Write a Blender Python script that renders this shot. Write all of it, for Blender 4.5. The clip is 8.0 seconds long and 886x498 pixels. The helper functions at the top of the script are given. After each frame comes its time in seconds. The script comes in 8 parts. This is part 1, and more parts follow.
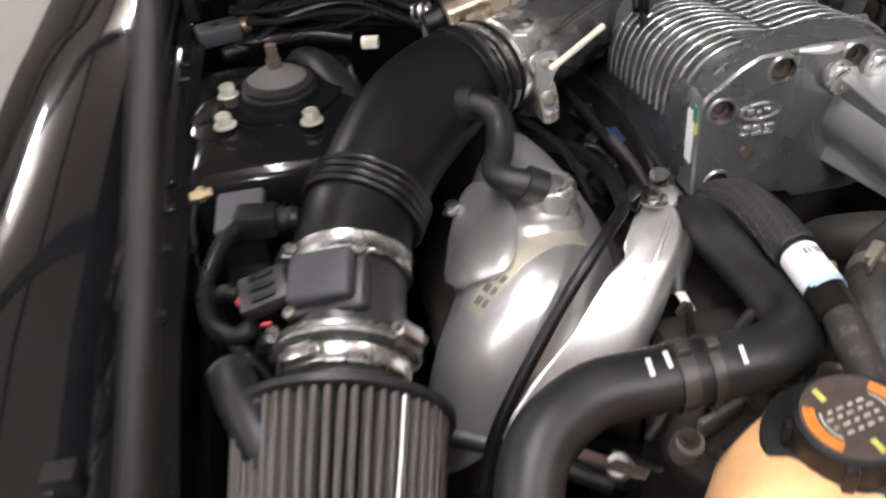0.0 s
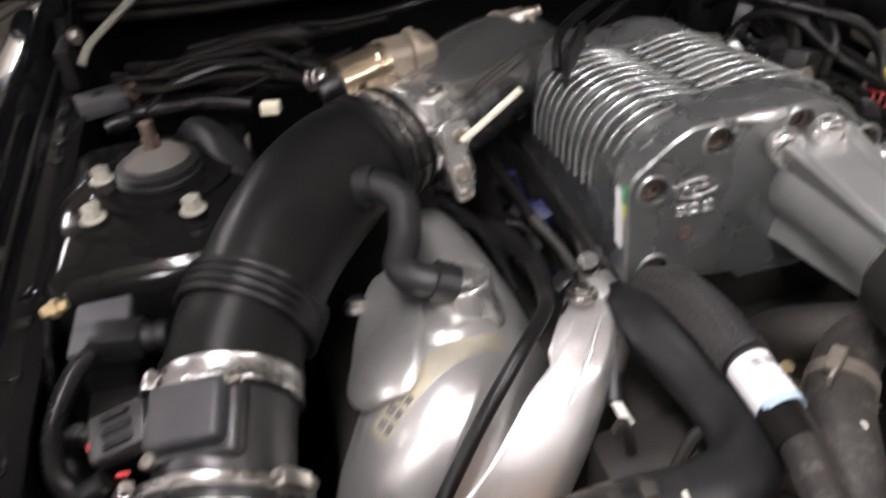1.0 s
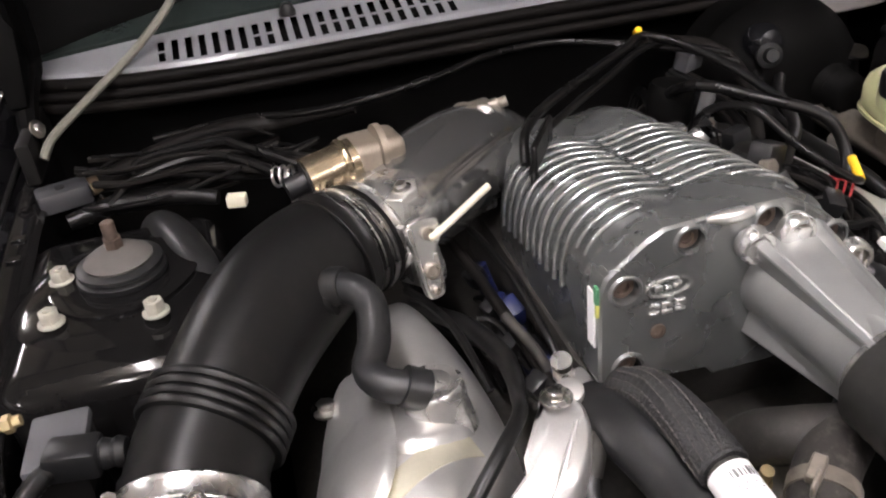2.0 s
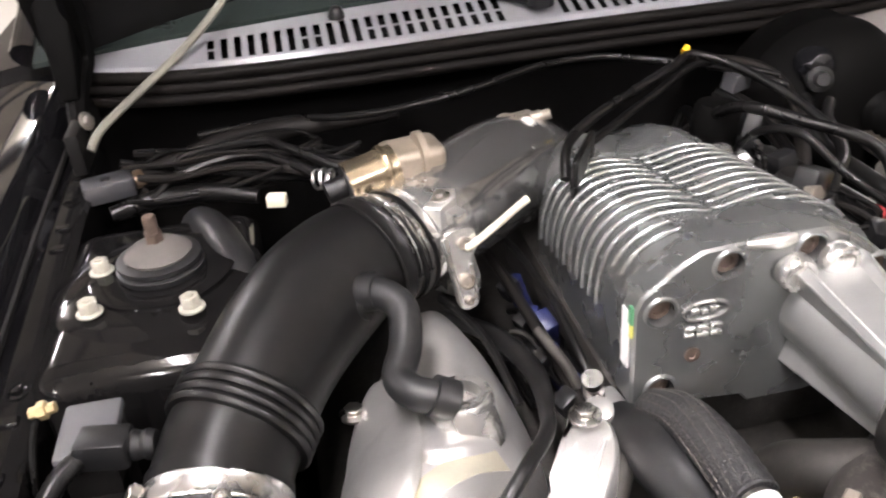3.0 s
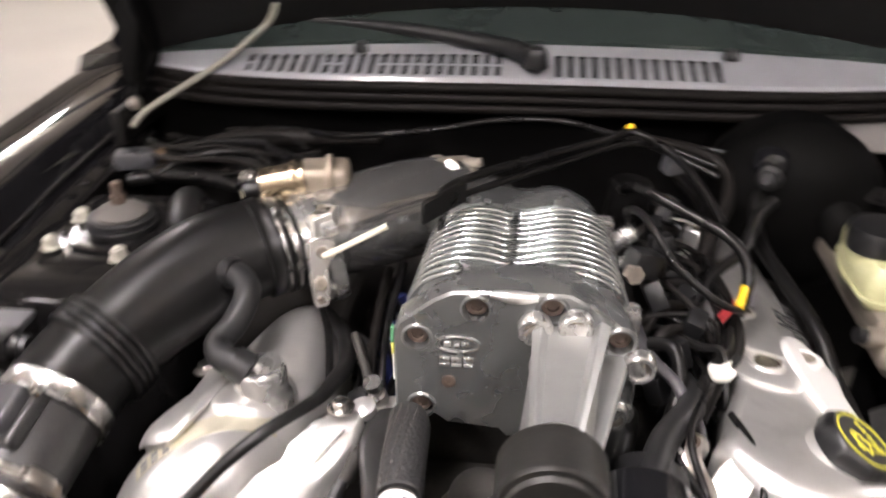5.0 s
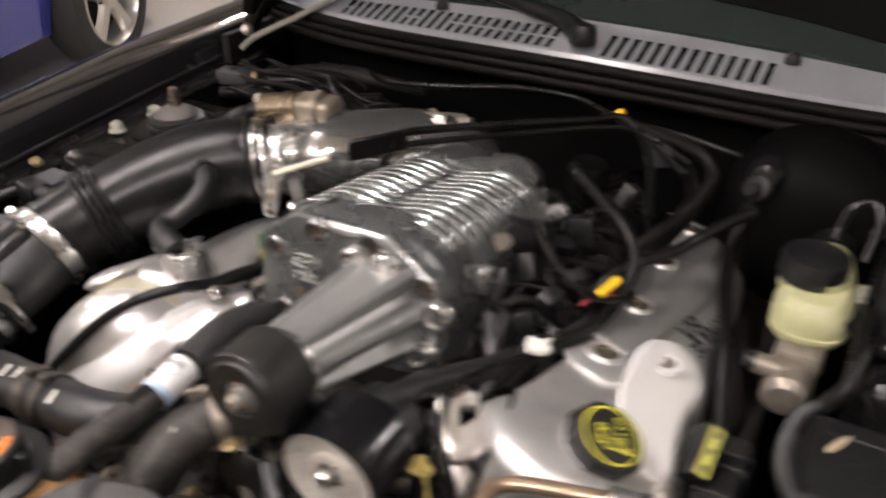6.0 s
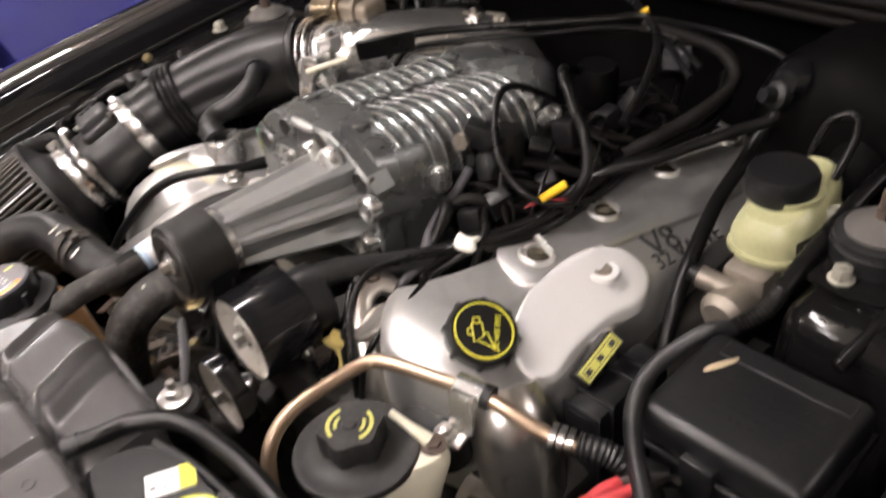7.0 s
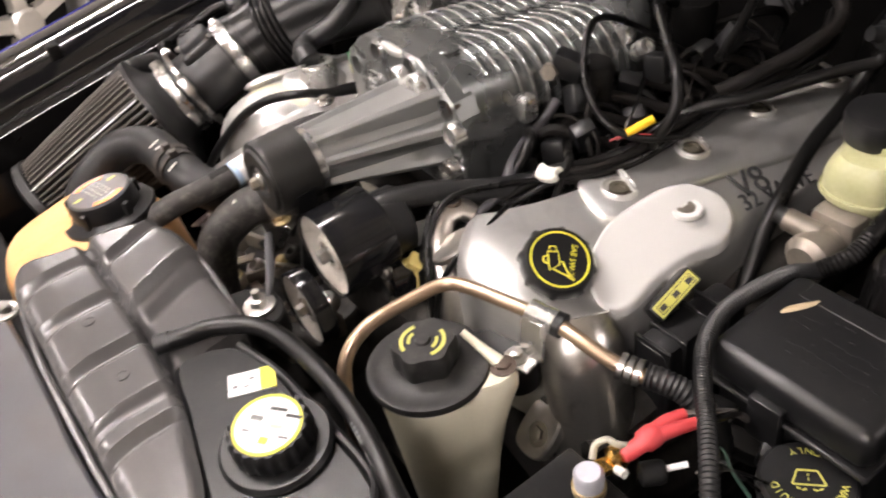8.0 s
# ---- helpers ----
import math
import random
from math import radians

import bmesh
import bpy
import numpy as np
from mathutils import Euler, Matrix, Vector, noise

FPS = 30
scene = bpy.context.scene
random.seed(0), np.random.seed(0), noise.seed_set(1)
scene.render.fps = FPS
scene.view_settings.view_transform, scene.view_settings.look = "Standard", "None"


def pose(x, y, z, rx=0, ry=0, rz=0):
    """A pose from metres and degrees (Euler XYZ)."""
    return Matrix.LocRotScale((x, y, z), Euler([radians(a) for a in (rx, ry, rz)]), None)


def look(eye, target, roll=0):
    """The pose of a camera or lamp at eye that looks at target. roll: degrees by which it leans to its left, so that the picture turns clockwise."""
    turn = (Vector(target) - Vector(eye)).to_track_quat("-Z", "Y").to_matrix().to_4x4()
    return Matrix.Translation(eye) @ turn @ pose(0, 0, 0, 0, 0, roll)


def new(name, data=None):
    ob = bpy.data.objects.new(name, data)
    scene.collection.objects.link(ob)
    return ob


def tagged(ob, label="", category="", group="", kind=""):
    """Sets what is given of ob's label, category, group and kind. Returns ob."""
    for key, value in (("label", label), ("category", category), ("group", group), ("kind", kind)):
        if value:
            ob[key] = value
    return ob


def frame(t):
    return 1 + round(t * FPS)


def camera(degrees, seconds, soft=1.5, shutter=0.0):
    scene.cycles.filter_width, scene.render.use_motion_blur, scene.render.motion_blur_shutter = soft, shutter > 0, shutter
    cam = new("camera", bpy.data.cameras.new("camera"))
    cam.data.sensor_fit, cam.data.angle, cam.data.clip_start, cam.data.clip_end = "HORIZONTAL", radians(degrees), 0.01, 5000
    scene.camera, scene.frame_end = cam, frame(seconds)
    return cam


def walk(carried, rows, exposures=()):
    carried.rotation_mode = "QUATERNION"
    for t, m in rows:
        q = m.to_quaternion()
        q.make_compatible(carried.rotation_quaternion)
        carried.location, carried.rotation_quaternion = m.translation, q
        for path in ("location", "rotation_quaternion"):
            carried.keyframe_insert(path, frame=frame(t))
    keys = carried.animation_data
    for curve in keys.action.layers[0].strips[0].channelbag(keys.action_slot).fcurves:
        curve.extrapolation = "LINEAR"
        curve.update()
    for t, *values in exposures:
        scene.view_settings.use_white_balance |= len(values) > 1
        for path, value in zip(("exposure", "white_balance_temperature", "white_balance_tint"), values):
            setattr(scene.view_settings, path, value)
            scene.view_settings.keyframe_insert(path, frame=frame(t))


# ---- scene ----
cam = camera(54.6, 8.0, soft=2.0, shutter=0.9)
PATH = [
    (0, (-0.419, -0.423, 1.316), (-0.261, 1.179, 0.128), -6.3),
    (0.5, (-0.373, -0.349, 1.299), (-0.208, 1.256, 0.118), -7.8),
    (1, (-0.346, -0.308, 1.3), (-0.095, 1.309, 0.15), -7.0),
    (1.5, (-0.337, -0.287, 1.313), (0.014, 1.369, 0.248), -6.6),
    (3, (-0.336, -0.279, 1.321), (-0.067, 1.423, 0.305), -4.9),
    (3.5, (-0.332, -0.303, 1.316), (-0.145, 1.408, 0.298), -5.1),
    (4, (-0.284, -0.416, 1.348), (-0.038, 1.318, 0.381), -3.3),
    (4.5, (-0.163, -0.484, 1.382), (0.078, 1.273, 0.458), -0.3),
    (4.7, (-0.102, -0.438, 1.367), (-0.005, 1.328, 0.435), -0.5),
    (5.8, (0.324, -0.39, 1.364), (-0.459, 1.161, 0.375), 1.8),
    (6, (0.419, -0.369, 1.385), (-0.419, 1.142, 0.377), 0.6),
    (6.3, (0.520, -0.295, 1.408), (-0.418, 1.099, 0.316), -1.1),
    (6.5, (0.611, -0.258, 1.403), (-0.517, 1.008, 0.341), -3.4),
    (6.7, (0.673, -0.222, 1.407), (-0.542, 0.889, 0.275), -5.9),
    (7, (0.714, -0.199, 1.402), (-0.553, 0.802, 0.222), -8.5),
    (7.5, (0.729, -0.198, 1.391), (-0.582, 0.667, 0.152), -10.4),
    (8, (0.732, -0.205, 1.395), (-0.611, 0.578, 0.137), -10.4),
]
walk(cam, [(t, look(eye, target, roll)) for t, eye, target, roll in PATH], [(0.0, -0.26, 6200, 16), (1.5, -0.30, 6400, 17), (3.0, 0.6, 6430, 17), (4.7, 0.42, 6530, 18), (6.0, -0.25, 6700, 17), (7.0, -0.17, 6740, 17), (7.5, 0.02, 6760, 17), (8.0, 0.05, 6780, 17)])

# ---------------- light ----------------
scene.view_settings.exposure = 0.0
world = bpy.data.worlds.new("garage_air")
world.use_nodes = True
world.node_tree.nodes["Background"].inputs[0].default_value = (0.9, 0.95, 1.0, 1)
world.node_tree.nodes["Background"].inputs[1].default_value = 0.05
scene.world = world


# ---------------- materials ----------------
def mat(name, color, rough=0.5, metal=0.0, vary=0.18, scale=14.0, grain=260.0, bump=0.12, coat=0.0, spec=0.5, tint=None, wear=0.0, trans=0.0, stain=0.0):
    """A surface with broad blotches, fine grain and relief; wear adds scattered lighter dust, stain brown grime."""
    m = bpy.data.materials.new(name)
    m.use_nodes = True
    nt = m.node_tree
    n, l = nt.nodes, nt.links
    b = n["Principled BSDF"]
    b.inputs["Roughness"].default_value = rough
    b.inputs["Metallic"].default_value = metal
    b.inputs["Coat Weight"].default_value = coat
    b.inputs["Coat Roughness"].default_value = 0.05
    b.inputs["Specular IOR Level"].default_value = spec
    b.inputs["Transmission Weight"].default_value = trans
    co = n.new("ShaderNodeTexCoord")
    big = n.new("ShaderNodeTexNoise")
    big.inputs["Scale"].default_value = scale
    big.inputs["Detail"].default_value = 5
    fine = n.new("ShaderNodeTexNoise")
    fine.inputs["Scale"].default_value = grain
    fine.inputs["Detail"].default_value = 3
    l.new(co.outputs["Object"], big.inputs["Vector"])
    l.new(co.outputs["Object"], fine.inputs["Vector"])
    mix = n.new("ShaderNodeMix")
    mix.data_type = "RGBA"
    lo = [c * (1 - vary) for c in color]
    hi = [min(1, c * (1 + vary)) for c in (tint or color)]
    mix.inputs["A"].default_value = (*lo, 1)
    mix.inputs["B"].default_value = (*hi, 1)
    add = n.new("ShaderNodeMath")
    add.operation = "MULTIPLY_ADD"
    add.inputs[1].default_value = 0.45
    l.new(fine.outputs["Fac"], add.inputs[0])
    half = n.new("ShaderNodeMath")
    half.operation = "MULTIPLY_ADD"
    half.inputs[1].default_value = 1.6
    half.inputs[2].default_value = -0.55
    l.new(big.outputs["Fac"], half.inputs[0])
    l.new(half.outputs[0], add.inputs[2])
    l.new(add.outputs[0], mix.inputs["Factor"])
    out = mix.outputs["Result"]
    if wear > 0:
        dust = n.new("ShaderNodeTexNoise")
        dust.inputs["Scale"].default_value = scale * 3.7
        dust.inputs["Detail"].default_value = 8
        dust.inputs["Roughness"].default_value = 0.75
        l.new(co.outputs["Object"], dust.inputs["Vector"])
        ramp = n.new("ShaderNodeMapRange")
        ramp.inputs["From Min"].default_value = 0.5
        ramp.inputs["From Max"].default_value = 0.78
        ramp.inputs["To Max"].default_value = wear
        l.new(dust.outputs["Fac"], ramp.inputs["Value"])
        mix2 = n.new("ShaderNodeMix")
        mix2.data_type = "RGBA"
        mix2.inputs["B"].default_value = (0.32, 0.29, 0.26, 1)
        l.new(ramp.outputs["Result"], mix2.inputs["Factor"])
        l.new(out, mix2.inputs["A"])
        out = mix2.outputs["Result"]
    if stain > 0:
        spot = n.new("ShaderNodeTexNoise")
        spot.inputs["Scale"].default_value = scale * 2.3
        spot.inputs["Detail"].default_value = 6
        spot.inputs["Distortion"].default_value = 0.8
        l.new(co.outputs["Object"], spot.inputs["Vector"])
        edge = n.new("ShaderNodeMapRange")
        edge.inputs["From Min"].default_value = 0.50
        edge.inputs["From Max"].default_value = 0.72
        edge.inputs["To Max"].default_value = stain
        l.new(spot.outputs["Fac"], edge.inputs["Value"])
        mix3 = n.new("ShaderNodeMix")
        mix3.data_type = "RGBA"
        mix3.inputs["B"].default_value = (0.075, 0.058, 0.043, 1)
        l.new(edge.outputs["Result"], mix3.inputs["Factor"])
        l.new(out, mix3.inputs["A"])
        out = mix3.outputs["Result"]
    l.new(out, b.inputs["Base Color"])
    rr = n.new("ShaderNodeMapRange")
    rr.inputs["To Min"].default_value = max(0.02, rough * 0.78)
    rr.inputs["To Max"].default_value = min(1, rough * 1.25)
    l.new(big.outputs["Fac"], rr.inputs["Value"])
    l.new(rr.outputs["Result"], b.inputs["Roughness"])
    if bump > 0:
        bm_ = n.new("ShaderNodeBump")
        bm_.inputs["Strength"].default_value = bump
        bm_.inputs["Distance"].default_value = 0.0012
        l.new(add.outputs[0], bm_.inputs["Height"])
        l.new(bm_.outputs["Normal"], b.inputs["Normal"])
    return m


def glow(name, color, strength):
    m = bpy.data.materials.new(name)
    m.use_nodes = True
    b = m.node_tree.nodes["Principled BSDF"]
    b.inputs["Base Color"].default_value = (*color, 1)
    b.inputs["Emission Color"].default_value = (*color, 1)
    b.inputs["Emission Strength"].default_value = strength
    return m


PAINT = mat("black_paint", (0.006, 0.0058, 0.0065), 0.05, coat=1.0, bump=0.006, vary=0.3, spec=0.5)
BAY = mat("bay_paint", (0.006, 0.0057, 0.0057), 0.08, bump=0.03, vary=0.1, wear=0.0, spec=0.2)
MATTE = mat("black_matte", (0.008, 0.0075, 0.0072), 0.5, vary=0.3, wear=0.010, spec=0.15)
FIREWALL = mat("firewall_coating", (0.0035, 0.0033, 0.0032), 0.7, grain=120, bump=0.2, vary=0.4, wear=0.004, spec=0.05)
STRIP = mat("weatherstrip_rubber", (0.0055, 0.0048, 0.0044), 0.5, grain=200, bump=0.2, vary=0.35, wear=0.01, spec=0.06)
PLASTIC = mat("black_plastic", (0.008, 0.008, 0.0085), 0.36, grain=420, bump=0.2, wear=0.035, spec=0.36)
PIPE = mat("intake_rubber", (0.0065, 0.0063, 0.0063), 0.33, grain=300, bump=0.14, wear=0.02, spec=0.28)
MAFP = mat("meter_plastic", (0.018, 0.0175, 0.018), 0.38, grain=380, bump=0.2, wear=0.05)
SENSOR = mat("sensor_plastic", (0.034, 0.034, 0.037), 0.5, grain=380, bump=0.15, wear=0.05)
RUBBER = mat("hose_rubber", (0.011, 0.011, 0.0115), 0.42, grain=300, bump=0.18, wear=0.06, spec=0.4)
WIRE = mat("wire_black", (0.0055, 0.0053, 0.0052), 0.28, grain=240, bump=0.1, wear=0.010, spec=0.20)
TAPE = mat("harness_tape", (0.0075, 0.0066, 0.006), 0.55, grain=200, bump=0.4, wear=0.0, spec=0.12)
COVER = mat("satin_aluminium", (0.76, 0.748, 0.728), 0.36, metal=0.85, grain=500, bump=0.06, vary=0.10, scale=9, wear=0.05, stain=0.16)
# Same metal as COVER, darker and browner: dark reflections put into the colour.
COVERF = mat("polished_cover_front_reflection", (0.60, 0.57, 0.53), 0.30, metal=0.95, grain=400, bump=0.06, vary=0.2, scale=14, stain=0.40)
PLATE = mat("plate_aluminium", (0.82, 0.81, 0.79), 0.42, metal=0.25, grain=500, bump=0.03, vary=0.04, scale=9)
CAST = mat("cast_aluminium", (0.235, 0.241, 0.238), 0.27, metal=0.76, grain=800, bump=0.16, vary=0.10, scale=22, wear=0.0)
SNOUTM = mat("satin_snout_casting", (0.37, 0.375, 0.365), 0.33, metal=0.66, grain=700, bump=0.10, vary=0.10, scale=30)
# Same casting as CAST, paler and glossier: rib highlights are put into the colour.
RIBCAST = mat("cast_rib_highlight", (0.40, 0.41, 0.405), 0.22, metal=0.85, grain=700, bump=0.08, vary=0.10, scale=40)
BOOST = mat("dull_black_drum", (0.0032, 0.0031, 0.003), 0.5, bump=0.05, spec=0.03)
BOLTD = mat("tarnished_bolt", (0.14, 0.125, 0.095), 0.45, metal=0.7, grain=300, bump=0.2, vary=0.35, scale=60)
CASTL = mat("cast_bright", (0.60, 0.59, 0.57), 0.26, metal=0.88, grain=420, bump=0.12, vary=0.12, scale=30, wear=0.04, stain=0.12)
MACHINED = mat("machined_face", (0.78, 0.77, 0.74), 0.30, metal=0.85, grain=300, bump=0.05, vary=0.08, scale=30)
STEEL = mat("zinc_steel", (0.55, 0.53, 0.50), 0.28, metal=1.0, grain=300, bump=0.08, vary=0.15, scale=40)
CHROME = mat("bright_band", (0.82, 0.81, 0.79), 0.27, metal=1.0, grain=200, bump=0.06, vary=0.1, scale=30)
RUSTY = mat("rusty_bolt", (0.085, 0.060, 0.047), 0.7, metal=0.3, grain=300, bump=0.4, vary=0.5, scale=60)
BRASS = mat("brass_bolt", (0.42, 0.33, 0.18), 0.45, metal=0.7, grain=300, bump=0.2, vary=0.3, scale=60)
CAPPRINT = mat("worn_cap_print", (0.48, 0.46, 0.40), 0.25, bump=0.03, vary=0.3, scale=80, spec=0.8, stain=0.5)
COPPER = mat("tan_tube", (0.40, 0.29, 0.20), 0.33, metal=0.75, grain=300, bump=0.06, vary=0.15, scale=30)
IAC = mat("tan_metal", (0.25, 0.21, 0.165), 0.45, metal=0.5, grain=350, bump=0.14, vary=0.25, scale=35)
DUSTY = mat("dusty_pulley", (0.013, 0.0125, 0.0115), 0.42, grain=300, bump=0.2, vary=0.35, scale=30, wear=0.05, spec=0.4)
NUTW = mat("pale_nut", (0.36, 0.345, 0.29), 0.5, metal=0.3, grain=300, bump=0.2, vary=0.35, scale=50)
CONE = mat("worn_rubber_mount", (0.075, 0.068, 0.062), 0.75, grain=260, bump=0.3, vary=0.25, scale=25)
GREY = mat("grey_module", (0.07, 0.07, 0.075), 0.5, grain=350, bump=0.15)
COWL = mat("faded_cowl_plastic", (0.42, 0.424, 0.445), 0.2, grain=420, bump=0.15, vary=0.12, scale=8, spec=0.8)
GLASS = mat("windshield_glass", (0.02, 0.026, 0.024), 0.04, vary=0.1, bump=0.0, spec=0.6)
FAINT = mat("worn_lid_print", (0.012, 0.012, 0.012), 0.6, bump=0.0, vary=0.3, spec=0.2)
AMBER = mat("aged_translucent_plastic", (0.57, 0.27, 0.095), 0.34, grain=200, bump=0.05, vary=0.12, scale=12, tint=(0.77, 0.46, 0.22))
CREAM = mat("cream_plastic", (0.74, 0.7, 0.55), 0.42, grain=220, bump=0.06, vary=0.1, scale=9)
BRAKE = mat("yellowed_plastic", (0.37, 0.37, 0.19), 0.30, grain=220, bump=0.05, vary=0.12, scale=14, tint=(0.46, 0.45, 0.28))
MCYL = mat("master_cylinder_metal", (0.25, 0.22, 0.185), 0.42, metal=0.6, grain=320, bump=0.2, vary=0.2, scale=30, stain=0.3)
SHROUD = mat("shroud_plastic", (0.076, 0.073, 0.073), 0.22, grain=900, bump=0.18, vary=0.14, scale=9, spec=0.9, wear=0.05)
PANEL = mat("front_panel_plastic", (0.085, 0.085, 0.092), 0.30, grain=900, bump=0.15, vary=0.35, scale=7, spec=0.8, stain=0.3)
PLENUM = mat("smooth_cast", (0.35, 0.345, 0.337), 0.15, metal=0.88, grain=500, bump=0.06, vary=0.15, scale=16, stain=0.15)
GOLD = mat("passivated_steel", (0.33, 0.265, 0.18), 0.25, metal=0.9, grain=300, bump=0.08, vary=0.25, scale=40)
ROD = mat("cream_rod", (0.66, 0.62, 0.49), 0.45, bump=0.05, vary=0.1)
YELLOW = mat("yellow_print", (0.72, 0.66, 0.06), 0.5, bump=0.0, vary=0.05)
OLIVE = mat("faded_yellow_print", (0.46, 0.44, 0.10), 0.5, bump=0.0, vary=0.1)
YTAPE = mat("yellow_tape", (0.85, 0.52, 0.02), 0.45, bump=0.05, vary=0.08)
CAPLABEL = mat("worn_cap_label", (0.05, 0.038, 0.031), 0.34, grain=200, bump=0.05, vary=0.5, scale=40, wear=0.10, spec=0.5, stain=0.3)
ORANGE = mat("orange_print", (0.70, 0.20, 0.035), 0.25, bump=0.03, vary=0.25, scale=60, spec=0.8, stain=0.4)
WHITE = mat("white_label", (0.80, 0.80, 0.80), 0.5, bump=0.02, vary=0.04)
PALE = mat("pale_plastic", (0.68, 0.66, 0.60), 0.5, bump=0.05, vary=0.1)
BLUE = mat("blue_plastic", (0.01, 0.015, 0.07), 0.45, bump=0.05, vary=0.1)
BLUEP = mat("pale_blue_print", (0.42, 0.56, 0.72), 0.5, bump=0.0, vary=0.12, scale=60)
RED = mat("red_boot", (0.45, 0.045, 0.05), 0.5, bump=0.08, vary=0.2)
DARKMARK = mat("dark_print", (0.03, 0.03, 0.03), 0.6, bump=0.0, vary=0.1)
GREYMARK = mat("grey_print", (0.14, 0.14, 0.14), 0.6, bump=0.0, vary=0.1)
BEIGEMARK = mat("wood_chip", (0.50, 0.40, 0.26), 0.7, bump=0.1, vary=0.15)
PLEAT = mat("filter_cotton", (0.066, 0.058, 0.051), 0.85, grain=300, bump=0.5, vary=0.25, scale=30)
CONCRETE = mat("garage_concrete", (0.52, 0.49, 0.44), 0.35, grain=60, bump=0.12, vary=0.14, scale=1.2)
WALL = mat("painted_wall", (0.28, 0.26, 0.235), 0.8, grain=90, bump=0.1, vary=0.10, scale=1.0)
CEIL = mat("painted_ceiling", (0.58, 0.53, 0.46), 0.85, grain=90, bump=0.1, vary=0.05, scale=1.0)
CARBLUE = mat("blue_car_paint", (0.045, 0.05, 0.30), 0.2, coat=0.5, bump=0.0, vary=0.08, scale=3)
TYRE = mat("tyre_rubber", (0.025, 0.024, 0.023), 0.7, grain=200, bump=0.3)
RIM = mat("alloy_rim", (0.62, 0.60, 0.56), 0.3, metal=0.8, bump=0.03, vary=0.08)
TUBE = glow("fluorescent_diffuser", (1.0, 0.975, 0.955), 140.0)
BARE = mat("lamp_housing", (0.7, 0.7, 0.7), 0.5, bump=0.02)


# ---------------- builders ----------------
def part(name, bm, material, parent=None, label="", smooth=True, angle=40):
    """Links a bmesh, made in world coordinates, as one mesh under parent."""
    base = Vector((0, 0, 0))
    if parent is not None:
        p = parent
        while p is not None:
            base += p.location
            p = p.parent
    if base.length > 0:
        bmesh.ops.translate(bm, verts=bm.verts, vec=-base)
    bmesh.ops.recalc_face_normals(bm, faces=bm.faces)
    if smooth:
        lim = radians(angle)
        for e in bm.edges:
            e.smooth = len(e.link_faces) == 2 and e.calc_face_angle(0) < lim
        for f in bm.faces:
            f.smooth = True
    me = bpy.data.meshes.new(name)
    bm.to_mesh(me)
    bm.free()
    me.materials.append(material)
    ob = new(name, me)
    ob.parent = parent
    if label:
        ob["label"] = label
    return ob


def thing(name, at, label, category, group="", kind=""):
    ob = new(name)
    ob.empty_display_size = 0.02
    ob.location = at
    return tagged(ob, label, category, group, kind)


def solo(name, bm, material, label, category, group="", kind="", **kw):
    """A thing that is one mesh: its origin is moved to its base."""
    lo = Vector((min(v.co.x for v in bm.verts) + max(v.co.x for v in bm.verts), min(v.co.y for v in bm.verts) + max(v.co.y for v in bm.verts), 2 * min(v.co.z for v in bm.verts))) / 2
    bmesh.ops.translate(bm, verts=bm.verts, vec=-lo)
    ob = part(name, bm, material, **kw)
    ob.location = lo
    return tagged(ob, label, category, group, kind)


def join(*bms):
    out = bmesh.new()
    for b in bms:
        me = bpy.data.meshes.new("tmp")
        b.to_mesh(me)
        b.free()
        out.from_mesh(me)
        bpy.data.meshes.remove(me)
    return out


def spline(points, per=6, closed=False):
    """Catmull-Rom through points (tuples of any length)."""
    p = [np.array(q, float) for q in points]
    n = len(p)
    out = []
    for i in range(n if closed else n - 1):
        a, b, c, d = (p[(i - 1) % n], p[i], p[(i + 1) % n], p[(i + 2) % n]) if closed else (p[max(i - 1, 0)], p[i], p[i + 1], p[min(i + 2, n - 1)])
        for k in range(per):
            t = k / per
            out.append(0.5 * (2 * b + (c - a) * t + (2 * a - 5 * b + 4 * c - d) * t * t + (3 * b - a - 3 * c + d) * t ** 3))
    if not closed:
        out.append(p[-1])
    return out


def skin(rings, closed=True, caps=True):
    """Faces between rings of equally many points."""
    bm = bmesh.new()
    vs = [[bm.verts.new(q) for q in r] for r in rings]
    n = len(vs[0])
    for a, b in zip(vs, vs[1:]):
        for i in range(n if closed else n - 1):
            j = (i + 1) % n
            bm.faces.new((a[i], a[j], b[j], b[i]))
    if caps and closed:
        bm.faces.new(vs[0][::-1])
        bm.faces.new(vs[-1])
    return bm


def tube(points, radius=0.01, seg=12, per=6, caps=True, smooth=True, corrugate=0.0):
    """A hose along points; a point may carry its own radius as a fourth value."""
    pts = [(*q, radius) if len(q) == 3 else q for q in points]
    path = spline(pts, per) if smooth and len(pts) > 2 else [np.array(q, float) for q in pts]
    rings = []
    up = None
    for i, q in enumerate(path):
        a, b = path[max(i - 1, 0)][:3], path[min(i + 1, len(path) - 1)][:3]
        d = Vector(b - a).normalized()
        if up is None:
            up = d.orthogonal().normalized()
        up = (up - d * up.dot(d)).normalized()
        side = d.cross(up)
        r = q[3] * (1 + (corrugate if i % 2 else -corrugate))
        rings.append([Vector(q[:3]) + (up * math.cos(t) + side * math.sin(t)) * r for t in (2 * math.pi * k / seg for k in range(seg))])
    return skin(rings, True, caps)


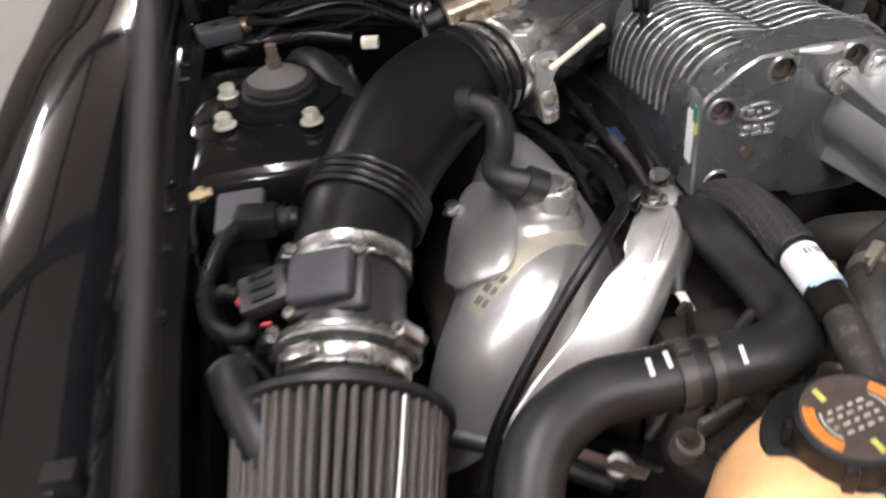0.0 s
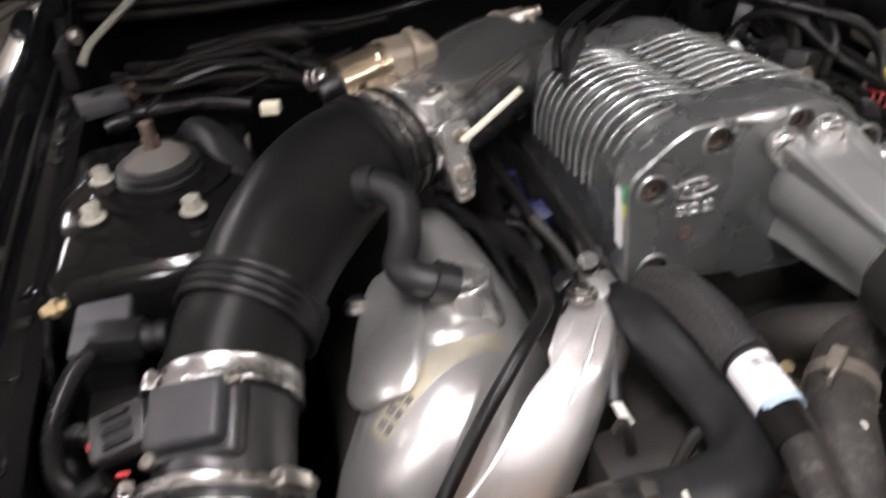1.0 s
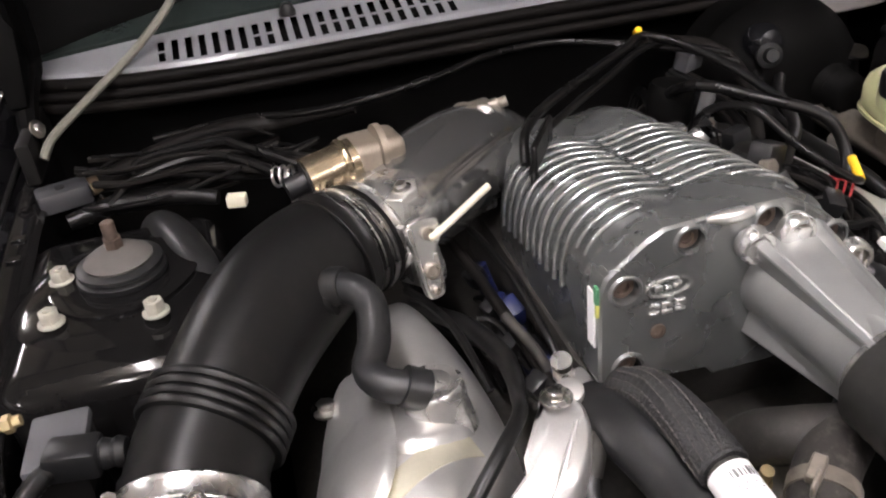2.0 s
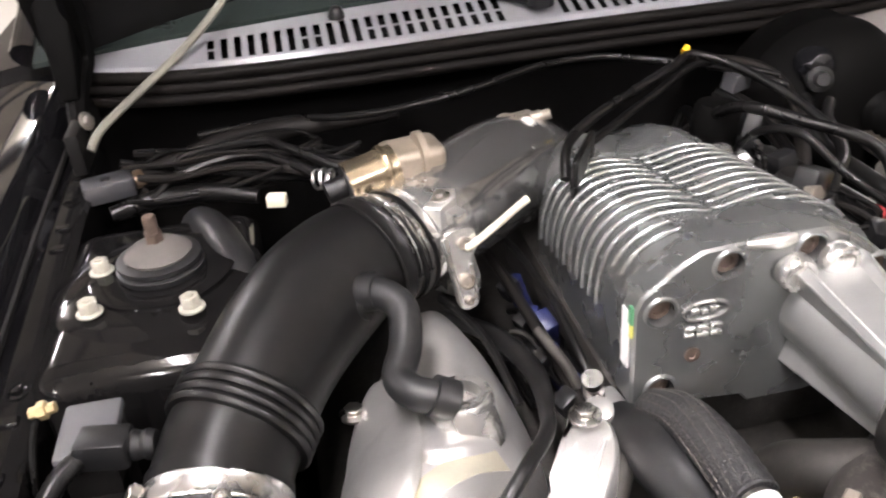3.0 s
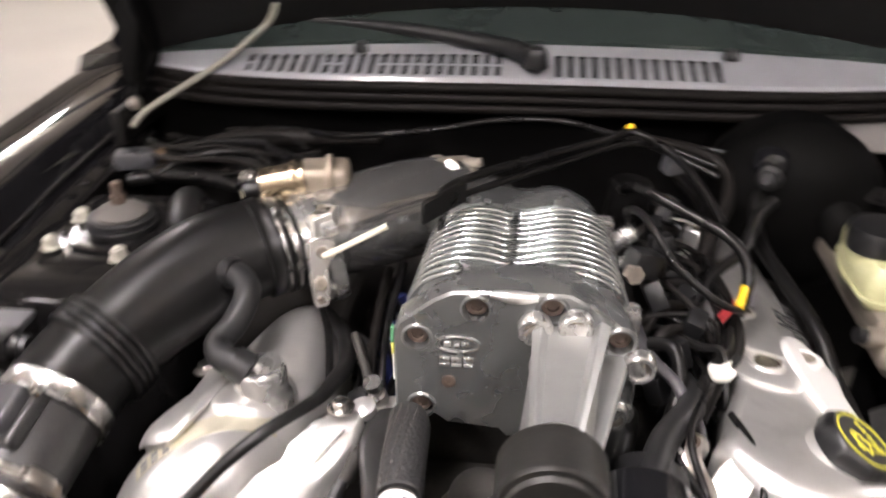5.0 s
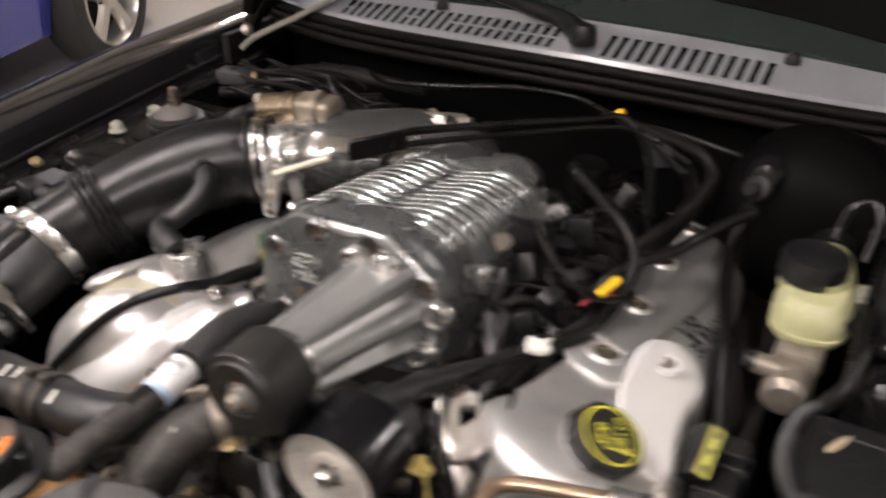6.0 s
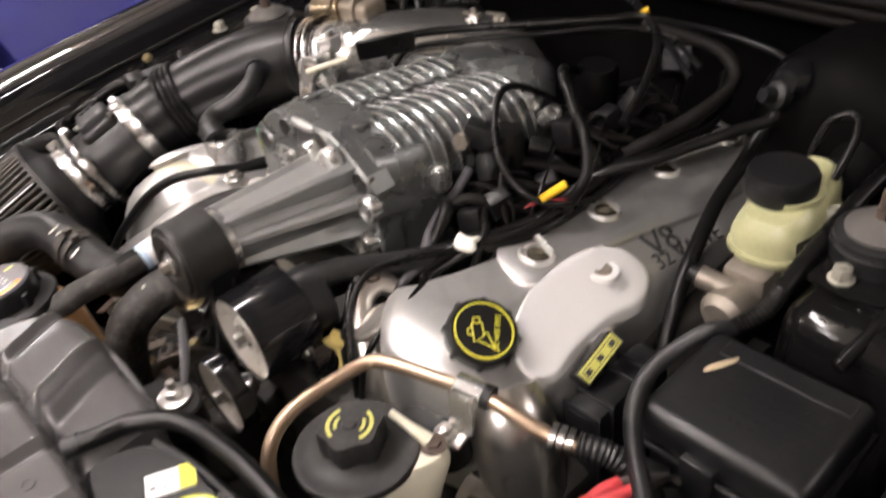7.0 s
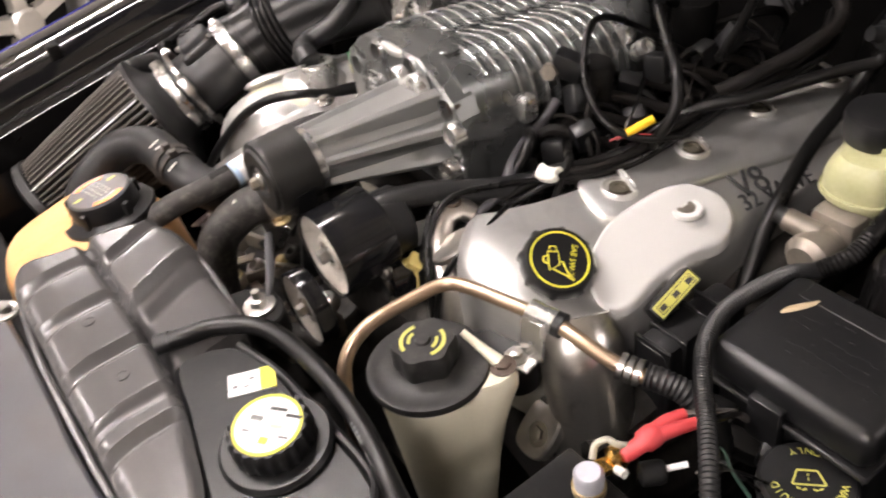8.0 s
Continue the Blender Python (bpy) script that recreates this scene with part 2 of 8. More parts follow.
def lathe(profile, at, axis=(0, 0, 1), seg=32, caps=True, squash=1.0):
    """Turned form: profile of (radius, height) along axis from at."""
    ax = Vector(axis).normalized()
    u = ax.orthogonal().normalized()
    if abs(ax.z) < 0.9:
        u = Vector((0, 0, 1)).cross(ax).normalized()
    w = ax.cross(u)
    rings = []
    for r, h in profile:
        rings.append([Vector(at) + ax * h + (u * math.cos(t) + w * math.sin(t) * squash) * max(r, 1e-5) for t in (2 * math.pi * k / seg for k in range(seg))])
    return skin(rings, True, caps)


def block(x0, x1, y0, y1, z0, z1, bevel=0.004, segs=2, m=None):
    bm = bmesh.new()
    bmesh.ops.create_cube(bm, size=1)
    for v in bm.verts:
        v.co = Vector(((x0 + x1) / 2 + v.co.x * (x1 - x0), (y0 + y1) / 2 + v.co.y * (y1 - y0), (z0 + z1) / 2 + v.co.z * (z1 - z0)))
    if bevel > 0:
        bmesh.ops.bevel(bm, geom=bm.edges[:], offset=bevel, segments=segs, affect="EDGES", profile=0.5)
    if m is not None:
        bmesh.ops.transform(bm, matrix=m, verts=bm.verts)
    return bm


def axes_at(at, ahead, up=(0, 0, 1)):
    """A pose at a place whose local x runs along ahead and whose z is near up."""
    x = Vector(ahead).normalized()
    y = Vector(up).cross(x).normalized()
    z = x.cross(y)
    return Matrix.Translation(at) @ Matrix((x, y, z)).transposed().to_4x4()


def facing(at, normal, right=(1, 0, 0)):
    """A pose at a place whose local z is the normal and whose x is near right."""
    z = Vector(normal).normalized()
    y = z.cross(Vector(right)).normalized()
    x = y.cross(z)
    return Matrix.Translation(at) @ Matrix((x, y, z)).transposed().to_4x4()


def pillow(outline, top, rings, n=72, smooth=True, fill=(0.85, 0.65, 0.4, 0.15), per=8):
    """A rounded lid over a plan outline of (x, y). top(x, y): its height. rings: (inset, drop) from the bottom edge upwards."""
    loop = [np.array(q[:2]) for q in (spline(outline, per, True) if smooth else outline)]
    if smooth:
        seg = [np.linalg.norm(loop[(i + 1) % len(loop)] - loop[i]) for i in range(len(loop))]
        acc = np.r_[0, np.cumsum(seg)]
        out = []
        for k in range(n):
            s = acc[-1] * k / n
            i = int(np.searchsorted(acc, s, side="right") - 1)
            i = min(i, len(loop) - 1)
            f = (s - acc[i]) / max(seg[i], 1e-9)
            out.append(loop[i] * (1 - f) + loop[(i + 1) % len(loop)] * f)
        loop = out
    n = len(loop)
    area = sum(loop[i][0] * loop[(i + 1) % n][1] - loop[(i + 1) % n][0] * loop[i][1] for i in range(n))
    sign = 1 if area > 0 else -1
    nor = []
    for i in range(n):
        d = loop[(i + 1) % n] - loop[i - 1]
        nor.append(np.array([-d[1], d[0]]) / (np.linalg.norm(d) + 1e-9) * sign)
    out = []
    for inset, drop in rings:
        ring = []
        for q, m in zip(loop, nor):
            p = q + m * inset
            ring.append((p[0], p[1], top(p[0], p[1]) - drop))
        out.append(ring)
    c = sum(loop) / n
    last, (inset, drop) = [q + m * rings[-1][0] for q, m in zip(loop, nor)], rings[-1]
    for f in fill:
        ring = []
        for q in last:
            p = c + (q - c) * f
            ring.append((p[0], p[1], top(p[0], p[1]) - drop))
        out.append(ring)
    return skin(out, True, True)


def disc_ring(r0, r1, h, m, seg=40):
    """A flat raised ring in the local xy plane of the pose m."""
    rings = []
    for r, z in ((r1, 0), (r1, h), (r0, h), (r0, 0)):
        rings.append([m @ Vector((r * math.cos(2 * math.pi * k / seg), r * math.sin(2 * math.pi * k / seg), z)) for k in range(seg)])
    return skin(rings, True, False)


def bar(w, h, d, m, x=0.0, y=0.0, turn=0.0):
    bm = block(-w / 2, w / 2, -h / 2, h / 2, 0, d, min(w, h, d) * 0.2, 1)
    bmesh.ops.transform(bm, matrix=m @ pose(x, y, 0, 0, 0, turn), verts=bm.verts)
    return bm


def carve(bm, *cutters):
    """The form with the cutters' space taken out of it."""
    made = []
    for b in (bm, *cutters):
        bmesh.ops.recalc_face_normals(b, faces=b.faces)
        me = bpy.data.meshes.new("tmp")
        b.to_mesh(me)
        b.free()
        made.append(new("tmp", me))
    for c in made[1:]:
        cut = made[0].modifiers.new("cut", "BOOLEAN")
        cut.operation, cut.solver, cut.object = "DIFFERENCE", "EXACT", c
    me = bpy.data.meshes.new_from_object(made[0].evaluated_get(bpy.context.evaluated_depsgraph_get()))
    out = bmesh.new()
    out.from_mesh(me)
    bpy.data.meshes.remove(me)
    for o in made:
        old = o.data
        bpy.data.objects.remove(o)
        bpy.data.meshes.remove(old)
    return out


def lettering(name, text, size, m, material, parent, depth=0.0008):
    cu = bpy.data.curves.new("type", "FONT")
    cu.body, cu.size, cu.extrude, cu.align_x, cu.align_y = text, size, depth, "CENTER", "CENTER"
    tmp = new("type", cu)
    me = bpy.data.meshes.new_from_object(tmp.evaluated_get(bpy.context.evaluated_depsgraph_get()))
    bpy.data.objects.remove(tmp)
    bm = bmesh.new()
    bm.from_mesh(me)
    bpy.data.meshes.remove(me)
    bmesh.ops.transform(bm, matrix=m, verts=bm.verts)
    return part(name, bm, material, parent, smooth=False)


def hexbolt(at, axis, r=0.007, h=0.006, flange=1.6):
    """A flanged hex head."""
    a = lathe([(r * flange, 0), (r * flange, h * 0.25), (r * 1.1, h * 0.45)], at, axis, 18)
    b = lathe([(r, h * 0.3), (r, h), (r * 0.8, h * 1.12)], at, axis, 6)
    return join(a, b)


def socketbolt(at, axis, r=0.007, h=0.006):
    return lathe([(r, 0), (r, h * 0.9), (r * 0.92, h), (r * 0.55, h), (r * 0.5, h * 0.4)], at, axis, 16)


# ---------------- garage ----------------
def garage():
    tagged(part("floor", block(-7, 7, -6, 9, -0.1, 0, 0.0), CONCRETE, smooth=False), "worn light grey concrete garage floor", "floor", kind="structure")
    for name, b in (("wall_north", (-7, 7, 9, 9.2, 0, 3.4)), ("wall_south", (-7, 7, -6.2, -6, 0, 3.4)), ("wall_west", (-7.2, -7, -6.2, 9.2, 0, 3.4)), ("wall_east", (7, 7.2, -6.2, 9.2, 0, 3.4))):
        tagged(part(name, block(*b, 0.0), WALL, smooth=False), "pale painted garage wall", "wall", kind="structure")
    tagged(part("ceiling", block(-7.2, 7.2, -6.2, 9.2, 3.4, 3.55, 0.0), CEIL, smooth=False), "pale painted garage ceiling", "ceiling", kind="structure")
    grid = [block(-7, 7, y - 0.09, y + 0.09, 3.28, 3.396, 0.0) for y in np.arange(-4.6, 9.0, 2.4)] + [block(x - 0.035, x + 0.035, -6, 9, 3.34, 3.391, 0.0) for x in np.arange(-6.2, 7.0, 2.1)]
    tagged(part("ceiling_beams", join(*grid), GREY, smooth=False), "dark metal beams under the garage ceiling", "ceiling beam", kind="structure")


def ceiling_light(x, y, length=1.25, turn=0):
    t = thing("ceiling_light", (x, y, 3.2), "long white fluorescent ceiling light, switched on", "ceiling light", "garage ceiling lights")
    for name, bm, material in (("housing", block(-0.03, 0.03, -length / 2, length / 2, 0.045, 0.09, 0.01), BARE), ("diffuser", block(-0.06, 0.06, -length / 2 + 0.02, length / 2 - 0.02, 0.0, 0.038, 0.012), TUBE)):
        bmesh.ops.transform(bm, matrix=Matrix.Translation((x, y, 3.2)) @ pose(0, 0, 0, 0, 0, turn), verts=bm.verts)
        part(name, bm, material, t)
    part("hanger", tube([(x, y, 3.29), (x, y, 3.4)], 0.008, 8), BARE, t)
    return t


# ---------------- the car ----------------
def crest_x(y):
    """Top edge of a front wing, from the nose to the screen."""
    return float(np.interp(y, [-0.7, -0.4, -0.1, 0.1, 1.1], [0.54, 0.615, 0.65, 0.66, 0.662]))


def crest_z(y):
    return float(np.interp(y, [-0.7, -0.4, -0.1, 0.05, 0.16, 0.4, 0.6, 0.9], [0.78, 0.84, 0.878, 0.897, 0.912, 0.934, 0.950, 0.962]))


def wing(car, s):
    ys = np.linspace(-0.7, 1.1, 37)
    off = 0.008
    rings = []
    for y in ys:
        x, z = crest_x(y), crest_z(y)
        prof = [(x - 0.033, z - 0.052), (x - 0.030, z - 0.046), (x - 0.016, z - 0.020), (x - 0.005, z - 0.003), (x + 0.004, z), (x + 0.05, z + 0.003), (x + 0.10, z - 0.004), (x + 0.145, z - 0.022), (x + 0.18, z - 0.06), (x + 0.198, z - 0.13), (x + 0.20, z - 0.25), (x + 0.19, z - 0.42), (x + 0.17, z - 0.42), (x + 0.16, z - 0.12), (x + 0.05, z - 0.05)]
        rings.append([(off + s * px, y, pz) for px, pz in prof])
    part("wing", skin(rings), PAINT, car, "glossy black painted front wing")
    lip = []
    for y in np.linspace(-0.62, 0.80, 29):
        x, z = crest_x(y) - 0.032, crest_z(y) - 0.050
        lip.append([(off + s * a, y, b) for a, b in ((x, z), (x - 0.026, z - 0.001), (x - 0.032, z - 0.005), (x - 0.034, z - 0.05), (x - 0.030, z - 0.05), (x - 0.026, z - 0.008), (x, z - 0.006))])
    part("wing_flange", skin(lip), BAY, car, "black painted inner wing flange")
    wall = []
    for y in np.linspace(-0.62, 0.80, 15):
        x, z = crest_x(y) - 0.062, crest_z(y) - 0.098
        wall.append([(off + s * a, y, b) for a, b in ((x, z), (x - 0.012, z - 0.02), (x - 0.02, z - 0.12), (x - 0.05, z - 0.40), (x - 0.046, z - 0.41), (x + 0.02, z - 0.41), (x + 0.006, z - 0.05))])
    part("inner_wing", skin(wall), BAY, car, "black painted inner wing")
    for y in (-0.34, -0.1, 0.16, 0.345, 0.66):
        x, z = crest_x(y) - 0.045, crest_z(y) - 0.0515
        part("flange_bolt", hexbolt((off + s * x, y, z), (0, 0, 1), 0.006, 0.006), BAY, car)
    for y in (-0.03, 0.25, 0.31, 0.56, 0.60, 0.72):
        x, z = crest_x(y) - 0.045, crest_z(y) - 0.0515
        part("flange_clip", block(off + s * x - 0.008, off + s * x + 0.008, y - 0.006, y + 0.006, z, z + 0.004, 0.0015, 1), BAY, car)
    y = -0.02
    part("hood_stop", block(off + s * 0.652 - 0.012, off + s * 0.652 + 0.012, y - 0.010, y + 0.010, crest_z(y) - 0.035, crest_z(y) + 0.006, 0.003), MATTE, car, "black rubber hood stop")
    part("wing_seal", tube([(off + s * (crest_x(q) - 0.024), q, crest_z(q) - 0.038) for q in np.linspace(-0.5, 0.78, 14)], 0.004, 8, 3), MATTE, car)


def tower(car, s):
    """Strut tower: a bevelled box with a raised round seat."""
    b = block(0.40 if s < 0 else 0.452, 0.60, 0.325 if s < 0 else 0.365, 0.60, 0.45, 0.895 if s < 0 else 0.882, 0.028, 4)
    for v in b.verts:
        if v.co.z < 0.6:
            v.co.x -= 0.03
        v.co.x *= s
    part("strut_tower", b, BAY, car, "glossy black painted strut tower")
    part("strut_seat", lathe([(0.100, 0.0), (0.092, 0.0035), (0.080, 0.0062), (0.066, 0.0075)] if s < 0 else [(0.060, 0), (0.059, 0.006), (0.052, 0.0075)], (s * 0.497 if s < 0 else 0.520, 0.462, 0.894 if s < 0 else 0.881), (0, 0, 1), 36), BAY, car)


def strut_mount(s):
    c = (s * 0.492, 0.470, 0.9012)
    base = 0.0 if s < 0 else -0.013
    t = thing("strut_mount", c, "dusty rubber strut top mount with a rusty stud and pale nuts", "strut mount", "strut top mounts")
    part("plate", pillow([(c[0] + 0.070 * math.cos(a), c[1] + 0.070 * math.sin(a)) for a in (radians(k) for k in range(0, 360, 60))], lambda x, y: c[2] + 0.004 + base, [(0, 0.004), (0, 0.001), (0.003, 0)], 36), BAY, t)
    part("lower_ring", lathe([(0.040, 0.003 + base), (0.042, 0.006), (0.042, 0.010), (0.037, 0.012), (0.040, 0.014), (0.040, 0.018), (0.035, 0.020)], c, (0, 0, 1), 36), RUBBER, t)
    part("rubber_cone", lathe([(0.031, 0.019), (0.032, 0.0225), (0.025, 0.028), (0.013, 0.034), (0.0, 0.035)], c, (0, 0, 1), 36), CONE, t, "dusty grey rubber cone")
    part("stud", join(lathe([(0.009, 0.030), (0.009, 0.044)], c, (0, 0, 1), 6), lathe([(0.0064, 0.042), (0.0064, 0.060), (0.0052, 0.061)], c, (0, 0, 1), 14)), RUSTY, t, "rusty threaded stud")
    for dx, dy in ((-0.059, -0.060), (0.032, -0.080), (-0.058, 0.012)) if s < 0 else ((0.009, -0.0485), (-0.062, -0.03), (0.055, 0.03)):
        at = (c[0] - s * dx, c[1] + dy, c[2] + 0.003 + base)
        part("nut", join(lathe([(0.0120, 0), (0.0120, 0.002), (0.0095, 0.003)], at, (0, 0, 1), 18), lathe([(0.0092, 0.003), (0.0092, 0.012), (0.008, 0.0135)], at, (0, 0, 1), 6), lathe([(0.0042, 0.012), (0.0042, 0.0155)], at, (0, 0, 1), 10)), NUTW, t, "pale zinc nut")


def cowl_y(x):
    return 0.792 + 0.05 * (abs(x) / 0.6) ** 4


def cowl_back(x):
    return 0.900 - 0.022 * (abs(x) / 0.62) ** 2


def cowl_z(x, y):
    f = (y - 0.80) / 0.10
    return 1.000 + 0.030 * f - 0.014 * (abs(x) / 0.6) ** 2


def cowl(car):
    """Grille panel with open slots, cut as a sheet and thickened."""
    xs, slots = [-0.63, -0.60, -0.56, -0.50], []
    for a, b, n in ((-0.437, -0.060, 23), (0.028, 0.256, 14)):
        for k in range(n):
            x = a + (b - a) * k / (n - 1)
            slots.append((len(xs), k, a < 0))
            xs += [x - 0.0042, x + 0.0042]
    tail = [0.32, 0.38, 0.44, 0.50, 0.56, 0.60, 0.63]
    xs += tail
    rows = [0.0, 0.06, 0.12, 0.34, 0.39, 0.62, 0.8, 1.0]
    bm = bmesh.new()
    grid = []
    for x in xs:
        y0, y1 = cowl_y(x), cowl_back(x)
        grid.append([bm.verts.new((x, y0 + (y1 - y0) * f, cowl_z(x, y0 + (y1 - y0) * f) - (0.006 if f == 0 else 0))) for f in rows])
    open_at = {}
    for i, k, left in slots:
        open_at[i] = (2, 4) if (left and k in (0, 7, 8, 15, 16)) else (2, 3, 4)
        if left and k >= 12:
            open_at[i] = (2, 4)
    for i in range(len(xs) - 1):
        for j in range(len(rows) - 1):
            if i in open_at and j in open_at[i]:
                continue
            bm.faces.new((grid[i][j], grid[i + 1][j], grid[i + 1][j + 1], grid[i][j + 1]))
    bmesh.ops.solidify(bm, geom=bm.faces[:], thickness=0.004)
    part("cowl_panel", bm, COWL, car, "faded grey cowl grille panel with slots", smooth=True, angle=30)
    under = []
    for x in np.linspace(-0.63, 0.63, 21):
        y0, y1 = cowl_y(x), cowl_back(x)
        under.append([(x, y0 + 0.002, 0.965), (x, y0 + 0.002, cowl_z(x, y0) - 0.018), (x, y1 - 0.004, cowl_z(x, y1) - 0.026), (x, y1 - 0.004, 0.965)])
    part("cowl_box", skin(under), FIREWALL, car)
    for x in (-0.271, 0.279):
        y = 0.864
        z = cowl_z(x, y)
        part("washer_nozzle", join(lathe([(0.011, 0), (0.011, 0.006), (0.008, 0.013), (0.004, 0.016)], (x, y, z), (0, 0, 1), 16), block(x - 0.006, x + 0.006, y - 0.004, y + 0.012, z + 0.006, z + 0.014, 0.002)), PLASTIC, car)
    # weatherstrip in three ridges along the cowl's front edge
    for dy, dz, r in ((-0.001, -0.012, 0.0085), (-0.004, -0.026, 0.0075), (-0.008, -0.040, 0.0075)):
        part("weatherstrip", tube([(x, cowl_y(x) + dy, cowl_z(x, cowl_y(x)) + dz, r) for x in np.linspace(-0.615, 0.615, 15)], r, 10, 3), STRIP, car, "black ridged rubber weatherstrip")
    wallp = []
    for x in np.linspace(-0.64, 0.64, 21):
        y0 = cowl_y(x)
        wallp.append([(x, y0 - 0.006, 0.968), (x, y0 - 0.004, 0.952), (x, y0 + 0.05, 0.945), (x, y0 + 0.07, 0.86), (x, y0 + 0.08, 0.45), (x, y0 + 0.11, 0.45), (x, y0 + 0.10, 0.968)])
    part("firewall", skin(wallp), FIREWALL, car, "black firewall panel")
    gl = []
    for x in np.linspace(-0.66, 0.66, 17):
        y, z = cowl_back(x) - 0.012, cowl_z(x, cowl_back(x)) + 0.002
        gl.append([(x, y, z), (x * 0.95, y + 0.35, z + 0.20), (x * 0.86, y + 0.72, z + 0.36), (x * 0.86, y + 0.72, z + 0.352), (x * 0.95, y + 0.35, z + 0.192), (x, y, z - 0.006)])
    part("windshield", skin(gl), GLASS, car, "dark tinted windshield glass")
    rear_body(car)



def rear_body(car):
    """Doors, quarters, boot and roof behind the front wings."""
    rings = []
    for y in np.linspace(0.98, 3.55, 44):
        tail = max(0.0, (y - 3.05) / 0.5)
        w = 0.865 + 0.015 * math.sin((y - 0.98) * 1.1) - 0.13 * tail ** 2.5
        z0 = 0.22 + 0.16 * tail ** 2
        if abs(y - 2.85) < 0.37:
            z0 = max(z0, 0.325 + math.sqrt(0.37 ** 2 - (y - 2.85) ** 2))
        belt = 0.965 - 0.02 * tail - 0.05 * tail ** 3
        half = [(0.62, z0), (w - 0.02, z0), (w, z0 + 0.03), (w + 0.012, max(0.60, z0 + 0.05)), (w - 0.01, max(0.80, z0 + 0.08)), (w - 0.075, belt), (w - 0.22, belt + 0.02), (0.0, belt + 0.03)]
        rings.append([(x, y, z) for x, z in half] + [(-x, y, z) for x, z in half[-2::-1]])
    part("rear_body", skin(rings), PAINT, car, "black body sides and boot")
    glass = []
    for y, z, wt in ((0.90, 1.00, 0.66), (1.25, 1.20, 0.61), (1.62, 1.355, 0.56), (2.25, 1.36, 0.55), (2.60, 1.24, 0.58), (2.95, 0.985, 0.64)):
        glass.append([(-0.78, y, 0.95), (-wt, y, z - 0.02), (-wt + 0.05, y, z - 0.008), (wt - 0.05, y, z - 0.008), (wt, y, z - 0.02), (0.78, y, 0.95)])
    part("side_glass", skin(glass[1:]), GLASS, car, "dark cabin glass")
    roof = []
    for y, z, wt in ((1.58, 1.355, 0.58), (1.75, 1.382, 0.585), (2.1, 1.385, 0.58), (2.35, 1.352, 0.57)):
        roof.append([(x * wt, y, z + 0.018 * (1 - x * x)) for x in np.linspace(-1, 1, 13)] + [(x * wt, y, z - 0.03) for x in np.linspace(1, -1, 13)])
    part("roof", skin(roof), PAINT, car, "black roof")
    for sgn in (-1, 1):
        part("pillar", tube([(sgn * 0.68, 0.93, 1.0, 0.025), (sgn * 0.63, 1.25, 1.20, 0.022), (sgn * 0.575, 1.60, 1.36, 0.022)], 0.02, 10, 4), PAINT, car)
        part("pillar", tube([(sgn * 0.57, 2.33, 1.355, 0.03), (sgn * 0.63, 2.65, 1.19, 0.045), (sgn * 0.70, 2.98, 0.98, 0.06)], 0.03, 10, 4), PAINT, car)


def wiper(car):
    arm = [(-0.006, 0.815, 1.026, 0.014), (-0.030, 0.835, 1.030, 0.0145), (-0.075, 0.860, 1.034, 0.013), (-0.185, 0.893, 1.042, 0.010), (-0.29, 0.915, 1.047, 0.007), (-0.40, 0.93, 1.05, 0.005)]
    part("wiper_arm", join(tube(arm, 0.01, 12, 5), lathe([(0.018, -0.006), (0.018, 0.012), (0.013, 0.021), (0.0, 0.022)], (-0.006, 0.813, 1.020), (0, 0, 1), 20)), PLASTIC, car, "black wiper arm")
    part("wiper_blade", tube([(-0.11, 0.885, 1.034), (-0.22, 0.915, 1.042), (-0.36, 0.935, 1.05), (-0.50, 0.94, 1.05)], 0.005, 8, 4), MATTE, car)


def hood(car):
    """Open hood: a double panel hinged at its rear edge, leaning back over the screen."""
    d = Vector((0, -0.50, 0.866))
    nrm = Vector((0, 0.866, 0.5))
    rings = []
    for x in np.linspace(-0.635, 0.635, 25):
        f = abs(x) / 0.635
        e = Vector((x, 0.932 - 0.072 * f ** 2, 1.060 - 0.060 * f ** 2.2))
        row = []
        for s, h in ((0.0, 0.0), (0.06, -0.006), (0.2, -0.008), (0.6, -0.008), (1.18, -0.004), (1.22, 0.012), (1.18, 0.032), (0.6, 0.040), (0.1, 0.034), (0.0, 0.012)):
            row.append(e + d * s + nrm * (h + 0.02 * (1 - f * f)))
        rings.append(row)
    part("hood", skin(rings), MATTE, car, "open black hood seen from below")
    for a in (-0.36, 0.0, 0.36):
        e = Vector((a, 0.93, 1.08))
        part("hood_rib", tube([e + d * 0.10, e + d * 0.5, e + d * 1.1], 0.018, 8, 3), MATTE, car)
    for s in (-1, 1):
        h = [(s * 0.602, 0.74, 0.93, 0.010), (s * 0.600, 0.79, 0.985, 0.014), (s * 0.592, 0.835, 1.02, 0.016), (s * 0.58, 0.80, 1.09, 0.015), (s * 0.57, 0.73, 1.20, 0.013)]
        part("hood_hinge", tube(h, 0.012, 8, 4), BOOST, car, "black steel hood hinge")
        br = block(-0.020, 0.020, -0.022, 0.030, -0.045, 0.11, 0.008, 2)
        for v in br.verts:
            v.co.x *= 0.6 + 5 * max(0, v.co.z + 0.02)
        bmesh.ops.transform(br, matrix=pose(s * 0.605, 0.80, 1.02, -18, 0, 0), verts=br.verts)
        part("hinge_bracket", br, BOOST, car)
        part("hinge_bolt", hexbolt((s * 0.588, 0.745, 0.965), (-s, -0.5, 0.4), 0.007, 0.007), STEEL, car)
        part("hinge_plate", block(s * 0.6 - 0.008, s * 0.6 + 0.008, 0.70, 0.84, 0.915, 0.965, 0.003), MATTE, car)


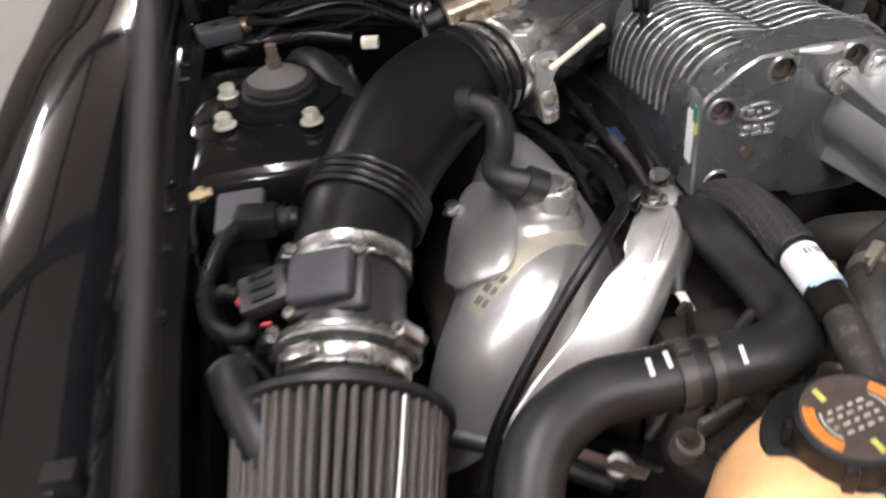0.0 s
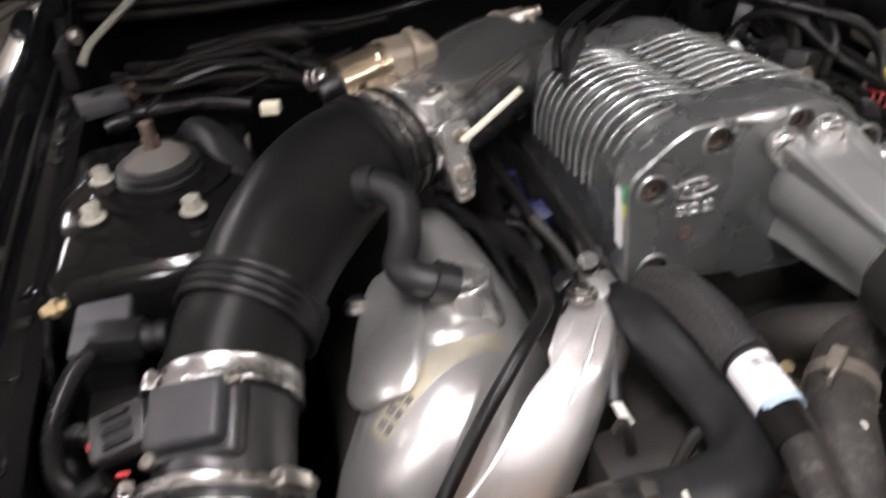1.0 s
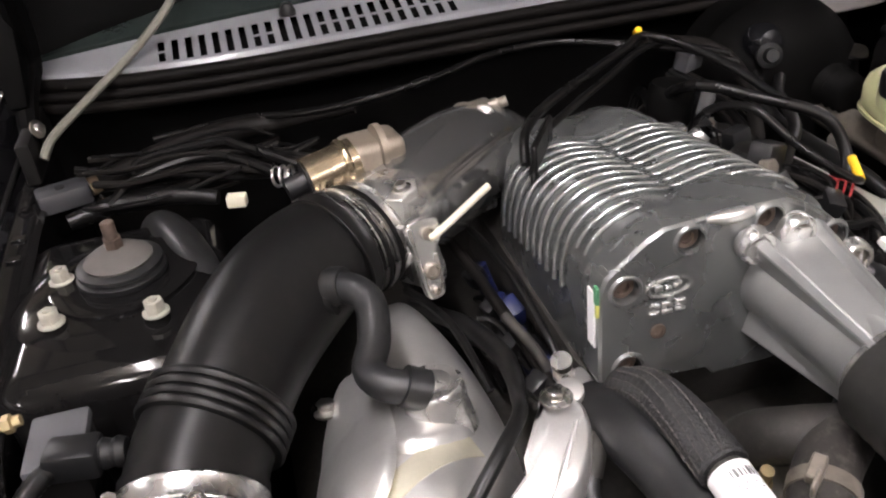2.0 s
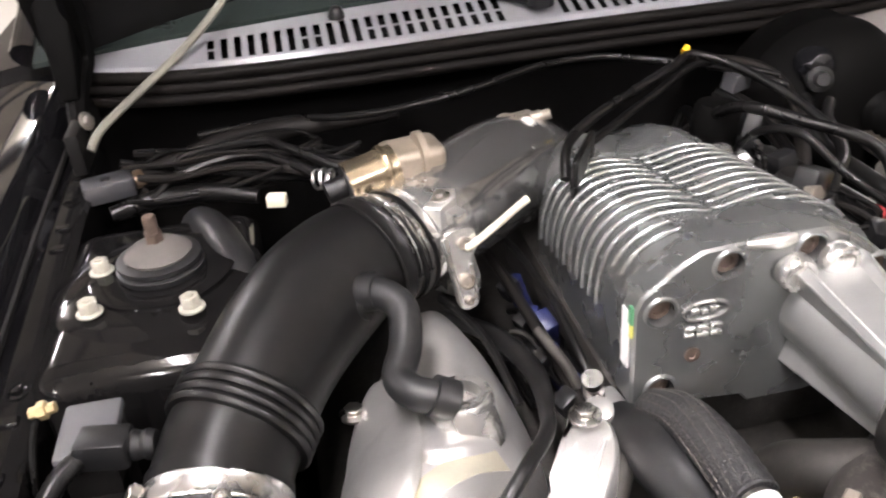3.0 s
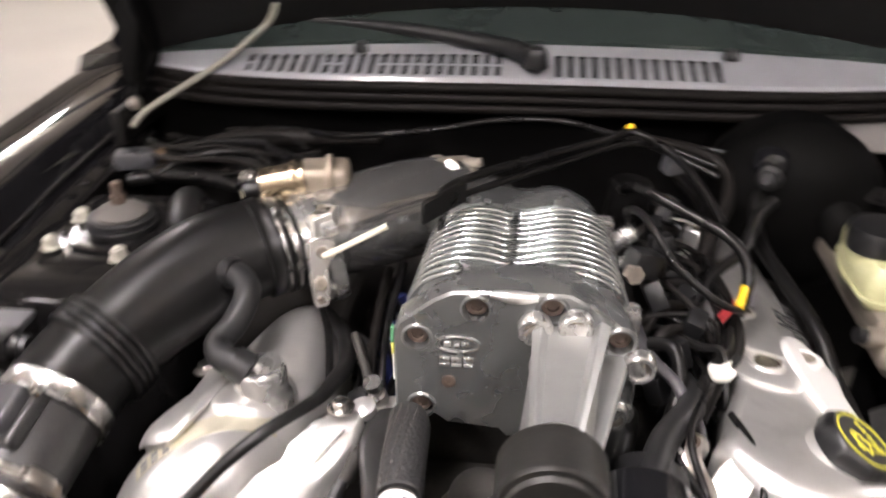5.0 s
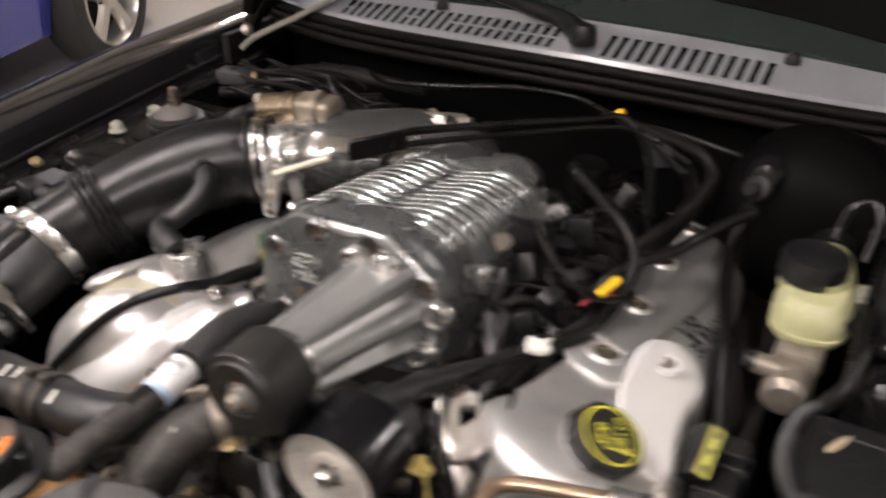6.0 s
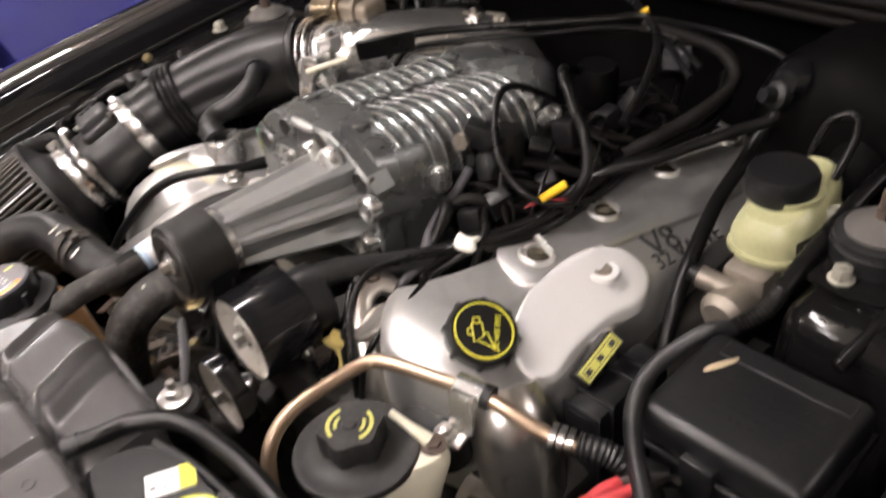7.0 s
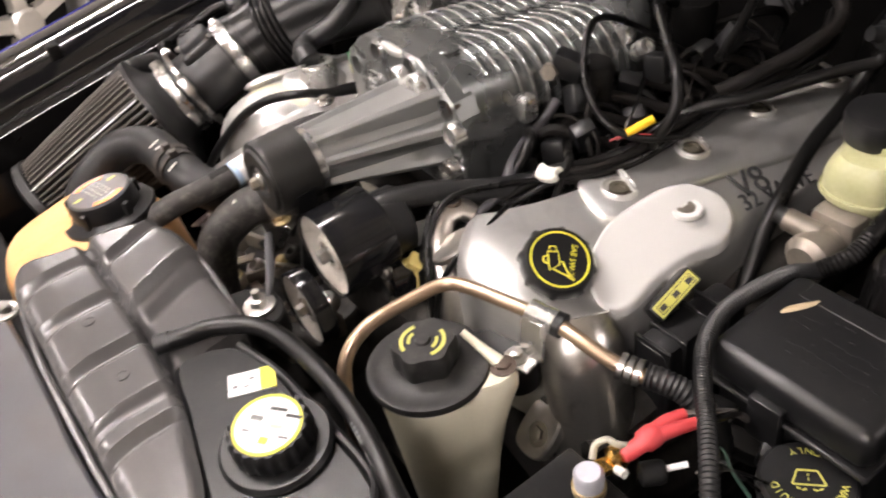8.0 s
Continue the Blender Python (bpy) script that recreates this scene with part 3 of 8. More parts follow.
def nose(car):
    """Radiator support and closing panels below."""
    part("radiator_support", block(-0.58, 0.58, -0.36, -0.27, 0.60, 0.845, 0.012), MATTE, car)
    part("radiator", block(-0.40, 0.40, -0.27, -0.215, 0.35, 0.80, 0.004), MATTE, car)
    part("bumper", block(-0.80, 0.80, -0.95, -0.70, 0.25, 0.72, 0.08, 4), PAINT, car)
    part("header_panel", block(-0.56, 0.56, -0.72, -0.36, 0.70, 0.80, 0.02), MATTE, car)
    part("undertray", block(-0.60, 0.60, -0.40, 0.85, 0.22, 0.26, 0.01), MATTE, car)
    for s in (-1, 1):
        part("frame_rail", block(min(s * 0.36, s * 0.46), max(s * 0.36, s * 0.46), -0.40, 0.85, 0.45, 0.58, 0.01), BAY, car)


def road_wheel(car, x, y):
    s = -1 if x < 0 else 1
    w = part("wheel", lathe([(0.20, -0.10), (0.31, -0.10), (0.325, -0.07), (0.325, 0.07), (0.31, 0.10), (0.20, 0.10)], (x, y, 0.325), (s, 0, 0), 48, caps=False), TYRE, car, "black tyre")
    part("rim", lathe([(0.205, 0.095), (0.20, 0.06), (0.06, 0.05), (0.0, 0.06)], (x, y, 0.325), (s, 0, 0), 40), RIM, w)


def car():
    c = thing("car", (0, 0.2, 0.0), "black coupe with its hood open over the engine bay", "car")
    for s in (-1, 1):
        wing(c, s)
        tower(c, s)
    for x in (-0.73, 0.73):
        for y in (0.30, 2.85):
            road_wheel(c, x, y)
    cowl(c)
    wiper(c)
    hood(c)
    nose(c)
    part("prop_rod", tube([(-0.57, -0.46, 0.80), (-0.57, -0.46, 0.83), (-0.492, -0.189, 1.161), (-0.345, 0.322, 1.785), (-0.33, 0.385, 1.86)], 0.0055, 14, 2, smooth=False), PALE_ROD, c, "grey steel hood prop rod")
    part("firewall_pad", pillow_on([(-0.13, -0.018), (0.11, -0.022), (0.13, 0.0), (0.12, 0.024), (-0.10, 0.024), (-0.14, 0.008)], 0.008, facing((0.47, 0.808, 0.925), (0, -1, 0.35), (1, 0, 0))), PADM, c, "pale grey insulation pad")
    strap = [(-0.588, 0.725, 0.935), (-0.575, 0.742, 0.952), (-0.54, 0.775, 0.972), (-0.47, 0.825, 1.012), (-0.415, 0.862, 1.055), (-0.40, 0.87, 1.085)]
    part("hood_strap", tube(strap, 0.0055, 8, 5), PALE_STRAP, c, "pale grey hood stay")


# ---------------- engine ----------------
def engine_block():
    t = thing("engine_block", (0, 0.35, 0.40), "dark greasy engine block and front cover", "engine")
    part("block", block(-0.21, 0.21, 0.12, 0.70, 0.42, 0.775, 0.02), DARKCAST, t)
    part("front_cover", block(-0.19, 0.20, 0.07, 0.125, 0.44, 0.80, 0.015), DARKCAST, t)
    for s in (-1, 1):
        m = pose(s * 0.27, 0.40, 0.70, 0, s * 22, 0)
        part("cylinder_head", block(-0.085, 0.085, -0.28, 0.28, -0.10, 0.085, 0.012, 2, m), DARKCAST, t)
        part("exhaust_manifold", tube([(s * 0.36, 0.12, 0.62), (s * 0.37, 0.35, 0.6), (s * 0.36, 0.62, 0.55)], 0.035, 12, 4), DARKCAST, t)
    part("lower_intake", block(-0.125, 0.105, 0.24, 0.60, 0.76, 0.85, 0.02), DARKCAST, t)


BX = -0.012   # supercharger's middle line


def case_profile(grow=0.0):
    """Half-open cross-section from the left wall over both lobes to the right wall, as (x, drop from the crest line)."""
    pts = [(-0.104, 0.135), (-0.104, 0.075), (-0.100, 0.040), (-0.085, 0.014), (-0.060, 0.002), (-0.035, 0.001), (-0.012, 0.006), (0.0, 0.008), (0.012, 0.006), (0.035, 0.001), (0.060, 0.002), (0.085, 0.014), (0.100, 0.040), (0.104, 0.075), (0.104, 0.135)]
    return [(x * (1 + grow / 0.104), d - grow) for x, d in (tuple(q) for q in spline(pts, 4))]


def crest(y):
    return 0.984 - 0.150 * (y - 0.25)


def supercharger():
    t = thing("supercharger", (BX, 0.36, 0.84), "ribbed grey cast aluminium supercharger with a belt pulley", "supercharger")
    rings = []
    for y in (0.232, 0.25, 0.36, 0.470, 0.478):
        prof = case_profile(-0.004 if y > 0.475 else 0.0)
        rings.append([(BX + x, y, crest(y) - d) for x, d in prof])
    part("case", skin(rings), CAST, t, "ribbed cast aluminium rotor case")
    # thin ribs in hairpin pairs over each lobe, their inner ends joined by a bend
    for side in (-1, 1):
        half = [q for q in case_profile(0.0) if side * q[0] >= (0.012 if side < 0 else -0.004)]
        half.sort(key=lambda q: (-side * q[0], -q[1]))
        for k in range(6):
            y0 = 0.256 + 0.0350 * k + (0.0088 if side > 0 else 0.0)
            y1 = y0 + 0.0170
            low = (0.078 if side < 0 else 0.068) - (0.045 if k == 0 else 0.0)
            run = [q for q in half if q[1] < low or abs(q[0]) < 0.09]
            cut_at = -7 if k == 0 else None
            run = run[:cut_at]
            def on(q, y, lift):
                x, d = q
                n = Vector((side * (1.0 if d > 0.02 else abs(x) / 0.14), 0.0, 0.3 if d > 0.04 else 1.0)).normalized()
                p = Vector((BX + x, y, crest(y) - d)) + n * lift
                return (p.x, p.y, p.z)
            rows = []
            for yy, seq in ((y0, run), (y1, run[::-1])):
                for q in seq:
                    rows.append((q, yy))
            bend = [(run[-1], y0 + (y1 - y0) * f, math.sin(f * math.pi) * 0.003) for f in (0.15, 0.35, 0.65, 0.85)]
            path = [on(q, yy, 0.0028) for q, yy in rows[:len(run)]]
            path += [tuple(Vector(on(q, yy, 0.0028)) - Vector((side * e, 0, 0))) for q, yy, e in bend]
            path += [on(q, yy, 0.0028) for q, yy in rows[len(run):]]
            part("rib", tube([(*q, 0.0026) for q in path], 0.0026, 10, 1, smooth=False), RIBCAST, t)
    # front plate with bored screw holes
    fp = [(-0.106, 0.858), (-0.106, 0.944), (-0.101, 0.956), (-0.070, 0.980), (-0.055, 0.988), (0.0, 0.991), (0.045, 0.990), (0.066, 0.979), (0.096, 0.956), (0.105, 0.938), (0.105, 0.862), (0.080, 0.845), (0.045, 0.838), (-0.005, 0.838), (-0.012, 0.846), (-0.060, 0.850), (-0.070, 0.858)]
    fr = []
    for y, g in ((0.240, 0.002), (0.2140, 0.0015), (0.2115, -0.0008)):
        fr.append([(BX + x * (1 + g / 0.1), y, 0.92 + (z - 0.92) * (1 + g / 0.08)) for x, z in fp])
    holes = ((-0.098, 0.942), (-0.046, 0.974), (0.019, 0.977), (0.078, 0.948), (0.082, 0.872), (-0.095, 0.868))
    bores = [lathe([(0.0112, -0.004), (0.0108, 0.012)], (x, 0.2105, z), (0, 1, 0), 20) for x, z in holes]
    plate = part("front_plate", carve(skin(fr), *bores), CAST, t, "flat cast front plate", angle=25)
    for x, z in holes:
        part("screw", join(lathe([(0.0100, 0.0), (0.0100, 0.0045), (0.0090, 0.0055), (0.0055, 0.0055), (0.0050, 0.0025), (0.0, 0.0025)], (x, 0.2222, z), (0, -1, 0), 18)), RUSTY, plate, "rusty socket screw")
        part("screw_lip", lathe([(0.0110, -0.001), (0.0112, 0.0018), (0.0128, 0.0018), (0.0150, -0.001)], (x, 0.2112, z), (0, -1, 0), 28, caps=False), CAST, plate)
    part("screw", socketbolt((-0.070, 0.2118, 0.897), (0, -1, 0), 0.0065, 0.002), RUSTY, plate, "rusty socket screw")
    # plate's top bevel with its highlight as a paler strip; the case's flank lugs
    part("lit_bevel", tube([(-0.034, 0.2135, 0.9880, 0.0025), (-0.022, 0.2135, 0.9870, 0.0056), (-0.006, 0.2135, 0.9865, 0.0060), (0.006, 0.2140, 0.9875, 0.0040)], 0.003, 10, 5), MACHINED, plate, "bevel with its highlight as a brighter metal strip")
    # The step's highlight comes from the paler RIBCAST colour.
    part("step_pad", block(-0.032, 0.026, 0.2440, 0.2540, 0.9795, 0.9872, 0.0022, 2), RIBCAST, t, "raised cast step behind the plate, paler for its highlight")
    for y, z in ((0.394, 0.930), (0.470, 0.922)):
        part("flank_lug", lathe([(0.011, -0.022), (0.011, 0.004), (0.0095, 0.0065), (0.006, 0.007), (0.005, 0.003), (0.0, 0.003)], (0.108, y, z), (0.75, -0.1, 0.66), 20), CASTL, t, "bright bolt lug on the case's flank")
    # raised badge: an oval and plain bars
    m = facing((-0.062, 0.2115, 0.937), (0, -1, 0), (1, 0, 0))
    ov = disc_ring(0.0175, 0.0198, 0.002, Matrix.Identity(4))
    for v in ov.verts:
        v.co.y *= 0.42
    bmesh.ops.transform(ov, matrix=m, verts=ov.verts)
    part("badge", ov, CASTL, plate, "raised oval badge with plain bars")
    for bx, by, w, h in ((-0.009, 0.0005, 0.006, 0.008), (-0.001, -0.0005, 0.005, 0.006), (0.007, 0.0005, 0.007, 0.008), (-0.012, -0.016, 0.009, 0.009), (-0.001, -0.016, 0.009, 0.009), (0.010, -0.016, 0.009, 0.009), (-0.012, -0.022, 0.009, 0.006), (-0.001, -0.022, 0.009, 0.006), (0.010, -0.022, 0.009, 0.006)):
        part("badge_bar", bar(w, h * 0.5, 0.002, m, bx, by), CASTL, plate)
    # sticker on the left flank
    part("sticker", block(-0.1216, -0.1196, 0.2175, 0.2300, 0.890, 0.942, 0.0004, 1), WHITE, t, "small white sticker")
    part("sticker_tip", block(-0.1217, -0.1190, 0.2120, 0.2180, 0.934, 0.950, 0.0006, 1), GREENP, t, "green and yellow sticker edge")
    part("sticker_tip", block(-0.1216, -0.1190, 0.2120, 0.2160, 0.922, 0.934, 0.0006, 1), OLIVE, t)
    # snout: cone with fins
    a, b = Vector((0.036, 0.214, 0.918)), Vector((0.021, 0.068, 0.934))
    core = []
    for f, r in ((-0.02, 0.036), (0.10, 0.033), (0.55, 0.0305), (1.0, 0.0285)):
        c = a.lerp(b, f)
        core.append([(c.x + r * math.cos(radians(k)), c.y, c.z + r * math.sin(radians(k))) for k in range(0, 360, 9)])
    snout = part("snout", skin(core), SNOUTM, t, "tapered cast drive snout")
    def outer(f, d):
        return (0.0560 if d in (58, 122) else 0.0535) * (1 - f) + 0.0335 * f
    # flat web between the two upper fins, creased along its middle
    web = []
    for f in (-0.01, 0.12, 0.5, 1.0):
        c, q = a.lerp(b, f), outer(f, 58) - 0.0035
        l_, r_ = (math.cos(radians(122)) * q, math.sin(radians(122)) * q), (math.cos(radians(58)) * q, math.sin(radians(58)) * q)
        web.append([(c.x + l_[0], c.y, c.z + l_[1]), (c.x, c.y, c.z + l_[1] - 0.0022 * (1 - f)), (c.x + r_[0], c.y, c.z + r_[1]), (c.x + r_[0] * 0.7, c.y, c.z + 0.008), (c.x + l_[0] * 0.7, c.y, c.z + 0.008)])
    part("web", skin(web), SNOUTM, snout, "flat upper web", angle=12)
    for deg in (58, 122, 12, 318, 240):
        u, w = Vector((math.cos(radians(deg)), 0, math.sin(radians(deg)))), Vector((-math.sin(radians(deg)), 0, math.cos(radians(deg))))
        row = []
        for f in (-0.02, 0.06, 0.5, 1.0):
            c, r1 = a.lerp(b, f), outer(f, deg)
            wb, wt = 0.0125 - 0.0065 * f, 0.0052 - 0.0020 * f
            row.append([c + u * 0.022 + w * wb, c + u * (r1 - 0.0012) + w * wt, c + u * r1 + w * (wt - 0.0012), c + u * r1 - w * (wt - 0.0012), c + u * (r1 - 0.0012) - w * wt, c + u * 0.022 - w * wb])
        part("fin", skin(row), SNOUTM, snout, angle=25)
    for deg, off in ((86, 0.0475), (126, 0.054), (10, 0.060), (314, 0.058)):
        an = radians(deg)
        c = a + Vector((math.cos(an) * off, -0.004, math.sin(an) * off))
        part("lug", join(lathe([(0.0150, 0.0), (0.0148, 0.010), (0.0130, 0.0125), (0.0100, 0.0125), (0.0092, 0.007)], c, (0, -1, 0), 22), block(-0.014, 0.014, -0.011, 0.0, -0.010, 0.006, 0.003, 2, Matrix.Translation(c) @ Matrix.Rotation(-an + math.pi / 2, 4, "Y"))), CASTL, snout, "bright machined lug")
        part("lug_screw", lathe([(0.0088, 0.0), (0.0088, 0.0085), (0.006, 0.009), (0.005, 0.006)], c, (0, -1, 0), 14), MCYL, snout)
    part("bearing_ring", lathe([(0.031, 0.0), (0.0345, 0.002), (0.0345, 0.010), (0.031, 0.012)], Vector((0.022, 0.078, 0.933)), (0, -1, 0), 36), CASTL, snout)
    pul = part("pulley", pulley_form((0.020, 0.020, 0.934), 0.0405, 0.046, 3), DUSTY, t, "black ribbed drive pulley")
    part("hub", lathe([(0.017, 0), (0.016, 0.004), (0.011, 0.005), (0.0105, 0.009), (0.007, 0.010), (0.0, 0.010)], (0.020, 0.0235, 0.934), (0, -1, 0), 28), CASTL, pul, "bright steel hub")
    part("hub_bolt", lathe([(0.0068, 0.006), (0.0068, 0.015), (0.005, 0.017)], (0.020, 0.0235, 0.934), (0, -1, 0), 6), MCYL, pul)
    # rear dome and outlet elbow behind the case
    dome = []
    for y, g, dz in ((0.474, 0.90, 0.004), (0.486, 0.90, 0.000), (0.512, 0.84, 0.001), (0.535, 0.72, 0.006), (0.550, 0.52, 0.016), (0.556, 0.25, 0.034)):
        dome.append([(BX + x * g, y, 0.957 - 0.02 * (y - 0.47) - dz - d * g * 0.9) for x, d in case_profile(0.0)])
    part("case_pad", pillow([(BX - 0.030, 0.239), (BX - 0.022, 0.262), (BX - 0.004, 0.276), (BX + 0.020, 0.284), (BX + 0.046, 0.272), (BX + 0.054, 0.239)], lambda x, y: crest(y) + 0.0045, [(0, 0.014), (0.0005, 0.0015), (0.002, 0)], 48), CAST, t, "smooth flat pad on the case")
    for dx in (0.092, 0.108):
        for y in (0.30, 0.40) if dx > 0.1 else (0.468,):
            part("case_ear", block(BX + dx - 0.012, BX + dx + 0.010, y - 0.010, y + 0.010, crest(y) - 0.075 if dx > 0.1 else crest(y) - 0.03, crest(y) - 0.045 if dx > 0.1 else crest(y) - 0.008, 0.005, 2), CASTL, t, "bright cast ear")
    part("rear_cover", skin(dome), CAST, t, "smooth domed rear cover")
    return t


def pulley_form(front, r, width, ribs=2):
    """Grooved pulley whose front face looks along -y."""
    prof = [(r * 0.30, 0.0), (r * 0.42, 0.001), (r * 0.46, 0.0035), (r * 0.80, 0.0035), (r * 0.86, 0.0), (r * 0.97, 0.0), (r, -0.003)]
    for k in range(ribs):
        y = -0.006 - k * (width - 0.012) / ribs
        prof += [(r, y), (r * 0.985, y - (width - 0.012) / ribs * 0.5)]
    prof += [(r, -width + 0.005), (r, -width), (r * 0.5, -width)]
    return lathe([(a, b) for a, b in prof], front, (0, -1, 0), 44)


def belt_pulley(name, at, r, width, material, label):
    t = thing(name, (at[0], at[1] + width / 2, at[2] - r), label, "pulley", "belt drive pulleys")
    part("rim", lathe([(r * 0.90, -0.017), (r * 0.935, -0.010), (r * 0.955, -0.0005), (r * 0.985, -0.0005), (r, -0.003), (r, -width), (r * 0.4, -width)], at, (0, -1, 0), 64), GLOSS, t, "glossy black pulley rim", angle=50)
    part("face", lathe([(r * 0.93, -0.0035), (r * 0.88, -0.0050), (r * 0.70, -0.0105), (r * 0.50, -0.0120), (r * 0.44, -0.0115), (r * 0.40, -0.0070), (r * 0.30, -0.0060), (r * 0.27, -0.0085), (0.0, -0.0085)], at, (0, -1, 0), 40, caps=False), material, t, "worn pale dished face")
    part("bolt", join(lathe([(r * 0.24, -0.008), (r * 0.24, -0.006), (r * 0.21, -0.005)], at, (0, -1, 0), 20), lathe([(r * 0.17, -0.006), (r * 0.17, 0.002), (r * 0.13, 0.004)], at, (0, -1, 0), 6)), STEEL, t, "bright hub bolt")
    return t


# valve covers
def cover_r(x, y):
    z = 0.866 - 0.10 * (y - 0.30) - 0.08 * (x - 0.23)
    front = max(0.0, 0.20 - y)
    z -= 0.60 * max(0.0, x - 0.262) * min(max((y - 0.11) / 0.09, 0.0), 1.0)
    return z + 0.004 * math.exp(-((x - 0.20) / 0.05) ** 2) - 1.1 * front ** 2


def valve_cover_right():
    t = thing("valve_cover", (0.27, 0.4, 0.72), "satin silver valve cover with lettering and a black oil cap", "valve cover", "engine valve covers")
    out = [(0.158, 0.170), (0.172, 0.142), (0.198, 0.118), (0.24, 0.108), (0.30, 0.122), (0.340, 0.150), (0.338, 0.21), (0.326, 0.32), (0.318, 0.41), (0.316, 0.488), (0.312, 0.58), (0.30, 0.67), (0.27, 0.70), (0.225, 0.695), (0.195, 0.66), (0.180, 0.58), (0.174, 0.50), (0.176, 0.42), (0.196, 0.33), (0.190, 0.27), (0.174, 0.20)]
    part("body", pillow(out, cover_r, [(-0.004, 0.14), (-0.002, 0.05), (0.0, 0.022), (0.003, 0.010), (0.009, 0.003), (0.017, 0.0)], 110, fill=(0.88, 0.72, 0.5, 0.28, 0.1)), COVER, t, "satin silver cast cover")
    # raised coil strip along the inner side
    strip = [(0.192, 0.285), (0.225, 0.262), (0.258, 0.268), (0.264, 0.35), (0.274, 0.43), (0.284, 0.50), (0.290, 0.60), (0.285, 0.675), (0.225, 0.685), (0.196, 0.63), (0.188, 0.55), (0.184, 0.46), (0.188, 0.38), (0.204, 0.33)]
    part("coil_strip", pillow(strip, lambda x, y: cover_r(x, y) + 0.0045, [(0, 0.006), (0.0005, 0.0015), (0.003, 0)], 100), COVER, t, "raised satin coil cover strip")
    for x, y in ((0.230, 0.302), (0.226, 0.416), (0.217, 0.538), (0.225, 0.660)):
        z = cover_r(x, y) + 0.0045
        up = Vector((0.08, 0.1, 1)).normalized()
        part("bolt_boss", lathe([(0.0205, -0.003), (0.0190, 0.0022), (0.0180, 0.0036), (0.0166, 0.0040), (0.0154, 0.0034), (0.0148, -0.0005)], (x, y, z), up, 30), MACHINED, t, "bright machined bolt seat")
        part("seat_floor", lathe([(0.0152, -0.0006), (0.0150, 0.0003), (0.0, 0.0003)], (x, y, z), up, 24), RUSTY, t, "dark brown floor of the bolt seat")
        part("bolt", socketbolt((x, y, z), up, 0.0105, 0.0032), BOLTD, t, "tarnished socket bolt")
        # Ridges of the same casting, in MACHINED so the colour shows their lit side.
        apex = Vector((x - 0.040, y + 0.026, cover_r(x - 0.040, y + 0.026) + 0.0062))
        for q, rr in ((Vector((0.0185, 0.004, 0.003)), 0.0021), (Vector((-0.004, 0.0180, 0.003)), 0.0015)):
            foot = Vector((x, y, z)) + q
            part("bolt_ridge", tube([tuple(foot) + (rr,), tuple(foot.lerp(apex, 0.5) + Vector((0, 0, 0.0012))) + (rr * 1.1,), tuple(apex) + (rr * 0.6,)], rr, 8, 4), MACHINED, t, "cast ridge in brighter metal for its lit side")
    plate = [(0.275, 0.221), (0.260, 0.265), (0.254, 0.334), (0.268, 0.374), (0.288, 0.393), (0.309, 0.384), (0.321, 0.352), (0.316, 0.309), (0.319, 0.268), (0.327, 0.213), (0.314, 0.191), (0.290, 0.200)]
    part("end_plate", pillow(plate, lambda x, y: cover_r(x, y) + 0.007, [(-0.001, 0.012), (0, 0.003), (0.002, 0.0008), (0.005, 0)], 90), PLATE, t, "smooth pale silver plate")
    x, y = 0.281, 0.342
    z = cover_r(x, y) + 0.007
    part("bolt_boss", lathe([(0.0190, -0.003), (0.0180, 0.0008), (0.0168, 0.0014), (0.0156, 0.0013), (0.0140, 0.0007), (0.0125, 0.0003), (0.0, 0.0003)], (x, y, z), (0.08, 0.1, 1), 30), PLATE, t)
    part("bolt", socketbolt((x, y, z), (0.08, 0.1, 1), 0.0105, 0.0015), MCYL, t, "tarnished socket bolt")
    n = (0.55, 0.1, 0.9)
    r = Vector((0.10, 0.99, -0.1))
    lettering("lettering", "V8", 0.044, facing((0.288, 0.436, cover_r(0.288, 0.436) + 0.0040), n, r), DARKMARK, t)
    lettering("lettering", "32 VALVE", 0.027, facing((0.304, 0.462, cover_r(0.304, 0.462) + 0.0024), n, r), DARKMARK, t)
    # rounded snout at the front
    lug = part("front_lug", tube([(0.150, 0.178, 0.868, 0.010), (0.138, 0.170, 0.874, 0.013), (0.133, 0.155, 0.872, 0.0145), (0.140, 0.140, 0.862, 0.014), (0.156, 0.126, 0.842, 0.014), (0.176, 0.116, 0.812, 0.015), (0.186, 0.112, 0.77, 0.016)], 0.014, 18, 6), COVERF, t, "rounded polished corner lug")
    part("lug_hole", lathe([(0.0085, -0.002), (0.0085, 0.0012), (0.0065, 0.0016), (0.0, -0.003)], (0.1375, 0.163, 0.8862), (-0.15, 0.1, 1), 20), RUSTY, lug, "dark brown bolt hole")
    part("lug_edge", tube([(0.128, 0.148, 0.8865), (0.124, 0.160, 0.8868), (0.128, 0.172, 0.8855)], 0.0022, 8, 5), MACHINED, lug, "bright metal edge")
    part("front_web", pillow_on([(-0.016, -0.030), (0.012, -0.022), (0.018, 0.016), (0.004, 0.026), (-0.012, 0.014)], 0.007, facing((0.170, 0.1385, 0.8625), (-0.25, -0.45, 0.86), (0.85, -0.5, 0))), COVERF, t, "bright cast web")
    # COVERF carries this column's dark brown reflections in its colour.
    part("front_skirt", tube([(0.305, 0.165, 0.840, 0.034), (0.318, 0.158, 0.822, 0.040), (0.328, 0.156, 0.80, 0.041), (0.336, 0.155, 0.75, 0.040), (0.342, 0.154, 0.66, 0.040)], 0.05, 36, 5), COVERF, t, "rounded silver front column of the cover")
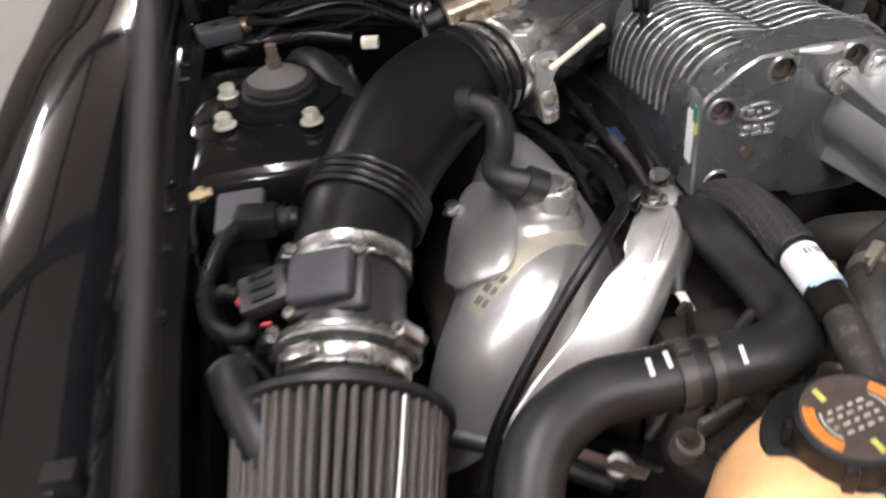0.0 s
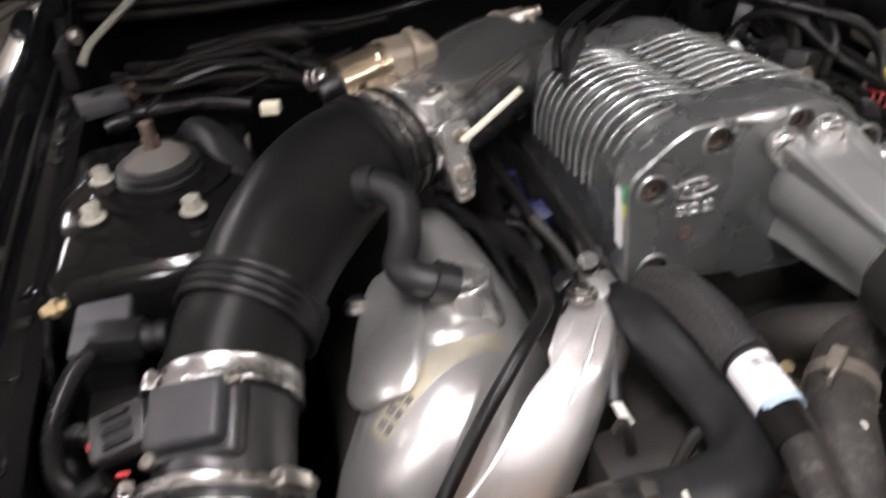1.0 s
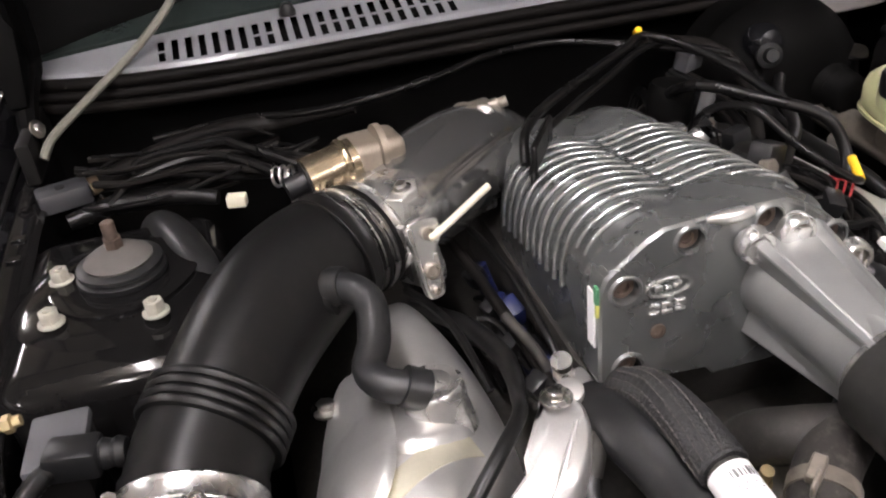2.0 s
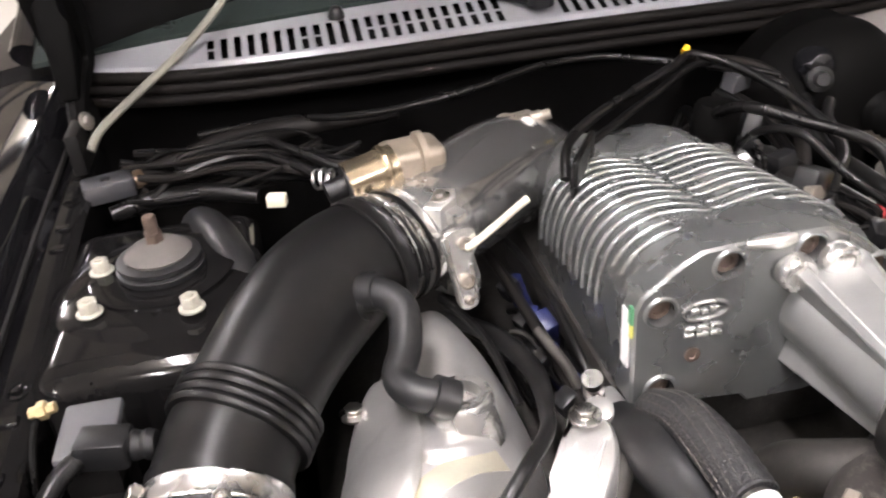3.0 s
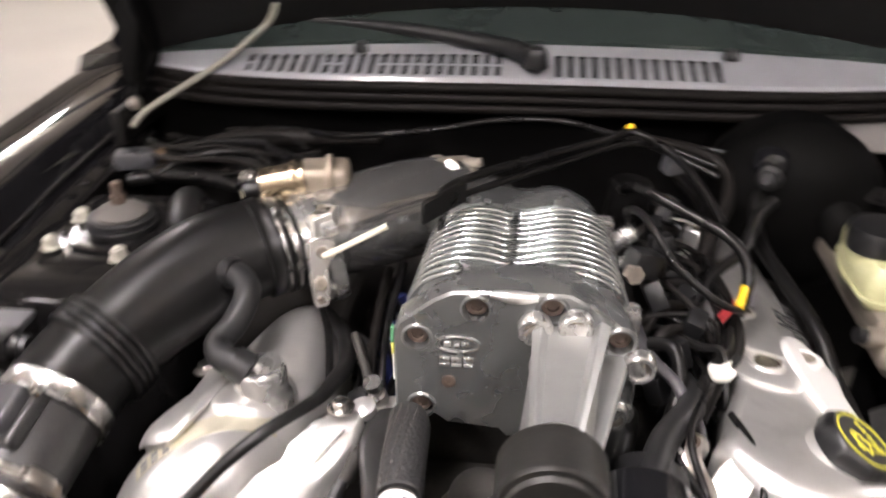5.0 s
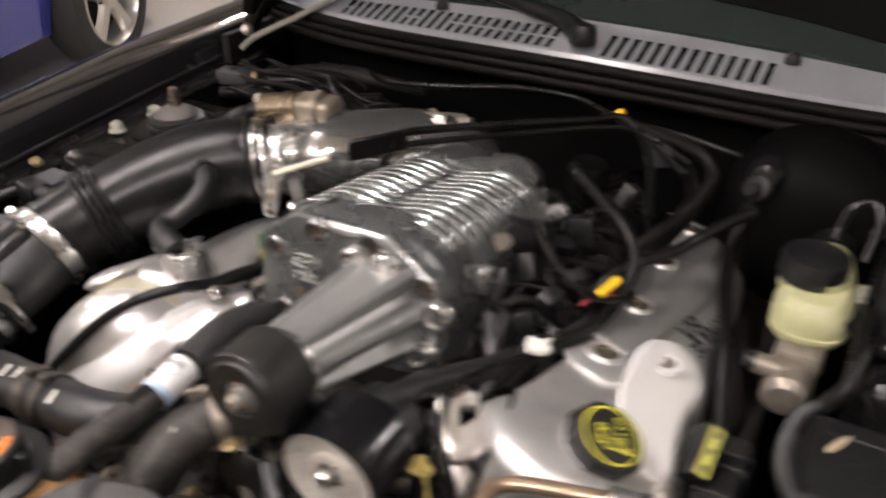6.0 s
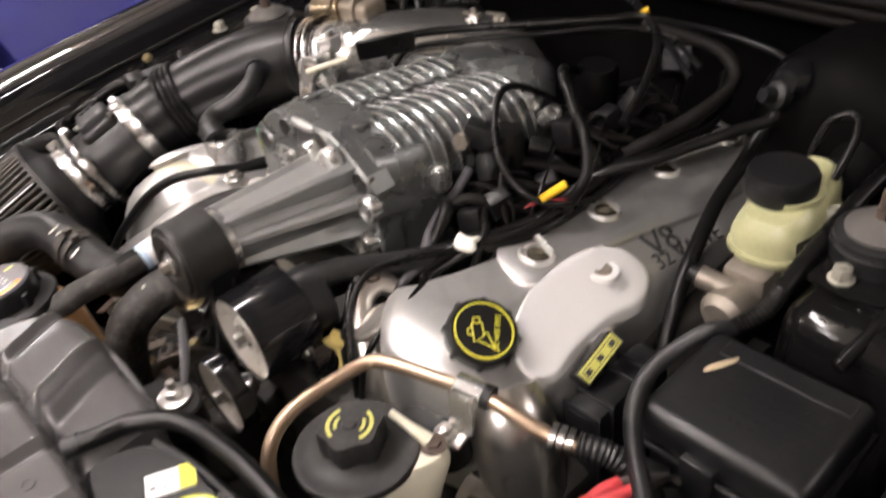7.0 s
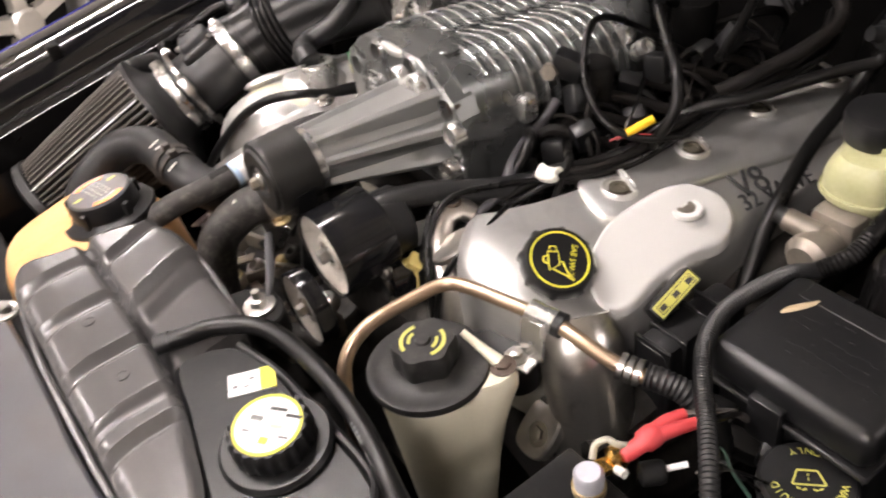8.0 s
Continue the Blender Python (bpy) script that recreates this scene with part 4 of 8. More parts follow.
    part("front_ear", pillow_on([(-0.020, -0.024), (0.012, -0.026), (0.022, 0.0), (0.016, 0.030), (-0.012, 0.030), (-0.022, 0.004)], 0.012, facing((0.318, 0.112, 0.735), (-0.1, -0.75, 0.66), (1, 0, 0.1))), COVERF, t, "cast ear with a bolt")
    part("bolt", hexbolt((0.320, 0.102, 0.740), (-0.1, -0.75, 0.66), 0.008, 0.007), BOLTD, t, "tarnished bolt")
    base = Vector((0.2690, 0.1775, 0.8685))
    part("filler_neck", lathe([(0.034, -0.032), (0.0335, 0.001), (0.030, 0.003)], base, (0.50, -0.06, 0.86), 40), COVER, t, "round filler neck")
    oil_cap(base + Vector((0.50, -0.06, 0.86)) * 0.001)
    for run, r, lab in ((((0.178, 0.205, 0.884), (0.190, 0.165, 0.882), (0.192, 0.128, 0.872), (0.186, 0.104, 0.842), (0.182, 0.088, 0.78)), 0.0032, "thin black lead over the cover's front edge"), (((0.128, 0.176, 0.886), (0.124, 0.150, 0.882), (0.140, 0.126, 0.868), (0.166, 0.104, 0.842), (0.178, 0.092, 0.79)), 0.0042, "black sleeved lead round the corner lug"), (((0.148, 0.236, 0.872), (0.150, 0.214, 0.874), (0.152, 0.190, 0.872), (0.149, 0.170, 0.862)), 0.0050, "short grey taped lead beside the cover")):
        hose("thin_lead", run, r, lab, GREYTAPE if r > 0.0045 else WIRE, 10, 7, category="wire")
    return t


def oil_cap(c):
    n = Vector((0.50, -0.06, 0.86)).normalized()
    t = thing("oil_filler_cap", c, "black oil filler cap with a yellow oil can symbol", "oil cap")
    rings = []
    u = n.orthogonal().normalized()
    w = n.cross(u)
    for r, h in ((0.0325, 0), (0.0340, 0.004), (0.0340, 0.015), (0.0322, 0.020), (0.0308, 0.0215)):
        row = []
        for k in range(72):
            an = 2 * math.pi * k / 72
            q = r
            if 0.004 <= h <= 0.016 and k % 9 in (0, 1):
                q = r * 1.07
            row.append(Vector(c) + n * h + (u * math.cos(an) + w * math.sin(an)) * q)
        rings.append(row)
    part("cap", skin(rings), PLASTIC, t)
    m = facing(Vector(c) + n * 0.0215, n, (0.62, 0.78, 0)) @ Matrix.Scale(0.92, 4)
    part("ring", disc_ring(0.0283, 0.0302, 0.0006, m), YELLOW, t, "yellow printed ring")
    def line(pts, r=0.00075):
        return tube([m @ Vector((x, y, 0.0004)) for x, y in pts], r, 6, 1, smooth=False)
    can = [line([(-0.0115, 0.008), (-0.001, 0.008), (-0.001, -0.006), (-0.0115, -0.012), (-0.0115, 0.008)]), line([(-0.0095, 0.008), (-0.0095, 0.0135), (-0.003, 0.0135), (-0.003, 0.008)]), line([(-0.001, -0.003), (0.0025, -0.003), (0.006, -0.013), (0.0085, -0.019)]), line([(-0.008, -0.0105), (0.003, -0.0165), (0.0085, -0.019)]), line([(-0.0115, 0.004), (-0.0165, 0.002), (-0.0165, -0.003), (-0.0115, -0.005)]), line([(0.0105, -0.0205), (0.012, -0.0225)], 0.001)]
    part("symbol", join(*can), YELLOW, t, "yellow oil can symbol")
    m3 = facing(Vector(c) + n * 0.0215, n, (0.72, -0.69, 0)) @ Matrix.Scale(0.92, 4)
    lettering("lettering", "SAE 5W-20", 0.0080, m3 @ pose(0, 0.0125, 0.0003), YELLOW, t, 0.0003)
    return t


def cover_l(x, y):
    """Left cover: highest along a ridge, falling to the outer side and the front."""
    ridge = -0.255 - 0.33 * min(max(0, 0.25 - y), 0.07)
    z = 0.862 - 0.06 * (max(y, 0.2) - 0.25) - 3.0 * max(0, 0.175 - y) ** 2
    d = x - ridge
    z -= (0.75 * d * d / 0.1) if d < 0 else (0.9 * d * d / 0.1)
    return z


def valve_cover_left():
    t = thing("valve_cover", (-0.28, 0.25, 0.70), "satin silver valve cover with a pad and yellowed label", "valve cover", "engine valve covers")
    out = [(-0.225, 0.405), (-0.200, 0.34), (-0.190, 0.26), (-0.194, 0.182), (-0.213, 0.152), (-0.250, 0.122), (-0.295, 0.101), (-0.340, 0.094), (-0.372, 0.106), (-0.386, 0.132), (-0.381, 0.158), (-0.360, 0.182), (-0.344, 0.22), (-0.330, 0.27), (-0.318, 0.32), (-0.29, 0.385), (-0.255, 0.415)]
    part("body", pillow(out, cover_l, [(-0.016, 0.088), (-0.018, 0.080), (-0.011, 0.055), (-0.004, 0.032), (0.004, 0.015), (0.013, 0.005), (0.024, 0)], 110, fill=(0.88, 0.72, 0.5, 0.28, 0.1)), COVER, t, "satin silver rounded cover")
    pad = [(-0.318, 0.314), (-0.341, 0.276), (-0.353, 0.235), (-0.358, 0.199), (-0.353, 0.168), (-0.341, 0.154), (-0.323, 0.145), (-0.308, 0.147), (-0.295, 0.171), (-0.287, 0.215), (-0.288, 0.265), (-0.298, 0.301)]
    part("end_plate", pillow(pad, lambda x, y: cover_l(x, y) + 0.013 + 0.004 * math.exp(-((x + 0.338) / 0.02) ** 2), [(0.010, 0.05), (0.004, 0.009), (0, 0.006), (0, 0.004), (0.003, 0.0015), (0.008, 0)], 70), COVER, t, "smooth pale silver plate")
    strip = [(-0.146, 0.192), (-0.172, 0.208), (-0.190, 0.160), (-0.262, 0.108), (-0.302, 0.088), (-0.335, 0.069), (-0.330, 0.060), (-0.296, 0.058), (-0.262, 0.062), (-0.226, 0.082), (-0.190, 0.108), (-0.160, 0.138), (-0.146, 0.166)]
    part("coil_strip", pillow(strip, lambda x, y: 0.870 - 0.45 * max(0, 0.17 - y) - 1.0 * max(0, 0.128 - y), [(0.004, 0.045), (-0.001, 0.026), (0, 0.010), (0.002, 0.003), (0.005, 0)], 120, fill=(0.7, 0.4)), COVER, t, "pale silver inner strip")
    part("strip_edge", tube([(-0.158, 0.165, 0.8725, 0.0016), (-0.180, 0.137, 0.8565, 0.0022), (-0.200, 0.117, 0.8390, 0.0016)], 0.003, 8, 5), COVER, t)
    part("filler_boss", lathe([(0.032, -0.016), (0.029, 0.0), (0.0262, 0.004), (0.0262, 0.025), (0.0235, 0.029), (0.016, 0.029), (0.015, 0.018)], (-0.251, 0.226, 0.860), (-0.05, 0.05, 1), 12), CASTL, t, "bright faceted filler boss")
    part("boss_pad", pillow([(-0.292, 0.20), (-0.276, 0.185), (-0.235, 0.20), (-0.222, 0.235), (-0.245, 0.258), (-0.28, 0.24)], lambda x, y: cover_l(x, y) + 0.007, [(-0.004, 0.008), (0, 0.002), (0.003, 0)], 40), COVER, t)
    part("strip_boss", join(block(-0.020, 0.018, -0.012, 0.014, -0.030, 0.010, 0.005, 2, pose(-0.132, 0.236, 0.836, 8, 0, 15)), lathe([(0.012, 0), (0.012, 0.008), (0.009, 0.010)], (-0.148, 0.205, 0.860), (-0.1, -0.2, 1), 16)), COVER, t, "pale cast corner boss")
    def decal(x0, y0, x1, y1, wide, lift, name, material, label=""):
        """A thin strip that follows the cover's curve."""
        d = Vector((x1 - x0, y1 - y0, 0))
        n = Vector((-d.y, d.x, 0)).normalized() * wide / 2
        rows = []
        for k in range(9):
            q = Vector((x0, y0, 0)) + d * (k / 8)
            rows.append([(p.x, p.y, cover_l(p.x, p.y) + lift - (0.0006 if e else 0)) for p, e in ((q - n, 0), (q - n * 0.33, 0), (q + n * 0.33, 0), (q + n, 0), (q + n, 1), (q - n, 1))])
        return part(name, skin(rows), material, t, label)
    decal(-0.343, 0.136, -0.231, 0.193, 0.022, 0.0008, "label", OLDLABEL, "yellowed translucent paper label")
    for k in range(3):
        a = k * 0.0105
        decal(-0.340 + a * 0.89, 0.1405 + a * 0.45, -0.3345 + a * 0.89, 0.1433 + a * 0.45, 0.007, 0.0013, "label_bar", GREYMARK)
        decal(-0.336 + a * 0.89, 0.1325 + a * 0.45, -0.3305 + a * 0.89, 0.1353 + a * 0.45, 0.005, 0.0013, "label_bar", GREYMARK)
    for x, y in ((-0.335, 0.292), (-0.165, 0.188)):
        z = 0.832 if x < -0.3 else 0.877
        part("bolt", hexbolt((x, y, z), (0, 0, 1), 0.008, 0.008), STEEL, t)
    hose("lower_hose", [(-0.43, 0.18, 0.70), (-0.415, 0.135, 0.715), (-0.385, 0.100, 0.724), (-0.345, 0.080, 0.722), (-0.30, 0.055, 0.715), (-0.25, 0.03, 0.70)], 0.010, "black hose under the front of the valve cover", RUBBER, 12)
    return t


# ---------------- air intake ----------------
BAND = Vector((-0.441, 0.203, 0.858))
DUCT = Vector((-0.17, -0.92, -0.36)).normalized()


def air_filter():
    c, ax = BAND + DUCT * 0.125, DUCT
    t = thing("air_filter", c + ax * 0.12 - Vector((0, 0, 0.09)), "dark pleated cone air filter with a pale seam", "air filter")
    part("neck", lathe([(0.050, -0.02), (0.052, -0.004), (0.054, 0.004), (0.064, 0.014), (0.086, 0.024), (0.0915, 0.026), (0.0915, 0.032), (0.085, 0.034)], c, ax, 48), RUBBER, t, "black rubber neck")
    u = Vector((1, 0, 0))
    u = (u - ax * u.dot(ax)).normalized()
    w = ax.cross(u)
    n = 52
    for k in range(n):
        an = 2 * math.pi * k / n
        rr = []
        for h, r in ((0.031, 0.087), (0.10, 0.082), (0.17, 0.075), (0.235, 0.068)):
            row = []
            for da, dr in ((-0.050, -0.012), (-0.026, -0.001), (0.0, 0.0), (0.026, -0.001), (0.050, -0.012)):
                wob = 0.006 * math.sin(h * 70 + k * 2.3) + 0.003 * math.sin(h * 150 + k)
                a2 = an + da + wob
                row.append(c + ax * h + (u * math.cos(a2) + w * math.sin(a2)) * (r + dr))
            rr.append(row)
        part("pleat", skin(rr, True, True), PLEAT, t)
    part("core", lathe([(0.073, 0.031), (0.054, 0.236)], c, ax, 32), MATTE, t)
    part("end_cap", lathe([(0.066, 0.230), (0.072, 0.233), (0.072, 0.246), (0.062, 0.252), (0.0, 0.254)], c, ax, 40), RUBBER, t)
    v = Vector((0.62, 0.0, 0.78))
    an = math.atan2(v.dot(w), v.dot(u))
    d = u * math.cos(an) + w * math.sin(an)
    part("seam", tube([c + ax * 0.036 + d * 0.0885, c + ax * 0.14 + d * 0.0795, c + ax * 0.235 + d * 0.0695], 0.0013, 6, 3), WHITE, t, "thin pale seam")
    return t


def band_clamp(name, c, ax, r, width, material, label, lip=True):
    t = thing(name, Vector(c) - Vector((0, 0, r)), label, "hose clamp", "intake clamps")
    h = width / 2
    part("band", lathe([(r - 0.002, -h), (r + 0.0012, -h), (r + 0.002, -h * 0.85), (r + 0.0012, -h * 0.6), (r + 0.0012, h * 0.6), (r + 0.002, h * 0.85), (r + 0.0012, h), (r - 0.002, h)], c, ax, 64, caps=False), material, t)
    return t


def screw_of(t, c, ax, r, deg):
    """The worm screw of a band clamp."""
    ax = Vector(ax).normalized()
    u = Vector((0, 0, 1))
    u = (u - ax * u.dot(ax)).normalized()
    w = ax.cross(u)
    a = radians(deg)
    d, tn = u * math.cos(a) + w * math.sin(a), -u * math.sin(a) + w * math.cos(a)
    at = Vector(c) + d * (r + 0.006)
    hb = block(-0.013, 0.013, -0.007, 0.007, -0.005, 0.005, 0.002, 2, axes_at(at, tn, d))
    part("worm_housing", hb, STEEL, t)
    part("screw", join(lathe([(0.0055, 0), (0.0055, 0.007), (0.0045, 0.008)], at + tn * 0.012, tn, 6), lathe([(0.0035, 0), (0.0035, 0.03)], at - tn * 0.018, tn, 8)), STEEL, t)


def air_meter():
    a, b = BAND + DUCT * 0.100, BAND
    ax = (b - a).normalized()
    t = thing("air_flow_meter", a.lerp(b, 0.5) - Vector((0, 0, 0.05)), "black plastic air flow meter housing with a grey sensor block", "air meter")
    L = (b - a).length
    part("housing", lathe([(0.049, -0.03), (0.049, 0.0), (0.0505, 0.004), (0.0505, L - 0.02), (0.049, L), (0.049, L + 0.03)], a, ax, 56), MAFP, t, "black plastic tube")
    part("flange", lathe([(0.049, -0.002), (0.062, -0.002), (0.0635, 0.0), (0.062, 0.003), (0.049, 0.003)], a, ax, 56), CASTL, t, "bright mounting flange")
    top = Vector((-0.22, 0.0, 1))
    top = (top - ax * top.dot(ax)).normalized()
    m = facing(a.lerp(b, 0.47) + top * 0.044, top, ax.cross(top))
    part("sensor", block(-0.029, 0.029, -0.020, 0.027, 0.0, 0.020, 0.006, 3, m), SENSOR, t, "grey square sensor block")
    part("sensor_base", block(-0.033, 0.037, -0.027, 0.031, -0.010, 0.007, 0.006, 3, m), MAFP, t)
    for x, y in ((0.033, 0.025), (-0.027, -0.024)):
        part("sensor_screw", socketbolt(m @ Vector((x, y, 0.006)), top, 0.006, 0.006), STEEL, t)
    mp = m @ pose(-0.052, 0.002, 0.007, 0, 0, 14)
    plug = part("plug", block(-0.023, 0.022, -0.018, 0.018, -0.009, 0.009, 0.004, 2, mp), MAFP, t, "grey-black wiring plug")
    for y in (-0.011, 0.0, 0.011):
        part("plug_rib", block(-0.010, 0.012, y - 0.0028, y + 0.0028, 0.0085, 0.0125, 0.001, 1, mp), PLASTIC, plug)
    part("plug_seal", block(-0.0275, -0.0225, -0.004, 0.004, -0.004, 0.004, 0.002, 1, mp), RED, t, "red plug seal")
    part("red_lock", block(-0.058, -0.048, -0.027, -0.024, -0.002, 0.002, 0.001, 1, m), RED, t, "small red lock tab")
    hose("meter_lead", [m @ Vector((-0.076, 0.004, 0.006)), m @ Vector((-0.096, 0.010, 0.004)), m @ Vector((-0.108, 0.0, -0.006)), m @ Vector((-0.100, -0.022, -0.020)), m @ Vector((-0.075, -0.045, -0.035)), m @ Vector((-0.06, -0.07, -0.06))], 0.0075, "black sleeved lead from the air meter plug", WIRE, 12, 8)
    return t


def intake_pipe():
    t = thing("intake_pipe", (-0.37, 0.27, 0.82), "thick black moulded intake pipe with ribbed joint", "intake pipe")
    b = BAND
    pts = [(*(b + DUCT * 0.026), 0.0525), (*b, 0.0527), (-0.432, 0.232, 0.869, 0.053), (-0.414, 0.266, 0.882, 0.0535), (-0.394, 0.302, 0.894, 0.055), (-0.372, 0.336, 0.903, 0.0575), (-0.346, 0.368, 0.911, 0.0585), (-0.318, 0.392, 0.918, 0.056), (-0.294, 0.405, 0.921, 0.052), (-0.272, 0.413, 0.923, 0.050)]
    part("pipe", tube(pts, 0.05, 48, 6), PIPE, t, "thick black moulded pipe")
    ax = Vector((0.47, 0.84, 0.32)).normalized()
    for k in range(4):
        c = Vector((-0.4185, 0.2555, 0.8785)) + ax * (k - 1.5) * 0.0082
        part("joint_rib", lathe([(0.052, -0.004), (0.0580, -0.0034), (0.0600, -0.001), (0.0600, 0.001), (0.0580, 0.0034), (0.052, 0.004)], c, ax, 56, caps=False), PIPE, t)
    part("end_rib", lathe([(0.051, -0.006), (0.0548, -0.005), (0.0548, 0.005), (0.051, 0.006)], b - DUCT * 0.002, -DUCT, 56, caps=False), PIPE, t)
    part("breather_spigot", lathe([(0.022, -0.02), (0.020, 0.004), (0.0165, 0.012), (0.0165, 0.02)], (-0.325, 0.335, 0.918), (0.75, -0.3, 0.1), 24), PIPE, t)
    bh = [(-0.322, 0.336, 0.922), (-0.300, 0.324, 0.930), (-0.282, 0.303, 0.924), (-0.286, 0.272, 0.908), (-0.296, 0.248, 0.899), (-0.288, 0.230, 0.896), (-0.270, 0.222, 0.893), (-0.258, 0.221, 0.886)]
    h = thing("breather_hose", (-0.29, 0.27, 0.87), "bent black rubber breather hose between pipe and valve cover", "hose")
    part("hose", tube(bh, 0.0135, 20, 7), RUBBER, h)
    part("hose_cuff", lathe([(0.0165, -0.010), (0.0170, 0.008), (0.014, 0.010)], (-0.266, 0.2215, 0.891), (0.85, -0.1, -0.5), 24), RUBBER, h)
    part("hose_cuff", lathe([(0.016, -0.010), (0.017, 0.0), (0.016, 0.010)], (-0.306, 0.329, 0.929), (0.8, -0.5, 0.2), 24), RUBBER, h)
    return t


def throttle_body():
    t = thing("throttle_assembly", (-0.24, 0.43, 0.85), "bright machined throttle body with lever and tan idle valve", "throttle body")
    ax = Vector((0.80, 0.57, 0.08)).normalized()
    c = Vector((-0.268, 0.415, 0.922))
    part("bore", lathe([(0.046, -0.01), (0.047, 0.012), (0.050, 0.014), (0.050, 0.034), (0.046, 0.040), (0.046, 0.06)], c, ax, 48), CASTL, t, "bright cast bore")
    up = Vector((0, 0, 1))
    m = axes_at(c + ax * 0.030, ax, up)
    part("flange", pillow_on([(-0.058, -0.056), (0.056, -0.056), (0.060, 0.0), (0.058, 0.028), (0.0, 0.034), (-0.056, 0.034), (-0.058, 0.0)], 0.016, m @ pose(-0.008, 0, 0, 90, 0, 90), 0.002), CASTL, t, "bright machined flange")
    # flat machined deck on top of the flange, widening into a three-cornered gusset
    deck = [(-0.323, 0.506), (-0.297, 0.466), (-0.270, 0.429), (-0.250, 0.404), (-0.231, 0.384), (-0.214, 0.396), (-0.212, 0.412), (-0.232, 0.428), (-0.252, 0.446), (-0.270, 0.470), (-0.309, 0.514)]
    part("deck", pillow(deck, lambda x, y: 0.945 + 0.235 * (x + 0.321), [(0, 0.022), (0, 0.0012), (0.001, 0)], smooth=False, fill=(0.6, 0.3)), MACHINED, t, "flat bright machined deck", angle=25)
    for x, y in ((-0.226, 0.404), (-0.309, 0.499)):
        part("flange_bolt", hexbolt((x, y, 0.945 + 0.235 * (x + 0.321)), (-0.23, 0.0, 1), 0.0055, 0.006), STEEL, t)
    for y, z in ((-0.048, -0.046), (0.048, -0.046)):
        part("flange_bolt", hexbolt(m @ Vector((-0.009, y, z)), -ax, 0.0065, 0.006), STEEL, t)
    sc = Vector((-0.335, 0.475, 0.972))
    part("spring", tube([sc + Vector((0.8, -0.55, 0.05)) * (0.0011 * k) + Vector((0.50 * 0.010 * math.cos(k * 0.8), 0.75 * 0.010 * math.cos(k * 0.8), 0.010 * math.sin(k * 0.8))) for k in range(24)], 0.0016, 6, 2), CHROME, t, "coiled return spring")
    lm = facing((-0.222, 0.358, 0.922), (0.25, -1.0, 0.30), (1, 0.25, 0))
    lv = part("lever", pillow_on([(-0.012, 0.030), (0.016, 0.032), (0.017, 0.012), (0.010, 0.002), (0.009, -0.034), (0.002, -0.040), (-0.008, -0.036), (-0.011, 0.0)], 0.007, lm, 0.0012), CASTL, t, "bright flat throttle lever")
    part("lever_rim", tube([lm @ Vector(q) for q in ((-0.011, 0.028, 0.008), (-0.010, 0.0, 0.008), (-0.007, -0.034, 0.008), (0.001, -0.038, 0.008), (0.008, -0.032, 0.008), (0.008, 0.0, 0.008))], 0.0017, 6, 3), CHROME, lv)
    for x, y, r in ((0.001, -0.014, 0.0075), (0.005, 0.020, 0.0060), (0.000, -0.032, 0.004)):
        part("lever_bolt", lathe([(r, 0.006), (r, 0.011), (r * 0.7, 0.012), (r * 0.6, 0.009)], lm.translation + lm.to_3x3() @ Vector((x, y, 0)), lm.to_3x3() @ Vector((0, 0, 1)), 18), MCYL, lv)
    part("lever_arm", block(-0.030, 0.004, -0.006, 0.006, -0.010, 0.010, 0.003, 2, axes_at((-0.238, 0.378, 0.934), (0.5, -0.6, 0))), CASTL, t)
    part("link_rod", tube([(-0.215, 0.354, 0.940), (-0.205, 0.356, 0.944), (-0.152, 0.380, 0.965)], 0.0036, 10, 3), ROD, t, "cream throttle link rod")
    for k in range(3):
        part("clamp_rib", lathe([(0.0515, -0.0022), (0.0540, -0.0012), (0.0540, 0.0012), (0.0515, 0.0022)], c + ax * (-0.016 + 0.0075 * k), ax, 48, caps=False), (PIPE, CHROME, PIPE)[k], t)
    # idle valve
    part("idle_valve", join(tube([(-0.306, 0.450, 0.972), (-0.258, 0.461, 0.979)], 0.0215, 28, 2, smooth=False), lathe([(0.0235, 0), (0.0245, 0.002), (0.0245, 0.005), (0.022, 0.007)], (-0.272, 0.458, 0.977), (1, 0.2, 0.1), 28)), GOLD, t, "shiny tan idle valve can")
    part("valve_nose", join(tube([(-0.3075, 0.4497, 0.9718), (-0.3045, 0.4503, 0.9722)], 0.0185, 24, 2, smooth=False), tube([(-0.326, 0.446, 0.968), (-0.306, 0.450, 0.972)], 0.011, 16, 2, smooth=False)), PLASTIC, t, "black plug end")
    part("valve_body", block(-0.030, 0.030, -0.024, 0.024, -0.022, 0.020, 0.009, 3, axes_at((-0.240, 0.474, 0.974), (1, 0.15, 0.0))), IAC, t, "tan cast idle valve body")
    for dx in (0.004,):
        part("valve_ridge", lathe([(0.020, -0.004), (0.0235, -0.003), (0.0235, 0.003), (0.020, 0.004)], (-0.236 + dx, 0.469 + dx * 0.15, 0.982), (1, 0.15, 0), 24), IAC, t)
    # plenum elbow running back and across
    pl = [(-0.236, 0.440, 0.920, 0.050), (-0.215, 0.462, 0.921, 0.056), (-0.180, 0.500, 0.918, 0.059), (-0.14, 0.54, 0.914, 0.059), (-0.11, 0.565, 0.908, 0.056), (-0.08, 0.585, 0.895, 0.050), (-0.04, 0.595, 0.86, 0.042)]
    part("plenum", tube(pl, 0.045, 40, 6), PLENUM, t, "smooth grey cast inlet elbow")
    # clutter of brackets where the elbow meets the supercharger
    part("plenum_bracket", block(-0.016, 0.016, -0.005, 0.005, -0.05, 0.020, 0.003, 2, pose(-0.112, 0.560, 0.950, 10, 0, 20)), MCYL, t)
